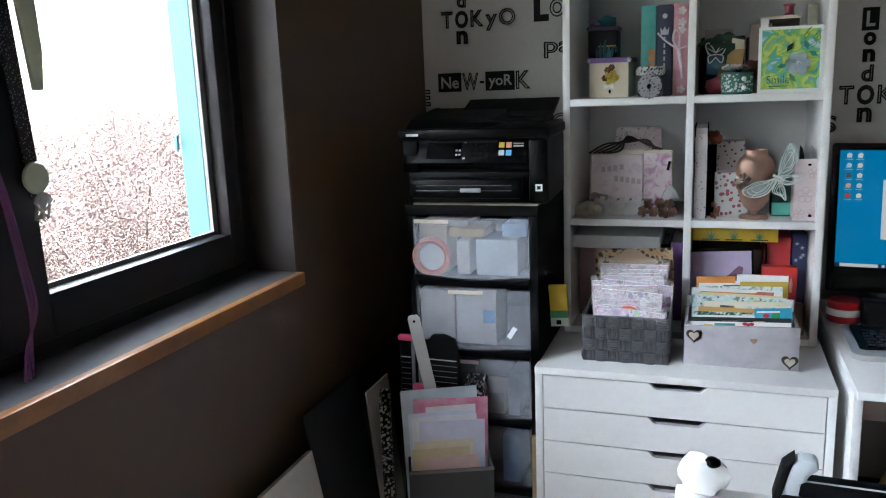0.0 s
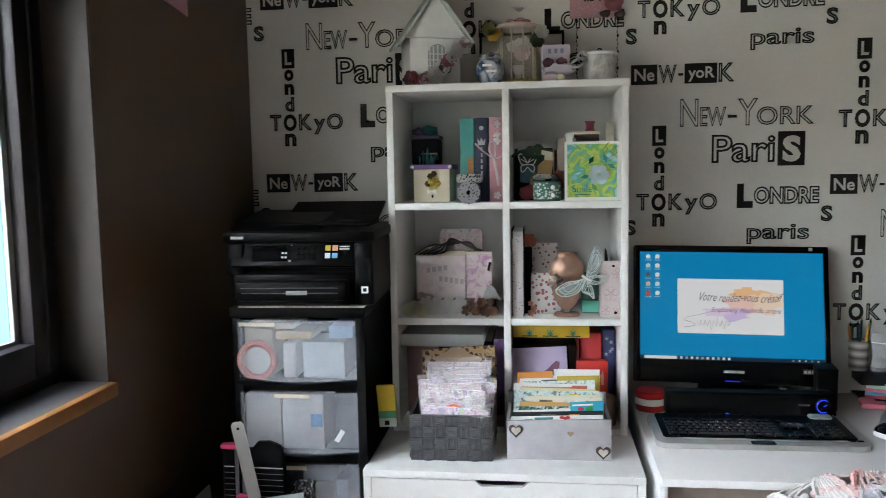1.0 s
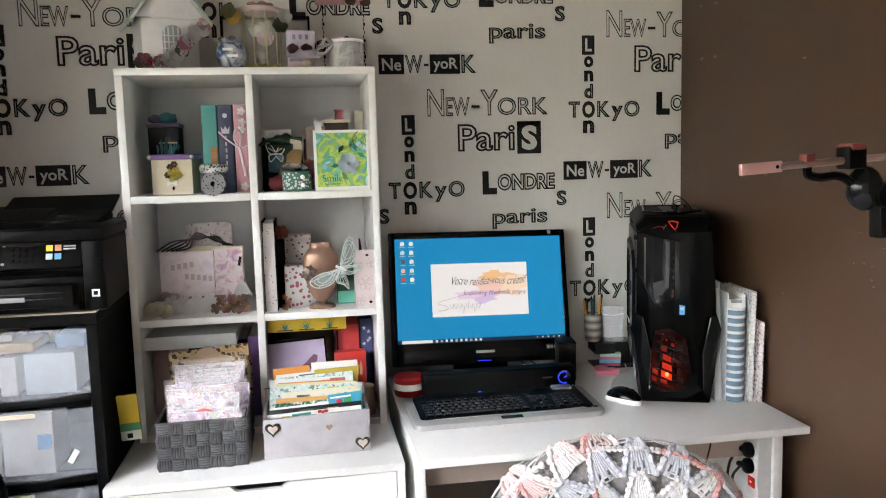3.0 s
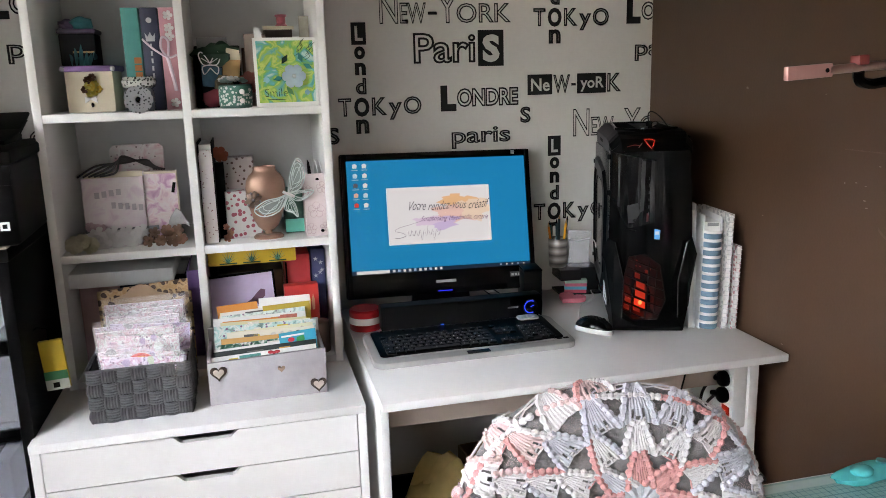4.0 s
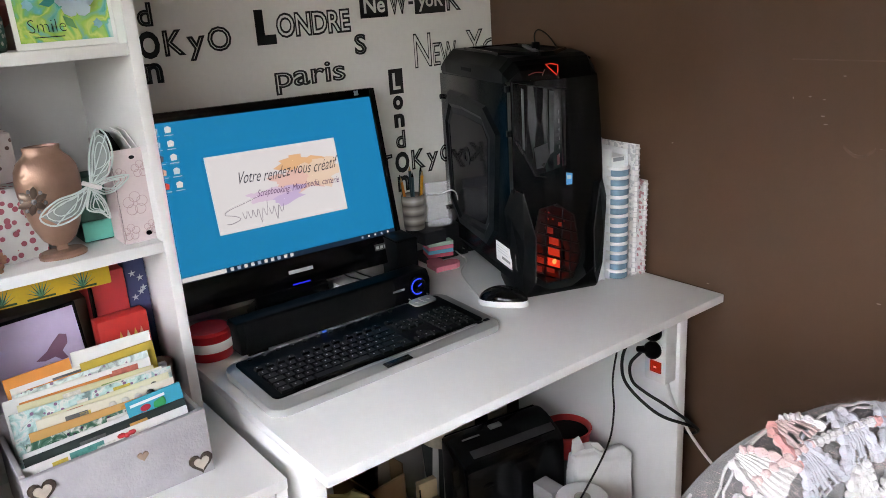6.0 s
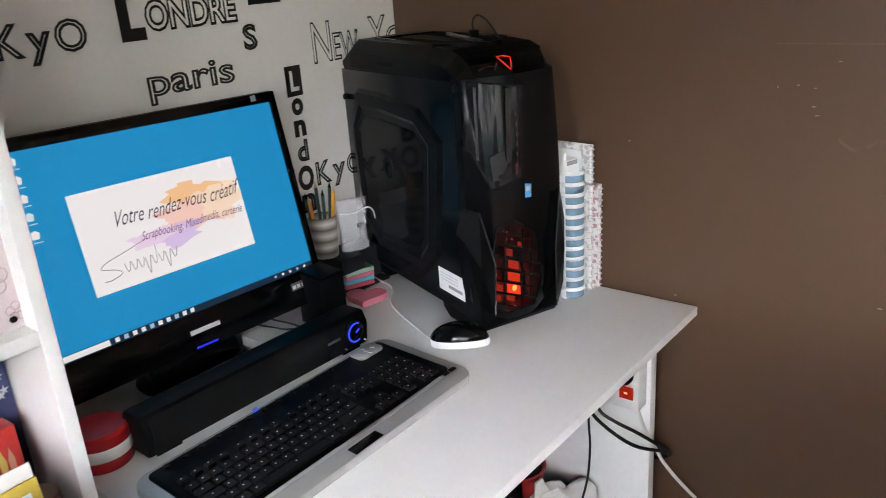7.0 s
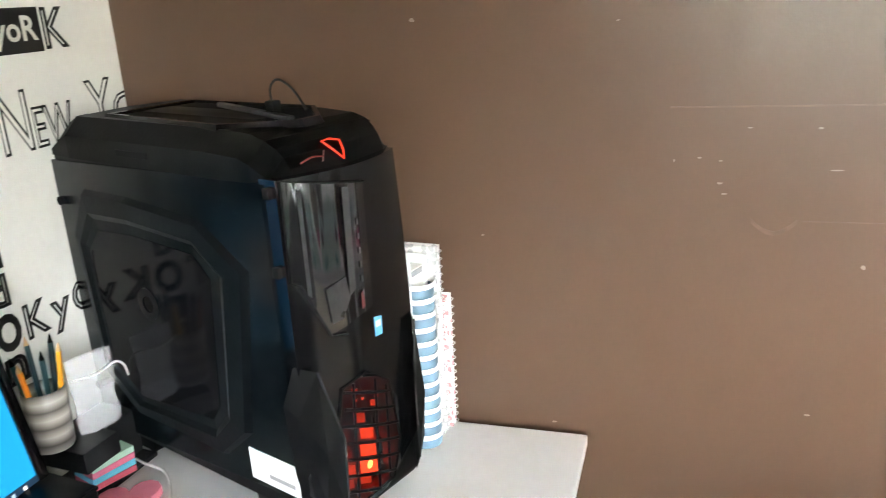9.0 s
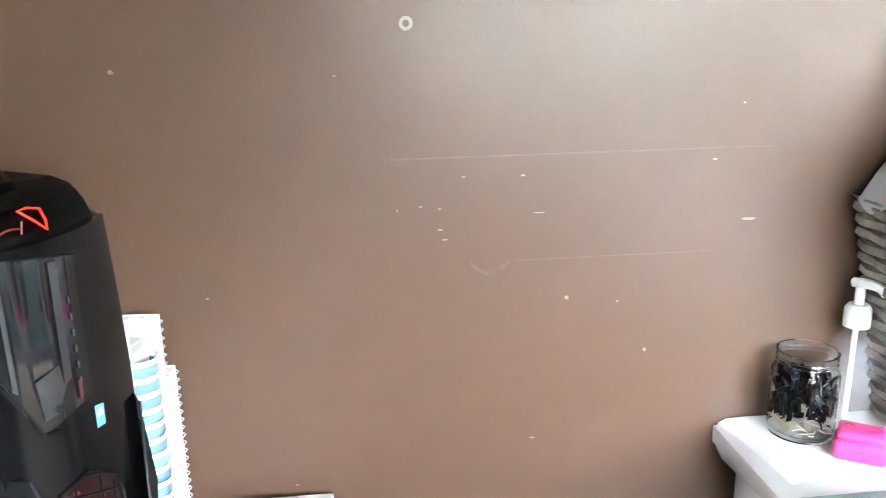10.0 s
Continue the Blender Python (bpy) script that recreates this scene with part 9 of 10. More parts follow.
def build_floor_clutter():
    # yellow and green packet beside the tower
    y = thing("seed_packet", "yellow and green packet hanging beside the drawer tower", "packet", pose(-0.372, 1.70, 0.775, 0, -4, 0))
    part("packet", box(0.0, 0.0, 0.0, 0.045, 0.012, 0.105, 0.002), mat("yellow_print", (0.58, 0.40, 0.02), 0.5), y)
    part("green_band", box(0.0, -0.001, 0.022, 0.045, 0.0, 0.040), mat("green_band", (0.04, 0.20, 0.08), 0.5), y, smooth=False)
    part("pale_band", box(0.0, -0.001, 0.0, 0.045, 0.0, 0.022), mat("pale_band", (0.45, 0.48, 0.42), 0.5), y, smooth=False)
    part("code_patch", box(0.014, -0.0018, 0.005, 0.026, -0.001, 0.016), BLACK_MATT, y, smooth=False)
    part("hook_wire", tube([(0.02, 0.006, 0.10), (0.022, 0.006, 0.13), (0.004, 0.006, 0.135), (-0.004, 0.006, 0.13)], 0.0012, 5), BLACK_MATT, y)
    # boards leaning against the west wall
    bl = mat("black_foam_board", (0.016, 0.017, 0.020), 0.6, vary=0.15)
    solo("black_board", prism([(1.235, 0.0), (1.50, 0.0), (1.50, 0.694), (1.235, 0.694)], 0.006, "x", 0, 0.001, m=pose(WEST + 0.135, 0, 0, 0, -8.5, 0)), bl, "tall black foam board leaning on the brown wall", "board")
    solo("grey_card", box(0, 1.465, 0.0, 0.004, 1.60, 0.655, m=pose(WEST + 0.135, 0, 0, 0, -5, 0)), mat("pale_grey_card", (0.42, 0.40, 0.38), 0.6), "pale grey card leaning beside the black board", "board", smooth=False)
    solo("leaning_board", prism([(0.85, 0.0), (1.225, 0.0), (1.225, 0.622), (0.85, 0.622)], 0.012, "x", 0, 0.001, m=pose(WEST + 0.155, 0, 0, 0, -10, 0)), mat("pale_panel", (0.58, 0.54, 0.50), 0.6), "pale board leaning low on the brown wall", "board")
    # black and white patterned magazine files
    pat = spots("black_white_scroll", (0.010, 0.010, 0.010), (0.52, 0.51, 0.46), 125, 0.44)
    for x0, y0, rz, w, h in ((-0.742, 1.485, 20, 0.012, 0.636), (-0.538, 1.556, 3, 0.021, 0.668)):
        f = thing("magazine_file", "black and white scroll patterned magazine file", "file box", pose(x0, y0, 0, 0, 0, rz), group="patterned files")
        for s in (-1, 1):
            part("side", prism([(0.0, 0.0), (0.06, 0.0), (0.06, h), (0.035, h), (0.0, h - 0.02)], 0.003, "x", s * w - 0.0015), pat, f, smooth=False)
        part("front", box(-w + 0.002, 0.0, 0.0, w - 0.002, 0.003, h - 0.022), pat, f, smooth=False)
        part("back", box(-w + 0.002, 0.057, 0.0, w - 0.002, 0.060, h), pat, f, smooth=False)
    # floor crate of folders, set askew
    crate = pose(-0.562, 1.443, 0, 0, 0, 22)
    b = thing("file_crate", "dark grey cardboard crate full of folders", "crate", crate)
    gr = mat("dark_grey_board", (0.045, 0.043, 0.043), 0.7, vary=0.15)
    for a in ((-0.100, 0.0, 0.100, 0.006), (-0.100, 0.092, 0.100, 0.098), (-0.100, 0.006, -0.094, 0.092), (0.094, 0.006, 0.100, 0.092)):
        part("side", box(a[0], a[1], 0.0, a[2], a[3], 0.490 if a[1] < 0.05 else 0.50, 0.001), gr, b)
    part("base", box(-0.094, 0.006, 0.0, 0.094, 0.092, 0.006), gr, b, smooth=False)
    part("rim", box(-0.101, -0.002, 0.484, 0.101, 0.0, 0.492), mat("grey_rim", (0.16, 0.155, 0.15), 0.6), b, smooth=False)
    rnd = random.Random(31)
    specs = [((0.62, 0.42, 0.40), 0.512, 0.062, 0.02), ((0.60, 0.48, 0.30), 0.530, 0.068, -0.008), ((0.66, 0.58, 0.44), 0.545, 0.070, -0.010), ((0.60, 0.60, 0.72), 0.590, 0.078, 0.0), ((0.70, 0.70, 0.72), 0.598, 0.078, 0.004), ((0.62, 0.64, 0.74), 0.606, 0.080, 0.0), ((0.72, 0.66, 0.66), 0.616, 0.060, 0.018), ((0.62, 0.13, 0.26), 0.632, 0.090, -0.004), ((0.46, 0.53, 0.56), 0.655, 0.092, -0.004)]
    for i, (c, h, w, dx) in enumerate(specs):
        f = thing("paper_folder", "paper folder standing in the floor crate", "folder", crate @ pose(dx, 0.010 + 0.0088 * i, 0.008, 0, rnd.uniform(-2, 2), 0), group="folders in the crate")
        pinkish = i == 7
        part("cover", box(-w, 0.0, 0.0, w, 0.0012, h), mat("folder_paper", c, 0.6, vary=0.07, big=20, second=(0.66, 0.36, 0.44) if pinkish else None, mix_scale=26 if pinkish else None), f, smooth=False)
        part("sheet", box(-w + 0.003, 0.0022, 0.0, w - 0.003, 0.0034, h - 0.006), SHEET, f, smooth=False)
    # paper trimmer and steel ruler stuck in behind
    t = thing("paper_trimmer", "black paper trimmer with a pink end and cutter", "paper trimmer", pose(-0.652, 1.545, 0.0, 1, 1, 0))
    part("board", prism([(-0.076, 0.0), (0.076, 0.0), (0.076, 0.745), (0.066, 0.782), (0.040, 0.792), (0.010, 0.790), (-0.002, 0.774), (-0.076, 0.774)], 0.012, "y", 0.0, 0.003), BLACK_MATT, t)
    part("pink_end", box(-0.078, -0.006, 0.770, -0.022, 0.014, 0.782, 0.003), mat("hot_pink_plastic", (0.62, 0.06, 0.16), 0.4), t, "pink end piece")
    part("cutter", box(-0.040, -0.016, 0.628, -0.012, 0.0, 0.664, 0.004), mat("pink_cutter", (0.62, 0.07, 0.16), 0.4), t, "pink sliding cutter")
    for x in (-0.043, -0.026):
        part("slide_bar", box(x, -0.007, 0.32, x + 0.007, 0.0, 0.772, 0.001), mat("grey_slide", (0.16, 0.16, 0.17), 0.4), t, "grey slide bar")
    for i in range(15):
        for x0, x1 in ((-0.072, -0.048), (0.0, 0.070)):
            part("grid_line", box(x0, -0.0006, 0.53 + 0.014 * i, x1, 0.0, (0.5312 if i < 14 else 0.5325) + 0.014 * i), PALE_BAR if i == 14 else mat("faint_grid_print", (0.16, 0.16, 0.16), 0.5), t, smooth=False)
    r = thing("steel_ruler", "steel ruler standing among the folders", "ruler", pose(-0.503, 1.520, 0.008, 0, -11.5, 0))
    out = [(-0.0155, 0.0), (0.0155, 0.0), (0.0155, 0.840), (0.010, 0.848), (-0.010, 0.848), (-0.0155, 0.840)]
    part("blade", prism(out, 0.0015, "y", 0.0), mat("brushed_steel", (0.52, 0.50, 0.47), 0.4, metal=0.5), r, smooth=False)
    part("hole", lathe([(0, 0), (0.0035, 0), (0.0035, 0.0006), (0, 0.0006)], 10, m=pose(0, 0.0, 0.832, 90, 0, 0)), BLACK_MATT, r)
    solo("cardboard_sheet", box(-0.404, 1.60, 0.0, -0.392, 1.98, 0.52, 0.001), mat("brown_cardboard", (0.30, 0.19, 0.10), 0.8), "brown cardboard sheet between the drawers", "cardboard", smooth=False)


build_floor_clutter()

# ---- the chair with its crochet cover ----
def build_chair():
    c = thing("desk_chair", "desk chair with grey fleece back and crochet cover", "chair", pose(0.514, 0.943, 0.0, 0, 0, -10))
    fleece = mat("grey_fleece", (0.165, 0.152, 0.15), 0.95, vary=0.22, big=40, fine=300, bump=0.5, grain=700, sheen=0.3)
    yarns = [mat("white_wool", (0.56, 0.525, 0.52), 0.9, vary=0.07, big=60, fine=400, bump=0.5, grain=900, sheen=0.2),
             mat("pale_lilac_wool", (0.44, 0.43, 0.475), 0.9, vary=0.1, big=60, fine=400, bump=0.5, grain=900, sheen=0.2),
             mat("pink_wool", (0.54, 0.25, 0.235), 0.9, vary=0.08, big=60, fine=400, bump=0.5, grain=900, sheen=0.2),
             mat("blush_wool", (0.55, 0.39, 0.375), 0.9, vary=0.08, big=60, fine=400, bump=0.5, grain=900, sheen=0.2)]
    R, ZC, ZB, ZT, T = 0.224, 0.68, 0.48, 0.967, 0.029
    MX, MZ = 0.032, 0.815

    def inside(x, z):
        if z > ZC:
            return abs(x / R) ** 2.5 + ((z - ZC) / (ZT - ZC)) ** 2.5 < 1
        return z > ZB and abs(x) < R * (1 - 0.10 * (ZC - z) / 0.2)

    reaches = {}

    def reach(a):
        """From the middle of the cover to the rim of the back, in the direction a."""
        key = round(math.degrees(a) * 2) % 720
        if key not in reaches:
            lo, hi = 0.0, 0.8
            for _ in range(18):
                m = (lo + hi) / 2
                if inside(MX + m * math.cos(radians(key / 2)), MZ + m * math.sin(radians(key / 2))):
                    lo = m
                else:
                    hi = m
            reaches[key] = lo
        return reaches[key]

    def onto(d, a, lift=0.0):
        """A point d away from the middle, measured over the padded face, the round rim and on down the front."""
        D = reach(a)
        s = max(0.0, (d - (D - T)) / T)
        s = s if s < 1.5 or not lift else 1.5 + 0.35 * math.tanh((s - 1.5) / 0.8)
        flat = min(d, D - T) + T * math.sin(s)
        bulge = 0.010 * max(0.0, 1 - (flat / D) ** 2)
        ca, sa = math.cos(a), math.sin(a)
        out = flat + lift * math.sin(s)
        z = MZ + out * sa
        return Vector((MX + out * ca, -(T + lift) * math.cos(s) - bulge * math.cos(s) + 0.03 * (z - ZC), z))

    N, spans = 72, 22
    bm = bmesh.new()
    loops = []
    for i in range(N):
        a = 2 * math.pi * i / N
        D = reach(a)
        ds = [(D - T) * (q + 1) / 12 for q in range(12)] + [D - T + T * math.pi * (q + 1) / (spans - 12) for q in range(spans - 12)]
        loops.append([bm.verts.new(onto(d, a)) for d in ds])
    mid0, mid1 = bm.verts.new(onto(0, 0)), bm.verts.new((MX, T, MZ))
    for u, w in zip(loops, loops[1:] + loops[:1]):
        bm.faces.new((mid0, u[0], w[0]))
        for q in range(spans - 1):
            bm.faces.new((u[q], u[q + 1], w[q + 1], w[q]))
        bm.faces.new((mid1, w[-1], u[-1]))
    back = part("backrest", bm, fleece, c, "grey fleece backrest")

    def yarn_line(pts, r, beads):
        """A yarn edge: one tube that swells into a row of puffs."""
        pts = smooth_line(pts, 4)
        n = len(pts)
        own = bmesh.new()
        rings = []
        for i, p in enumerate(pts):
            d = (pts[min(i + 1, n - 1)] - pts[max(i - 1, 0)]).normalized()
            side = d.orthogonal().normalized()
            up = d.cross(side)
            k = r * (0.5 + 0.5 * abs(math.sin(math.pi * beads * i / (n - 1))))
            rings.append([own.verts.new(p + k * (math.cos(math.pi * q / 3) * side + math.sin(math.pi * q / 3) * up)) for q in range(6)])
        for u, w in zip(rings, rings[1:]):
            for q in range(6):
                own.faces.new((u[q], u[(q + 1) % 6], w[(q + 1) % 6], w[q]))
        own.faces.new(rings[0])
        own.faces.new(rings[-1])
        return own

    RINGS = (0.034, 0.077, 0.119, 0.161, 0.203, 0.246, 0.290)
    rnd = random.Random(17)

    def shell(k, a0, pitch, body, left, right):
        """A domed fan of stitches between two chains, with a puffed edge on each flank."""
        r0, r1 = RINGS[k], RINGS[k + 1]
        wide = min(0.5 * pitch * r0 * 1.0, 0.031) if k else 0.5 * pitch * 0.050
        lean = rnd.uniform(-0.004, 0.004)

        def at(f, g, lift):
            """f runs out along the ray, g from -1 to 1 across."""
            w = wide * (0.24 + 0.76 * max(0.0, 1 - f ** 1.25) ** 0.9)
            d = r0 + (r1 - r0) * (f * 1.06 - 0.05) - 0.004 * g * g * (1 - f)
            return onto(d, a0 + (w * g + lean * f) / d, lift)

        rows, cols = 12, 30
        own = bmesh.new()
        g = []
        for i in range(rows + 1):
            f = i / rows
            run = []
            for q in range(cols + 1):
                x = -1 + 2 * q / cols
                rib = 0.5 + 0.5 * math.cos(2 * math.pi * q / 3.14 + 1.5 * math.sin(5 * f + a0))
                knot = math.sin(34 * f + 2 * x + a0) * math.cos(8 * x + 5 * f)
                lift = 0.0022 + 0.0050 * (1 - x * x) ** 0.5 + 0.0013 * rib + 0.0012 * knot
                run.append(own.verts.new(at(f, x, lift)))
            g.append(run)
        eye = k and rnd.random() < 0.8
        for i in range(rows):
            for q in range(cols):
                x, f = -1 + 2 * (q + 0.5) / cols, (i + 0.5) / rows
                # loose stitches leave small gaps low in the fan
                gap = eye and 0.12 < f < 0.30 and abs(abs(x) - 0.32) < 0.05
                if not gap and not (eye and f < 0.14 and abs(x) < 0.14):
                    own.faces.new((g[i][q], g[i + 1][q], g[i + 1][q + 1], g[i][q + 1]))
        bmesh.ops.delete(own, geom=[v for v in own.verts if not v.link_faces], context="VERTS")
        fan = part("crochet_fan", own, yarns[body], back)
        for sgn, tone in ((-1, left), (1, right)):
            edge = [at(f, sgn * 0.98, 0.0058) for f in (0.0, 0.15, 0.3, 0.45, 0.6, 0.75, 0.88, 1.0)]
            part("puff_edge", yarn_line(edge, 0.0058, 6), yarns[tone], fan)
        # slack chains tie the tip of the fan to its neighbours
        for sgn in (-1, 1):
            for dip, tone in ((0.003, body), (-0.004, left if sgn < 0 else right)):
                loop = [onto(r1 + dip * 0.3, a0 + sgn * 0.03, 0.006), onto(r1 + dip, a0 + sgn * 0.26 * pitch, 0.005), onto(r1 + dip * 0.4, a0 + sgn * 0.51 * pitch, 0.0048)]
                part("chain", yarn_line(loop, 0.0027, 8), yarns[rnd.choice((tone, 0))], fan)

    middle = bmesh.new()
    rows = []
    for i in range(1, 8):
        rows.append([middle.verts.new(onto(0.0052 * i, 2 * math.pi * q / 48, 0.007 - 0.0006 * i + 0.0026 * math.cos(12 * 2 * math.pi * q / 48) * i / 7)) for q in range(48)])
    hub = middle.verts.new(onto(0, 0, 0.006))
    for q in range(48):
        middle.faces.new((hub, rows[0][q], rows[0][(q + 1) % 48]))
        for u, w in zip(rows, rows[1:]):
            middle.faces.new((u[q], w[q], w[(q + 1) % 48], u[(q + 1) % 48]))
    part("crochet_middle", middle, yarns[1], back, "lilac wool middle of the cover")
    # body, left edge and right edge by ring; some rays break the order
    tones = [(2, 2, 2), (0, 0, 0), (1, 1, 1), (0, 3, 0), (3, 0, 3), (0, 0, 0)]
    odd = [(1, 0, 2), (0, 1, 2), (0, 2, 1), (3, 0, 2), (0, 3, 0), (2, 3, 3)]
    for k in range(6):
        rays = (8, 11, 15, 19, 24, 28)[k]
        for j in range(rays):
            a0 = 2 * math.pi * j / rays + radians(92)
            if RINGS[k] > reach(a0 % (2 * math.pi)) + 0.006 or MZ + RINGS[k] * math.sin(a0) < 0.56:
                continue
            shell(k, a0, 2 * math.pi / rays, *((odd if j % 2 and rnd.random() < 0.85 else tones)[k]))
    # a puffed border runs over the rim of the back
    for lo, hi, tone in ((-12, 38, 1), (36, 80, 2), (78, 112, 0), (110, 140, 3), (138, 165, 0), (163, 194, 2)):
        line = [onto(reach(radians(q) % (2 * math.pi)) - 0.006, radians(q), 0.0052) for q in range(lo, hi, 3)]
        part("border_puff", yarn_line(line, 0.0056, len(line) * 0.9), yarns[tone], back)
    # fine loose hair of the wool along the rim
    fuzz = bmesh.new()
    for i in range(3600):
        a = rnd.uniform(-0.35, math.pi + 0.35)
        d = reach(a % (2 * math.pi)) + rnd.uniform(-0.045, 0.022)
        p, n = onto(d, a, 0.004), onto(d, a, 0.006) - onto(d, a, 0.004)
        n = (n.normalized() + 0.9 * Vector((rnd.uniform(-1, 1), rnd.uniform(-1, 1), rnd.uniform(-1, 1)))).normalized()
        side = n.orthogonal().normalized() * 0.00014
        tip = p + n * rnd.uniform(0.006, 0.012)
        fuzz.faces.new([fuzz.verts.new(v) for v in (p - side, p + side, tip)])
    tagged(part("wool_fuzz", fuzz, yarns[3], back, "fine loose wool hair", False), kind="stuff")
    # seat, post and star foot
    part("seat", box(-0.23, 0.060, 0.42, 0.23, 0.46, 0.50, 0.03, seg=4), fleece, c)
    part("back_bar", box(-0.03, 0.026, 0.40, 0.03, 0.050, 0.62, 0.004), BLACK_MATT, c)
    part("post", rod((0, 0.26, 0.09), (0, 0.26, 0.42), 0.028, seg=16), BLACK_MATT, c)
    for i in range(5):
        a = 2 * math.pi * i / 5
        leg = part("foot_arm", rod((0, 0.26, 0.10), (0.24 * math.cos(a), 0.26 + 0.24 * math.sin(a), 0.065), 0.018, 0.012, 10), BLACK_MATT, c)
        part("castor", rod((0.24 * math.cos(a) - 0.012, 0.26 + 0.24 * math.sin(a), 0.028), (0.24 * math.cos(a) + 0.012, 0.26 + 0.24 * math.sin(a), 0.028), 0.028, seg=16), BLACK_MATT, leg)


build_chair()

# ---- on the craft table ----
def build_table_things():
    z = TABLE_Z
    mint = mat("mint_cutting_mat", (0.30, 0.46, 0.44), 0.55, vary=0.05)
    m = thing("cutting_mat", "pale mint cutting mat with a printed grid", "cutting mat", pose(0.0, 0.0, z))
    part("mat_sheet", box(0.40, 0.30, 0.0005, 1.04, 0.914, 0.003, 0.001), mint, m)
    part("border", box(0.405, 0.890, 0.003, 1.035, 0.908, 0.0034), mat("pale_mint_edge", (0.46, 0.58, 0.55), 0.6), m, smooth=False)
    grid = mat("grid_print", (0.10, 0.24, 0.24), 0.6)
    lines = bmesh.new()
    for i in range(62):
        x = 0.412 + 0.01 * i
        box(x, 0.31, 0.0031, x + (0.0012 if i % 5 == 0 else 0.0005), 0.888, 0.0034, bm=lines)
    for i in range(58):
        y = 0.312 + 0.01 * i
        box(0.41, y, 0.0031, 1.03, y + (0.0012 if i % 5 == 0 else 0.0005), 0.0034, bm=lines)
    tagged(part("grid", lines, grid, m, smooth=False), kind="stuff")
    t = thing("teal_cutter", "glossy turquoise hand tool lying on the mat", "tool", pose(0.885, 0.885, z + 0.0035, 0, 0, 8))
    tq = mat("turquoise_plastic", (0.06, 0.40, 0.40), 0.25)
    part("body", blob((0, 0, 0.011), (0.062, 0.022, 0.011), 18, wob=0.25, seed=1), tq, t)
    part("knob", blob((-0.016, -0.006, 0.020), (0.018, 0.014, 0.008), 12), tq, t)
    part("hinge", rod((0.03, 0, 0.012), (0.03, 0, 0.024), 0.008, seg=14), mat("dark_teal_plastic", (0.02, 0.15, 0.16), 0.3), t)
    # white tape gun and a grey-handled trimmer at the near end
    g = thing("glue_roller", "white plastic glue roller standing on the table", "glue roller", pose(-0.004, 0.898, z))
    wp = mat("white_tool_plastic", (0.72, 0.70, 0.68), 0.35)
    part("body", blob((0, 0, 0.03), (0.034, 0.024, 0.030), 16, wob=0.3, seed=3), wp, g)
    part("cap", blob((0.012, -0.01, 0.055), (0.012, 0.010, 0.008), 10), BLACK_SATIN, g)
    k = thing("guillotine_trimmer", "grey paper guillotine with a black ruler arm", "paper trimmer", pose(0.185, 0.86, z, 0, 0, -3))
    part("base", box(-0.09, -0.10, 0.0, 0.24, 0.055, 0.022, 0.004), BLACK_SATIN, k)
    part("ruler_arm", box(-0.07, 0.02, 0.022, 0.24, 0.05, 0.042, 0.002), BLACK_MATT, k)
    part("scale", box(-0.065, 0.024, 0.042, 0.235, 0.028, 0.0425), PALE_BAR, k, smooth=False)
    hd = [(-0.10, 0.0), (-0.086, 0.058), (-0.070, 0.074), (-0.048, 0.074), (-0.044, 0.060), (-0.058, 0.05), (-0.068, 0.0)]
    part("handle", prism(hd, 0.030, "y", 0.02, 0.006), mat("pale_grey_grip", (0.48, 0.50, 0.52), 0.35), k, "pale grey grip")
    part("grip_pad", prism([(-0.101, 0.01), (-0.090, 0.060), (-0.074, 0.075), (-0.080, 0.058), (-0.092, 0.01)], 0.034, "y", 0.018, 0.002), BLACK_MATT, k)
    # white oilcloth sheet whose end curls down over the table edge
    s = bmesh.new()
    g2 = []
    z = z + 0.0036
    for i in range(10):
        x = 1.072 + 0.168 * i / 9
        row = []
        for j in range(14):
            t_ = j / 13
            if t_ < 0.55:
                y, zz = 0.42 + 0.452 * t_ / 0.55, 0.0012
            else:
                a = (t_ - 0.55) / 0.45
                y = 0.872 + 0.030 * math.sin(a * 2.7)
                zz = 0.0012 - 0.062 * a * a - 0.004 * a
            lift = 0.006 * max(0, (x - 1.19) / 0.06) * max(0, (y - 0.75) / 0.12)
            row.append(s.verts.new((x, y + (0.018 * (x - 1.07) / 0.17 if t_ > 0.55 else 0), z + zz + lift * (1 if t_ < 0.75 else 0.4))))
        g2.append(row)
    for i in range(9):
        for j in range(13):
            s.faces.new((g2[i][j], g2[i + 1][j], g2[i + 1][j + 1], g2[i][j + 1]))
    under = {v: s.verts.new((v.co.x, v.co.y - 0.0006, v.co.z - 0.0012)) for v in list(s.verts)}
    for f in list(s.faces):
        s.faces.new([under[v] for v in reversed(f.verts)])
    ring = [g2[0][j] for j in range(14)] + [g2[i][13] for i in range(1, 10)] + [g2[9][j] for j in range(12, -1, -1)] + [g2[i][0] for i in range(8, 0, -1)]
    for k3, v in enumerate(ring):
        w3 = ring[(k3 + 1) % len(ring)]
        s.faces.new((v, w3, under[w3], under[v]))
    solo("oilcloth", s, mat("white_oilcloth", (0.72, 0.71, 0.69), 0.4, vary=0.03), "white oilcloth curling over the table edge", "tablecloth")
    z = TABLE_Z
    zz = z + 0.0052
    # glass jar with dark bits
    j = thing("glass_jar", "clear glass storage jar with black and white bits", "jar", pose(1.194, 0.812, zz) @ Matrix.Diagonal((0.98, 0.98, 1.0, 1)))
    gl = glass("jar_glass", (0.96, 0.98, 0.97), 0.0, 1.3)
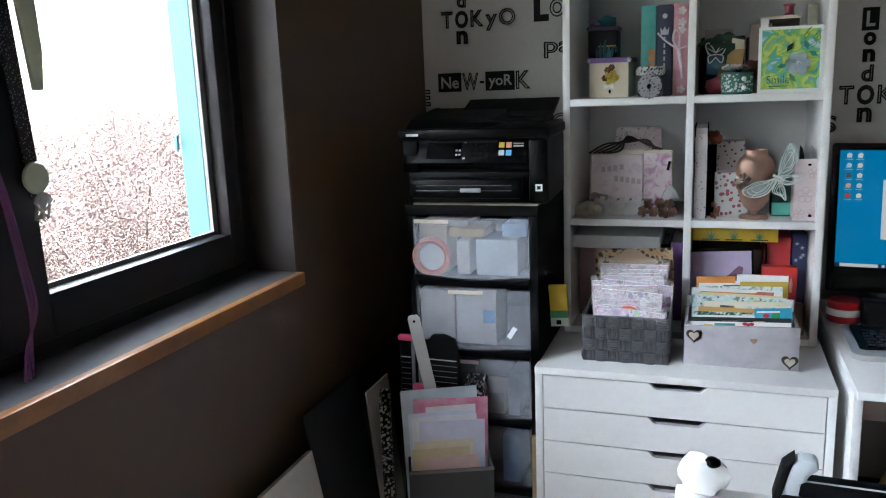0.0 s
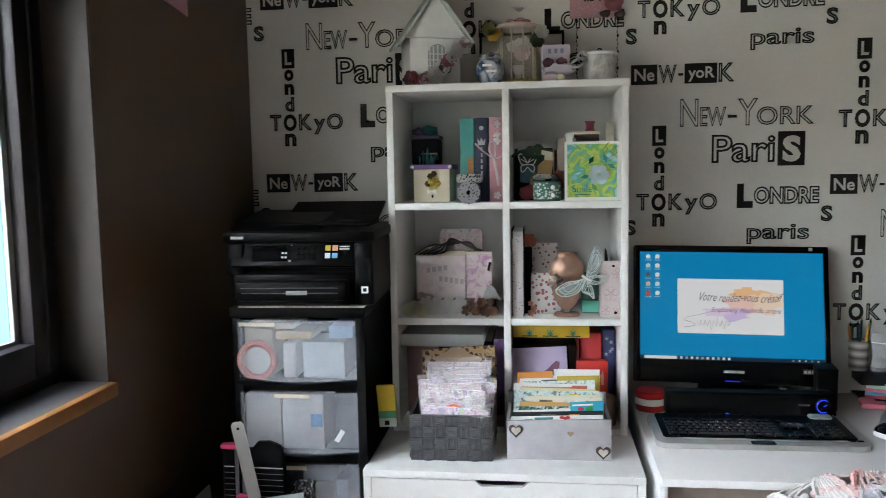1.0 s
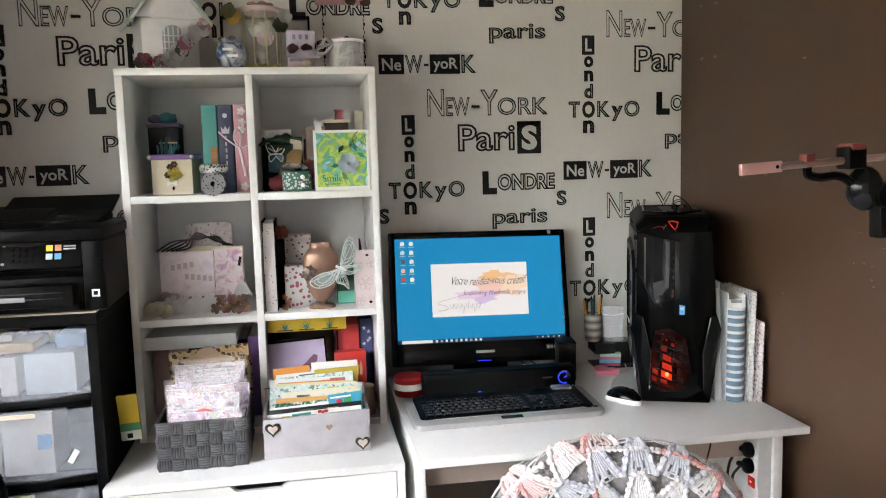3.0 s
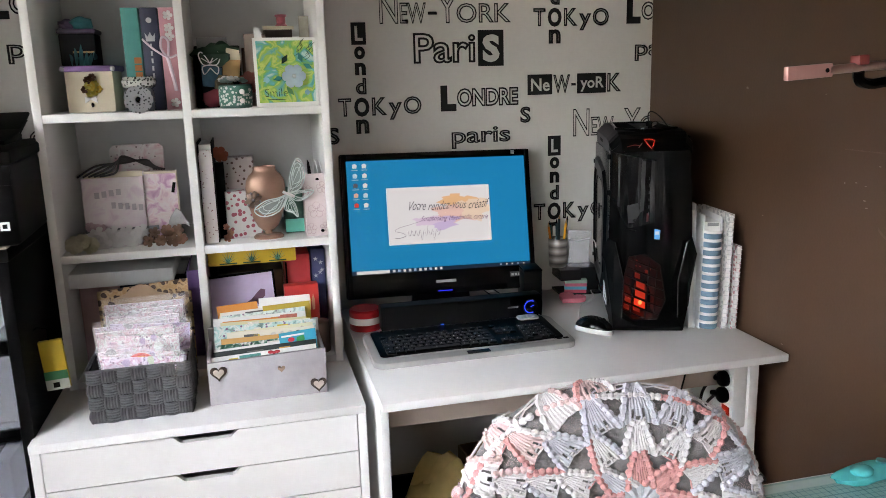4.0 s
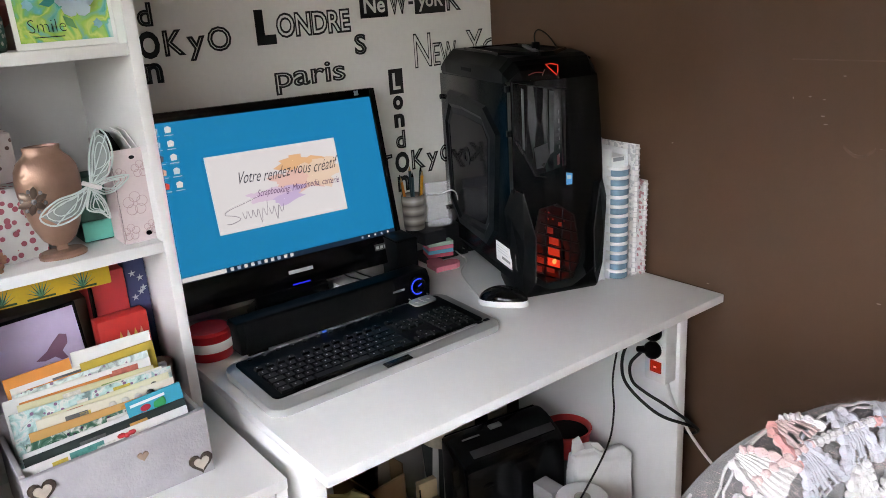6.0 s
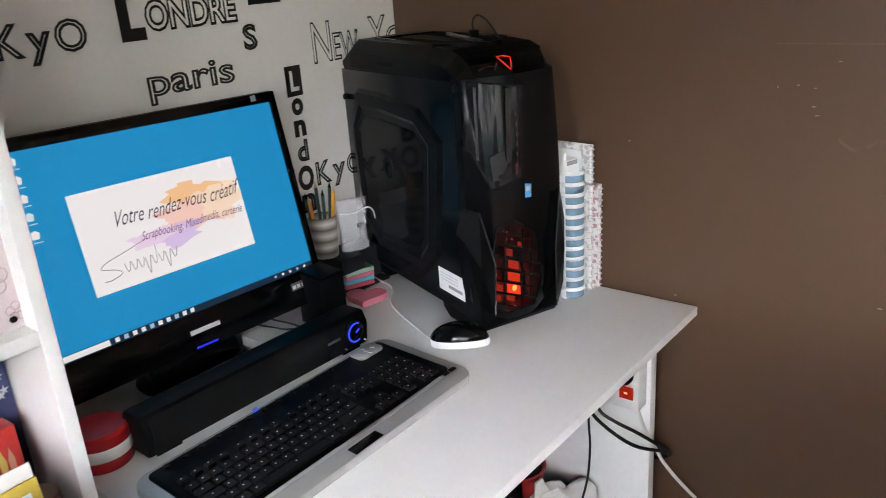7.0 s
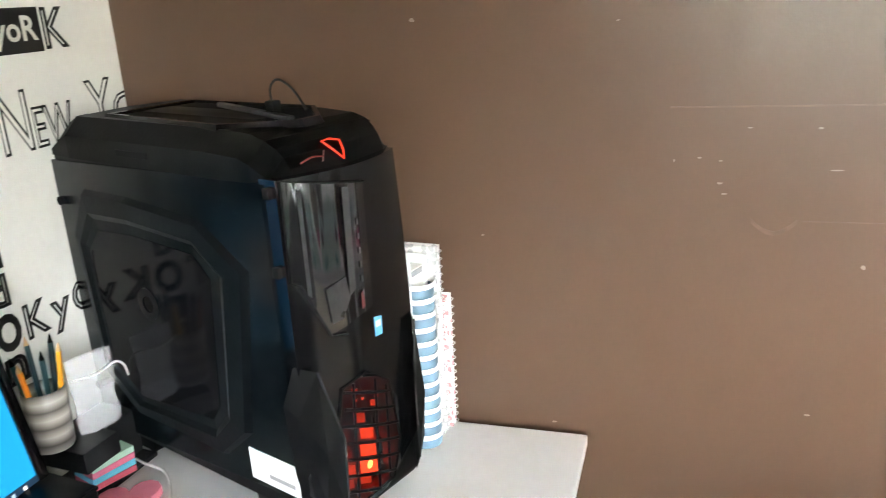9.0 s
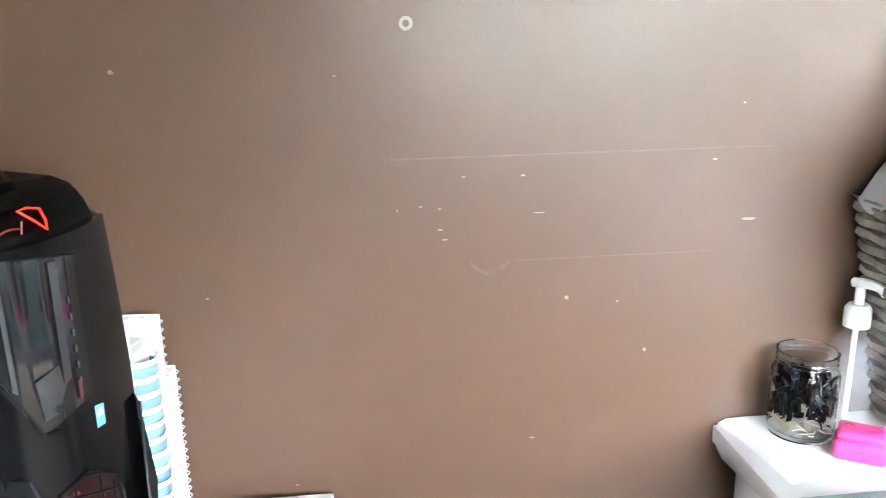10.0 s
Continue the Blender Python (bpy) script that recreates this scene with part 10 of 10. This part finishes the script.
    part("jar_body", lathe([(0.030, 0.0), (0.045, 0.002), (0.047, 0.010), (0.047, 0.098), (0.041, 0.108), (0.041, 0.122), (0.043, 0.124), (0.043, 0.127), (0.039, 0.127), (0.039, 0.108), (0.0445, 0.097), (0.0445, 0.010), (0.0, 0.006)], 34), gl, j)
    for h in (0.112, 0.118):
        part("thread_ring", tube([(0.0415 * math.cos(2 * math.pi * i / 28), 0.0415 * math.sin(2 * math.pi * i / 28), h) for i in range(28)], 0.0012, 5, closed=True), gl, j)
    rnd = random.Random(41)
    mix = bmesh.new()
    for i in range(120):
        a, r = rnd.uniform(0, 6.28), 0.041 * rnd.random() ** 0.5
        q = pose(r * math.cos(a), r * math.sin(a), 0.034 + 0.055 * rnd.random(), rnd.uniform(0, 180), rnd.uniform(0, 180), 0)
        box(-0.012, -0.004, -0.001, 0.012, 0.004, 0.001, bm=mix, m=q)
    tagged(part("black_clips", mix, BLACK_SATIN, j, "jumble of black clips"), kind="stuff")
    mix = bmesh.new()
    for i in range(30):
        a, r = rnd.uniform(0, 6.28), 0.040 * rnd.random() ** 0.5
        q = pose(r * math.cos(a), r * math.sin(a), 0.010 + 0.022 * rnd.random(), rnd.uniform(-30, 30), rnd.uniform(-30, 30), rnd.uniform(0, 180))
        box(-0.012, -0.004, -0.001, 0.012, 0.004, 0.001, bm=mix, m=q)
    tagged(part("cream_pegs", mix, CREAM, j, "small cream wooden pegs"), kind="stuff")
    # pump bottle
    b = thing("pump_bottle", "clear bottle with a white lotion pump", "bottle", pose(1.203, 0.738, zz) @ Matrix.Diagonal((0.95, 0.95, 1.1, 1)))
    part("bottle", lathe([(0, 0.001), (0.030, 0.001), (0.033, 0.006), (0.033, 0.105), (0.026, 0.125), (0.016, 0.132), (0.016, 0.142), (0, 0.142)], 26), clear_sheet("milky_pet", (0.62, 0.62, 0.63), 0.10, 0.12), b)
    part("collar", lathe([(0.0, 0.142), (0.019, 0.142), (0.019, 0.166), (0.014, 0.172), (0.0, 0.172)], 22), WHITE_CABLE, b)
    part("pump_stem", rod((0, 0, 0.165), (0, 0, 0.196), 0.007, seg=12), WHITE_CABLE, b)
    part("nozzle", tube(smooth_line([(0.012, 0.004, 0.198), (0.0, 0.0, 0.200), (-0.022, -0.012, 0.200), (-0.032, -0.018, 0.192)], 4), 0.0065, 8), WHITE_CABLE, b)
    part("dip_tube", rod((0, 0, 0.01), (0, 0, 0.142), 0.004, seg=8), WHITE_CABLE, b)
    # pink punch
    p = thing("craft_punch", "hot pink plastic craft punch", "punch", pose(1.116, 0.770, zz, 0, 0, 56))
    hp = mat("hot_pink_gloss", (0.72, 0.05, 0.22), 0.3)
    part("body", box(-0.034, -0.024, 0.0, 0.034, 0.024, 0.030, 0.009, seg=4), hp, p)
    part("lever", box(-0.030, -0.020, 0.030, 0.030, 0.022, 0.043, 0.006, seg=3), hp, p)
    part("slot", box(-0.022, -0.0255, 0.010, 0.022, -0.023, 0.014), SHEET, p, smooth=False)
    for x in (-0.016, 0.016):
        part("emboss", tube([(x + 0.007 * math.cos(2 * math.pi * i / 12), 0.001 + 0.007 * math.sin(2 * math.pi * i / 12), 0.0435) for i in range(12)], 0.0008, 5, closed=True), mat("deep_pink", (0.55, 0.03, 0.16), 0.4), p)
    # wicker basket against the wall with white cloth on it
    w = thing("wicker_basket", "tall flared grey-beige wicker basket by the wall", "basket", pose(1.142, 0.595, zz))
    wk = mat("grey_beige_wicker", (0.33, 0.29, 0.24), 0.8, vary=0.2, big=60, bump=0.3)
    liner = box(-0.060, -0.070, 0.0, 0.080, 0.070, 0.325)
    for v in liner.verts:
        if v.co.z > 0.2:
            v.co.y *= 1.98
    part("liner", liner, mat("dark_wicker_inside", (0.12, 0.10, 0.08), 0.9), w, smooth=False)
    for k2 in range(18):
        zz2 = 0.010 + 0.0186 * k2
        hy = 0.074 + 0.070 * zz2 / 0.325
        per = [(-0.064, -hy), (0.086, -hy), (0.086, hy), (-0.064, hy)]
        pts = []
        for q in range(4):
            a0, a1 = per[q], per[(q + 1) % 4]
            for i in range(8):
                f = i / 8
                wob = 0.004 * math.sin(math.pi * 4 * f + k2 * math.pi)
                nx, ny = (a1[1] - a0[1]), -(a1[0] - a0[0])
                ln = math.hypot(nx, ny)
                pts.append((a0[0] + (a1[0] - a0[0]) * f + nx / ln * wob, a0[1] + (a1[1] - a0[1]) * f + ny / ln * wob, zz2))
        part("weaver", tube(pts, 0.0092, 6, closed=True), wk, w)
    cl = bmesh.new()
    g3 = []
    for i in range(12):
        row = []
        for jx in range(14):
            u, v = i / 11 - 0.5, jx / 13 - 0.5
            zc = 0.345 + 0.22 * max(0.0, 1 - 2.1 * max(abs(u), abs(v))) ** 0.8 + 0.010 * math.sin(11 * u + 17 * v)
            if abs(v) > 0.46 or abs(u) > 0.46:
                zc -= 0.012
            row.append(cl.verts.new((u * 0.165 + 0.008, v * 0.31, zc)))
        g3.append(row)
    for i in range(11):
        for jx in range(13):
            cl.faces.new((g3[i][jx], g3[i + 1][jx], g3[i + 1][jx + 1], g3[i][jx + 1]))
    bmesh.ops.solidify(cl, geom=cl.faces[:], thickness=0.002)
    solo("white_cloth", cl, mat("white_cotton", (0.72, 0.71, 0.72), 0.9, vary=0.04), "white cotton cloth heaped on the basket", "cloth", pose(1.142, 0.595, zz))
    solo("mint_paper", box(-0.055, 0.11, 0, 0.08, 0.152, 0.003, m=pose(1.142, 0.595, zz + 0.336)), mint, "mint paper edge under the cloth", "paper", smooth=False)


build_table_things()


def build_phone_arm():
    # camera arm clamped to the table: pink-tipped bar with a black clamp
    a = thing("camera_arm", "pink-tipped selfie bar held by a black clamp stand", "camera stand")
    rose = mat("rose_pink_anodised", (0.55, 0.30, 0.28), 0.3, metal=0.4)
    d = Vector((0.985, 0.16, 0.045)).normalized()
    p0 = Vector((0.563, 0.69, 1.377))
    bar = part("bar", rod(p0 + d * 0.055, p0 + d * 0.36, 0.0045, seg=10), mat("dusky_metal_bar", (0.30, 0.19, 0.17), 0.3, metal=0.6), a)
    q = Matrix.Translation(p0) @ d.to_track_quat("X", "Z").to_matrix().to_4x4()
    part("flat_tip", box(0.0, -0.003, -0.0065, 0.058, 0.003, 0.0065, 0.001, m=q), rose, a, "flat pink tip")
    part("rivet", rod(q @ Vector((0.050, -0.004, 0)), q @ Vector((0.050, 0.004, 0)), 0.0022, seg=8), BLACK_MATT, a)
    pad_red = mat("red_rubber_pad", (0.16, 0.025, 0.022), 0.6)
    part("clamp_pad", box(0.090, -0.006, 0.002, 0.104, 0.006, 0.012, 0.0015, m=q), pad_red, a, "red rubber pad")
    part("clamp_ring", box(0.150, -0.011, -0.011, 0.178, 0.011, 0.017, 0.003, m=q), BLACK_SATIN, a)
    part("clamp_jaw", box(0.153, -0.0125, 0.012, 0.175, 0.0125, 0.020, 0.002, m=q), pad_red, a, "red rubber jaw")
    hook = [q @ Vector(v) for v in ((0.096, 0, -0.004), (0.100, 0.002, -0.013), (0.118, 0.004, -0.018), (0.145, 0.004, -0.018), (0.165, 0.002, -0.028), (0.174, 0, -0.05))]
    part("clamp_arm", tube(smooth_line(hook, 5), 0.0055, 8), BLACK_SATIN, a)
    part("joint", blob(q @ Vector((0.184, 0, -0.036)), (0.023, 0.018, 0.028), 14), BLACK_GLOSS, a)
    part("joint_knob", rod(q @ Vector((0.203, -0.02, -0.045)), q @ Vector((0.203, 0.02, -0.045)), 0.016, seg=14), BLACK_MATT, a)
    part("clamp_ear", box(0.200, -0.010, -0.100, 0.224, 0.010, -0.045, 0.004, m=q), BLACK_SATIN, a)
    foot = q @ Vector((0.345, 0.0, -0.01))
    part("post", tube([foot, Vector((foot.x + 0.02, foot.y + 0.02, 1.10)), Vector((foot.x + 0.03, 0.66, TABLE_Z + 0.02))], 0.008, 10), BLACK_SATIN, a)
    part("stand_foot", lathe([(0, 0), (0.06, 0), (0.062, 0.006), (0.05, 0.016), (0.012, 0.024), (0, 0.024)], 26, m=pose(foot.x + 0.03, 0.66, TABLE_Z + 0.0034)), BLACK_SATIN, a)


build_phone_arm()


def build_under_desk():
    # paper shredder
    s = thing("paper_shredder", "black paper shredder under the desk", "shredder", pose(0.775, 1.808, 0.0, 0, 0, -9))
    case = [(0.0, 0.0), (0.0, 0.352), (0.004, 0.370), (0.014, 0.380), (0.060, 0.402), (0.090, 0.408), (0.114, 0.404), (0.122, 0.394), (0.122, 0.0)]
    part("bin", prism(case, 0.268, "x", 0.0, 0.012), BLACK_GLOSS, s, "tall black bin with a sloped glossy head")
    strip = [(0.018, 0.3835), (0.036, 0.3925), (0.036, 0.3945), (0.018, 0.3855)]
    part("feed_strip", prism(strip, 0.222, "x", 0.030, 0.0004), mat("dark_grey_satin", (0.032, 0.032, 0.034), 0.35), s, "grey feed strip", False)
    part("switch", box(0.108, 0.072, 0.404, 0.140, 0.086, 0.411, 0.002), mat("grey_switch", (0.16, 0.16, 0.16), 0.4), s)
    part("print_bar", box(0.030, 0.066, 0.4045, 0.075, 0.070, 0.4065), mat("dim_pale_print", (0.20, 0.20, 0.20), 0.5), s, smooth=False)
    # a small gloss bump added to catch the highlight at the rounded corner
    part("corner_glint", blob((0.055, -0.001, 0.318), (0.014, 0.003, 0.006), 10), BLACK_GLOSS, s)
    # striped basket with cream fleece
    b = thing("striped_basket", "black and white striped basket with cream lining", "basket", pose(0.880, 2.018, 0.0) @ Matrix.Diagonal((0.60, 0.60, 0.745, 1)))
    part("basket_body", lathe([(0, 0), (0.085, 0), (0.09, 0.01), (0.112, 0.475), (0.106, 0.475), (0.085, 0.02), (0, 0.02)], 28), stripes("black_white_stripe", (0.62, 0.60, 0.56), (0.02, 0.02, 0.02), 0.012, 0), b)
    part("lining", lathe([(0.108, 0.44), (0.118, 0.45), (0.122, 0.500), (0.116, 0.512), (0.104, 0.508), (0.098, 0.47)], 28), mat("cream_fleece", (0.58, 0.52, 0.40), 0.95, vary=0.12, big=50, bump=0.4), b, "cream fleece turned over the rim")
    fz = bmesh.new()
    for i in range(26):
        a = 2 * math.pi * i / 26
        blob((0.112 * math.cos(a), 0.112 * math.sin(a), 0.508), (0.010, 0.010, 0.007), 6, fz, 0.4, i)
    part("fringe", fz, mat("cream_fleece_edge", (0.58, 0.52, 0.40), 0.95), b)
    # cardboard and other boxes
    card = mat("corrugated_brown", (0.27, 0.16, 0.08), 0.85, vary=0.1, big=12)
    k = thing("cardboard_box", "open brown cardboard box under the desk", "box", pose(0.662, 1.955, 0.0, 0, 0, 6))
    for a in ((-0.050, 0.0, 0.050, 0.004), (-0.050, 0.146, 0.050, 0.15), (-0.050, 0.004, -0.046, 0.146), (0.046, 0.004, 0.050, 0.146)):
        part("side", box(a[0], a[1], 0.0, a[2], a[3], 0.325 + (0.025 if a[0] > 0 else 0)), card, k, smooth=False)
    part("base", box(-0.046, 0.004, 0.0, 0.046, 0.146, 0.006), card, k, smooth=False)
    solo("paper_pad", box(-0.022, 0, 0, 0.022, 0.010, 0.36, m=pose(0.655, 2.00, 0.008, 0, 6, 10)), mat("dusty_pink_paper", (0.30, 0.22, 0.19), 0.8), "dusty paper pad in the cardboard box", "paper", smooth=False)
    pine = mat("dusty_pine", (0.42, 0.32, 0.18), 0.7, vary=0.15)
    crate = thing("wood_crate", "two pale pine blocks stacked under the desk", "crate", pose(0.744, 1.905, 0.0, 0, 0, -6))
    part("upright", box(-0.022, 0.016, 0, 0.026, 0.034, 0.305, 0.002), pine, crate)
    part("upright", box(-0.030, -0.002, 0, 0.024, 0.014, 0.262, 0.002), pine, crate)
    part("notch", box(-0.0225, 0.0145, 0.268, -0.0195, 0.0158, 0.292), BLACK_MATT, crate, smooth=False)
    tub = thing("black_tub", "open black plastic tub holding the yellow bag", "tub", pose(0.470, 1.845, 0.0))
    for a in ((-0.130, -0.125, 0.130, -0.121), (-0.130, 0.101, 0.130, 0.105), (-0.130, -0.121, -0.126, 0.101), (0.126, -0.121, 0.130, 0.101)):
        part("side", box(a[0], a[1], 0.0, a[2], a[3], 0.335, 0.001), BLACK_MATT, tub, smooth=False)
    part("base", box(-0.126, -0.121, 0.0, 0.126, 0.101, 0.006), BLACK_MATT, tub, smooth=False)
    part("rim", tube([(-0.130, -0.125, 0.335), (0.130, -0.125, 0.335), (0.130, 0.105, 0.335), (-0.130, 0.105, 0.335)], 0.004, 6, closed=True), mat("navy_grey_rim", (0.02, 0.022, 0.03), 0.4), tub)
    y = thing("yellow_bag", "pale yellow bag printed with dark hearts", "bag", pose(0.458, 1.838, 0.008))
    yb = mat("pale_yellow_cloth", (0.70, 0.54, 0.22), 0.8, vary=0.12, big=14)
    part("bag", blob((0.02, 0.0, 0.215), (0.105, 0.07, 0.220), 20, wob=0.3, seed=2), yb, y)

    def heart(sz, x, zq):
        return [(x + sz * 16 * math.sin(a) ** 3, zq + sz * (13 * math.cos(a) - 5 * math.cos(2 * a) - 2 * math.cos(3 * a) - math.cos(4 * a))) for a in [2 * math.pi * i / 18 for i in range(18)]]

    for x, zq, sz in ((0.020, 0.318, 0.0013), (-0.045, 0.295, 0.0010), (0.060, 0.265, 0.0010), (-0.015, 0.25, 0.0011)):
        part("heart_print", prism(heart(sz, x, zq), 0.006, "y", -0.072 + 0.5 * max(0, zq - 0.27)), mat("dark_brown_print", (0.03, 0.02, 0.015), 0.8), y, smooth=False)
    # white carrier bags, a paper roll and a red bowl
    film = mat("white_carrier_plastic", (0.70, 0.69, 0.68), 0.35, vary=0.06, big=20, bump=0.2, grain=60)
    w = thing("carrier_bag", "crumpled white plastic carrier bag", "bag", pose(1.088, 1.705, 0.0, 0, 0, -25))
    bm = box(-0.068, -0.050, 0.0, 0.068, 0.050, 0.345, 0.02, seg=2)
    bmesh.ops.subdivide_edges(bm, edges=bm.edges[:], cuts=5, use_grid_fill=True)
    for v in bm.verts:
        up = v.co.z / 0.345
        pinch = 1 - 0.75 * max(0.0, up - 0.55) / 0.45
        v.co.y *= pinch
        n = 0.022 * (0.35 - abs(noise.noise(v.co * 13))) + 0.014 * (0.3 - abs(noise.noise(v.co * 34)))
        v.co += Vector((v.co.x * 1.2, v.co.y * 4, 0)).normalized() * n
        v.co.z = max(0.001, v.co.z + 0.030 * max(0.0, up - 0.6) * (1 if v.co.x < 0 else -0.4) + 0.012 * up * noise.noise(v.co * 22))
    part("bag", bm, film, w)
    part("bag_ear", prism([(-0.074, 0.335), (-0.034, 0.345), (-0.054, 0.390), (-0.070, 0.383)], 0.004, "y", -0.01), film, w)
    part("bag_print", box(-0.030, -0.062, 0.20, 0.03, -0.060, 0.22), mat("grey_bag_print", (0.25, 0.25, 0.27), 0.6), w, smooth=False)
    solo("grey_carton", box(0.925, 1.700, 0.0, 0.966, 1.760, 0.300, 0.002), mat("grey_carton_board", (0.34, 0.34, 0.34), 0.6), "narrow grey carton beside the shredder", "carton")
    r = thing("kitchen_roll", "white paper roll standing on a box under the desk", "paper roll", pose(0.945, 1.628, 0.17))
    part("roll", lathe([(0.018, 0), (0.056, 0), (0.058, 0.004), (0.058, 0.145), (0.055, 0.15), (0.018, 0.15), (0.018, 0)], 26), SHEET, r)
    part("core", lathe([(0.016, 0.002), (0.018, 0.002), (0.018, 0.151), (0.016, 0.151), (0.016, 0.002)], 16), mat("grey_core", (0.4, 0.37, 0.33), 0.8), r)
    solo("white_carton", box(0.87, 1.56, 0.0, 1.03, 1.69, 0.17, 0.002), mat("white_carton_board", (0.62, 0.61, 0.59), 0.6), "white carton standing under the desk", "carton")
    rd = thing("red_bowl", "red plastic basket with a black inside", "bowl", pose(1.106, 1.828, 0.318) @ Matrix.Diagonal((0.84, 0.84, 0.9, 1)))
    rm = mat("red_plastic", (0.42, 0.03, 0.025), 0.4)
    part("bowl", lathe([(0, -0.06), (0.04, -0.058), (0.066, -0.02), (0.072, 0.02), (0.075, 0.024), (0.070, 0.026), (0.062, -0.015), (0, -0.05)], 26), rm, rd)
    part("dark_inside", lathe([(0, 0.004), (0.062, 0.008), (0.064, 0.010), (0, 0.012)], 22), BLACK_MATT, rd)
    solo("grey_storage_box", box(1.058, 1.775, 0.0, 1.165, 1.88, 0.263, 0.004), mat("grey_plastic_box", (0.12, 0.12, 0.125), 0.5), "grey plastic storage box under the desk", "box")
    solo("wall_post", box(1.05, 2.10, 0.0, 1.085, 2.14, 0.70, 0.002), BLACK_MATT, "black metal post behind the desk", "post")


build_under_desk()

# ---- floor boards ----
def lay_floor():
    rnd = random.Random(1)
    bw, bl = 0.19, 1.2
    part("subfloor", box(WEST, SOUTH, -0.12, EAST, NORTH, -0.012), mat("grey_screed", (0.2, 0.2, 0.2), 0.9), floor, smooth=False)

    def board(w, l):
        me = mesh_of(box(0.0007, 0.0007, -0.011, w - 0.0007, l - 0.0007, 0.0, 0.0012, seg=1), "floor_board")
        me.materials.append(FLOORING)
        return me
    whole = board(bw, bl)
    x = WEST
    while x < EAST - 0.01:
        w = min(bw, EAST - x)
        y = SOUTH - rnd.uniform(0, bl)
        while y < NORTH - 0.01:
            y0, y1 = max(y, SOUTH), min(y + bl, NORTH)
            if y1 - y0 > 0.01:
                me = whole if (y1 - y0 > bl - 0.001 and w > bw - 0.001) else board(w, y1 - y0)
                part("floor_board", me, None, floor, m=pose(x, y0, 0))
            y += bl
        x += bw


lay_floor()
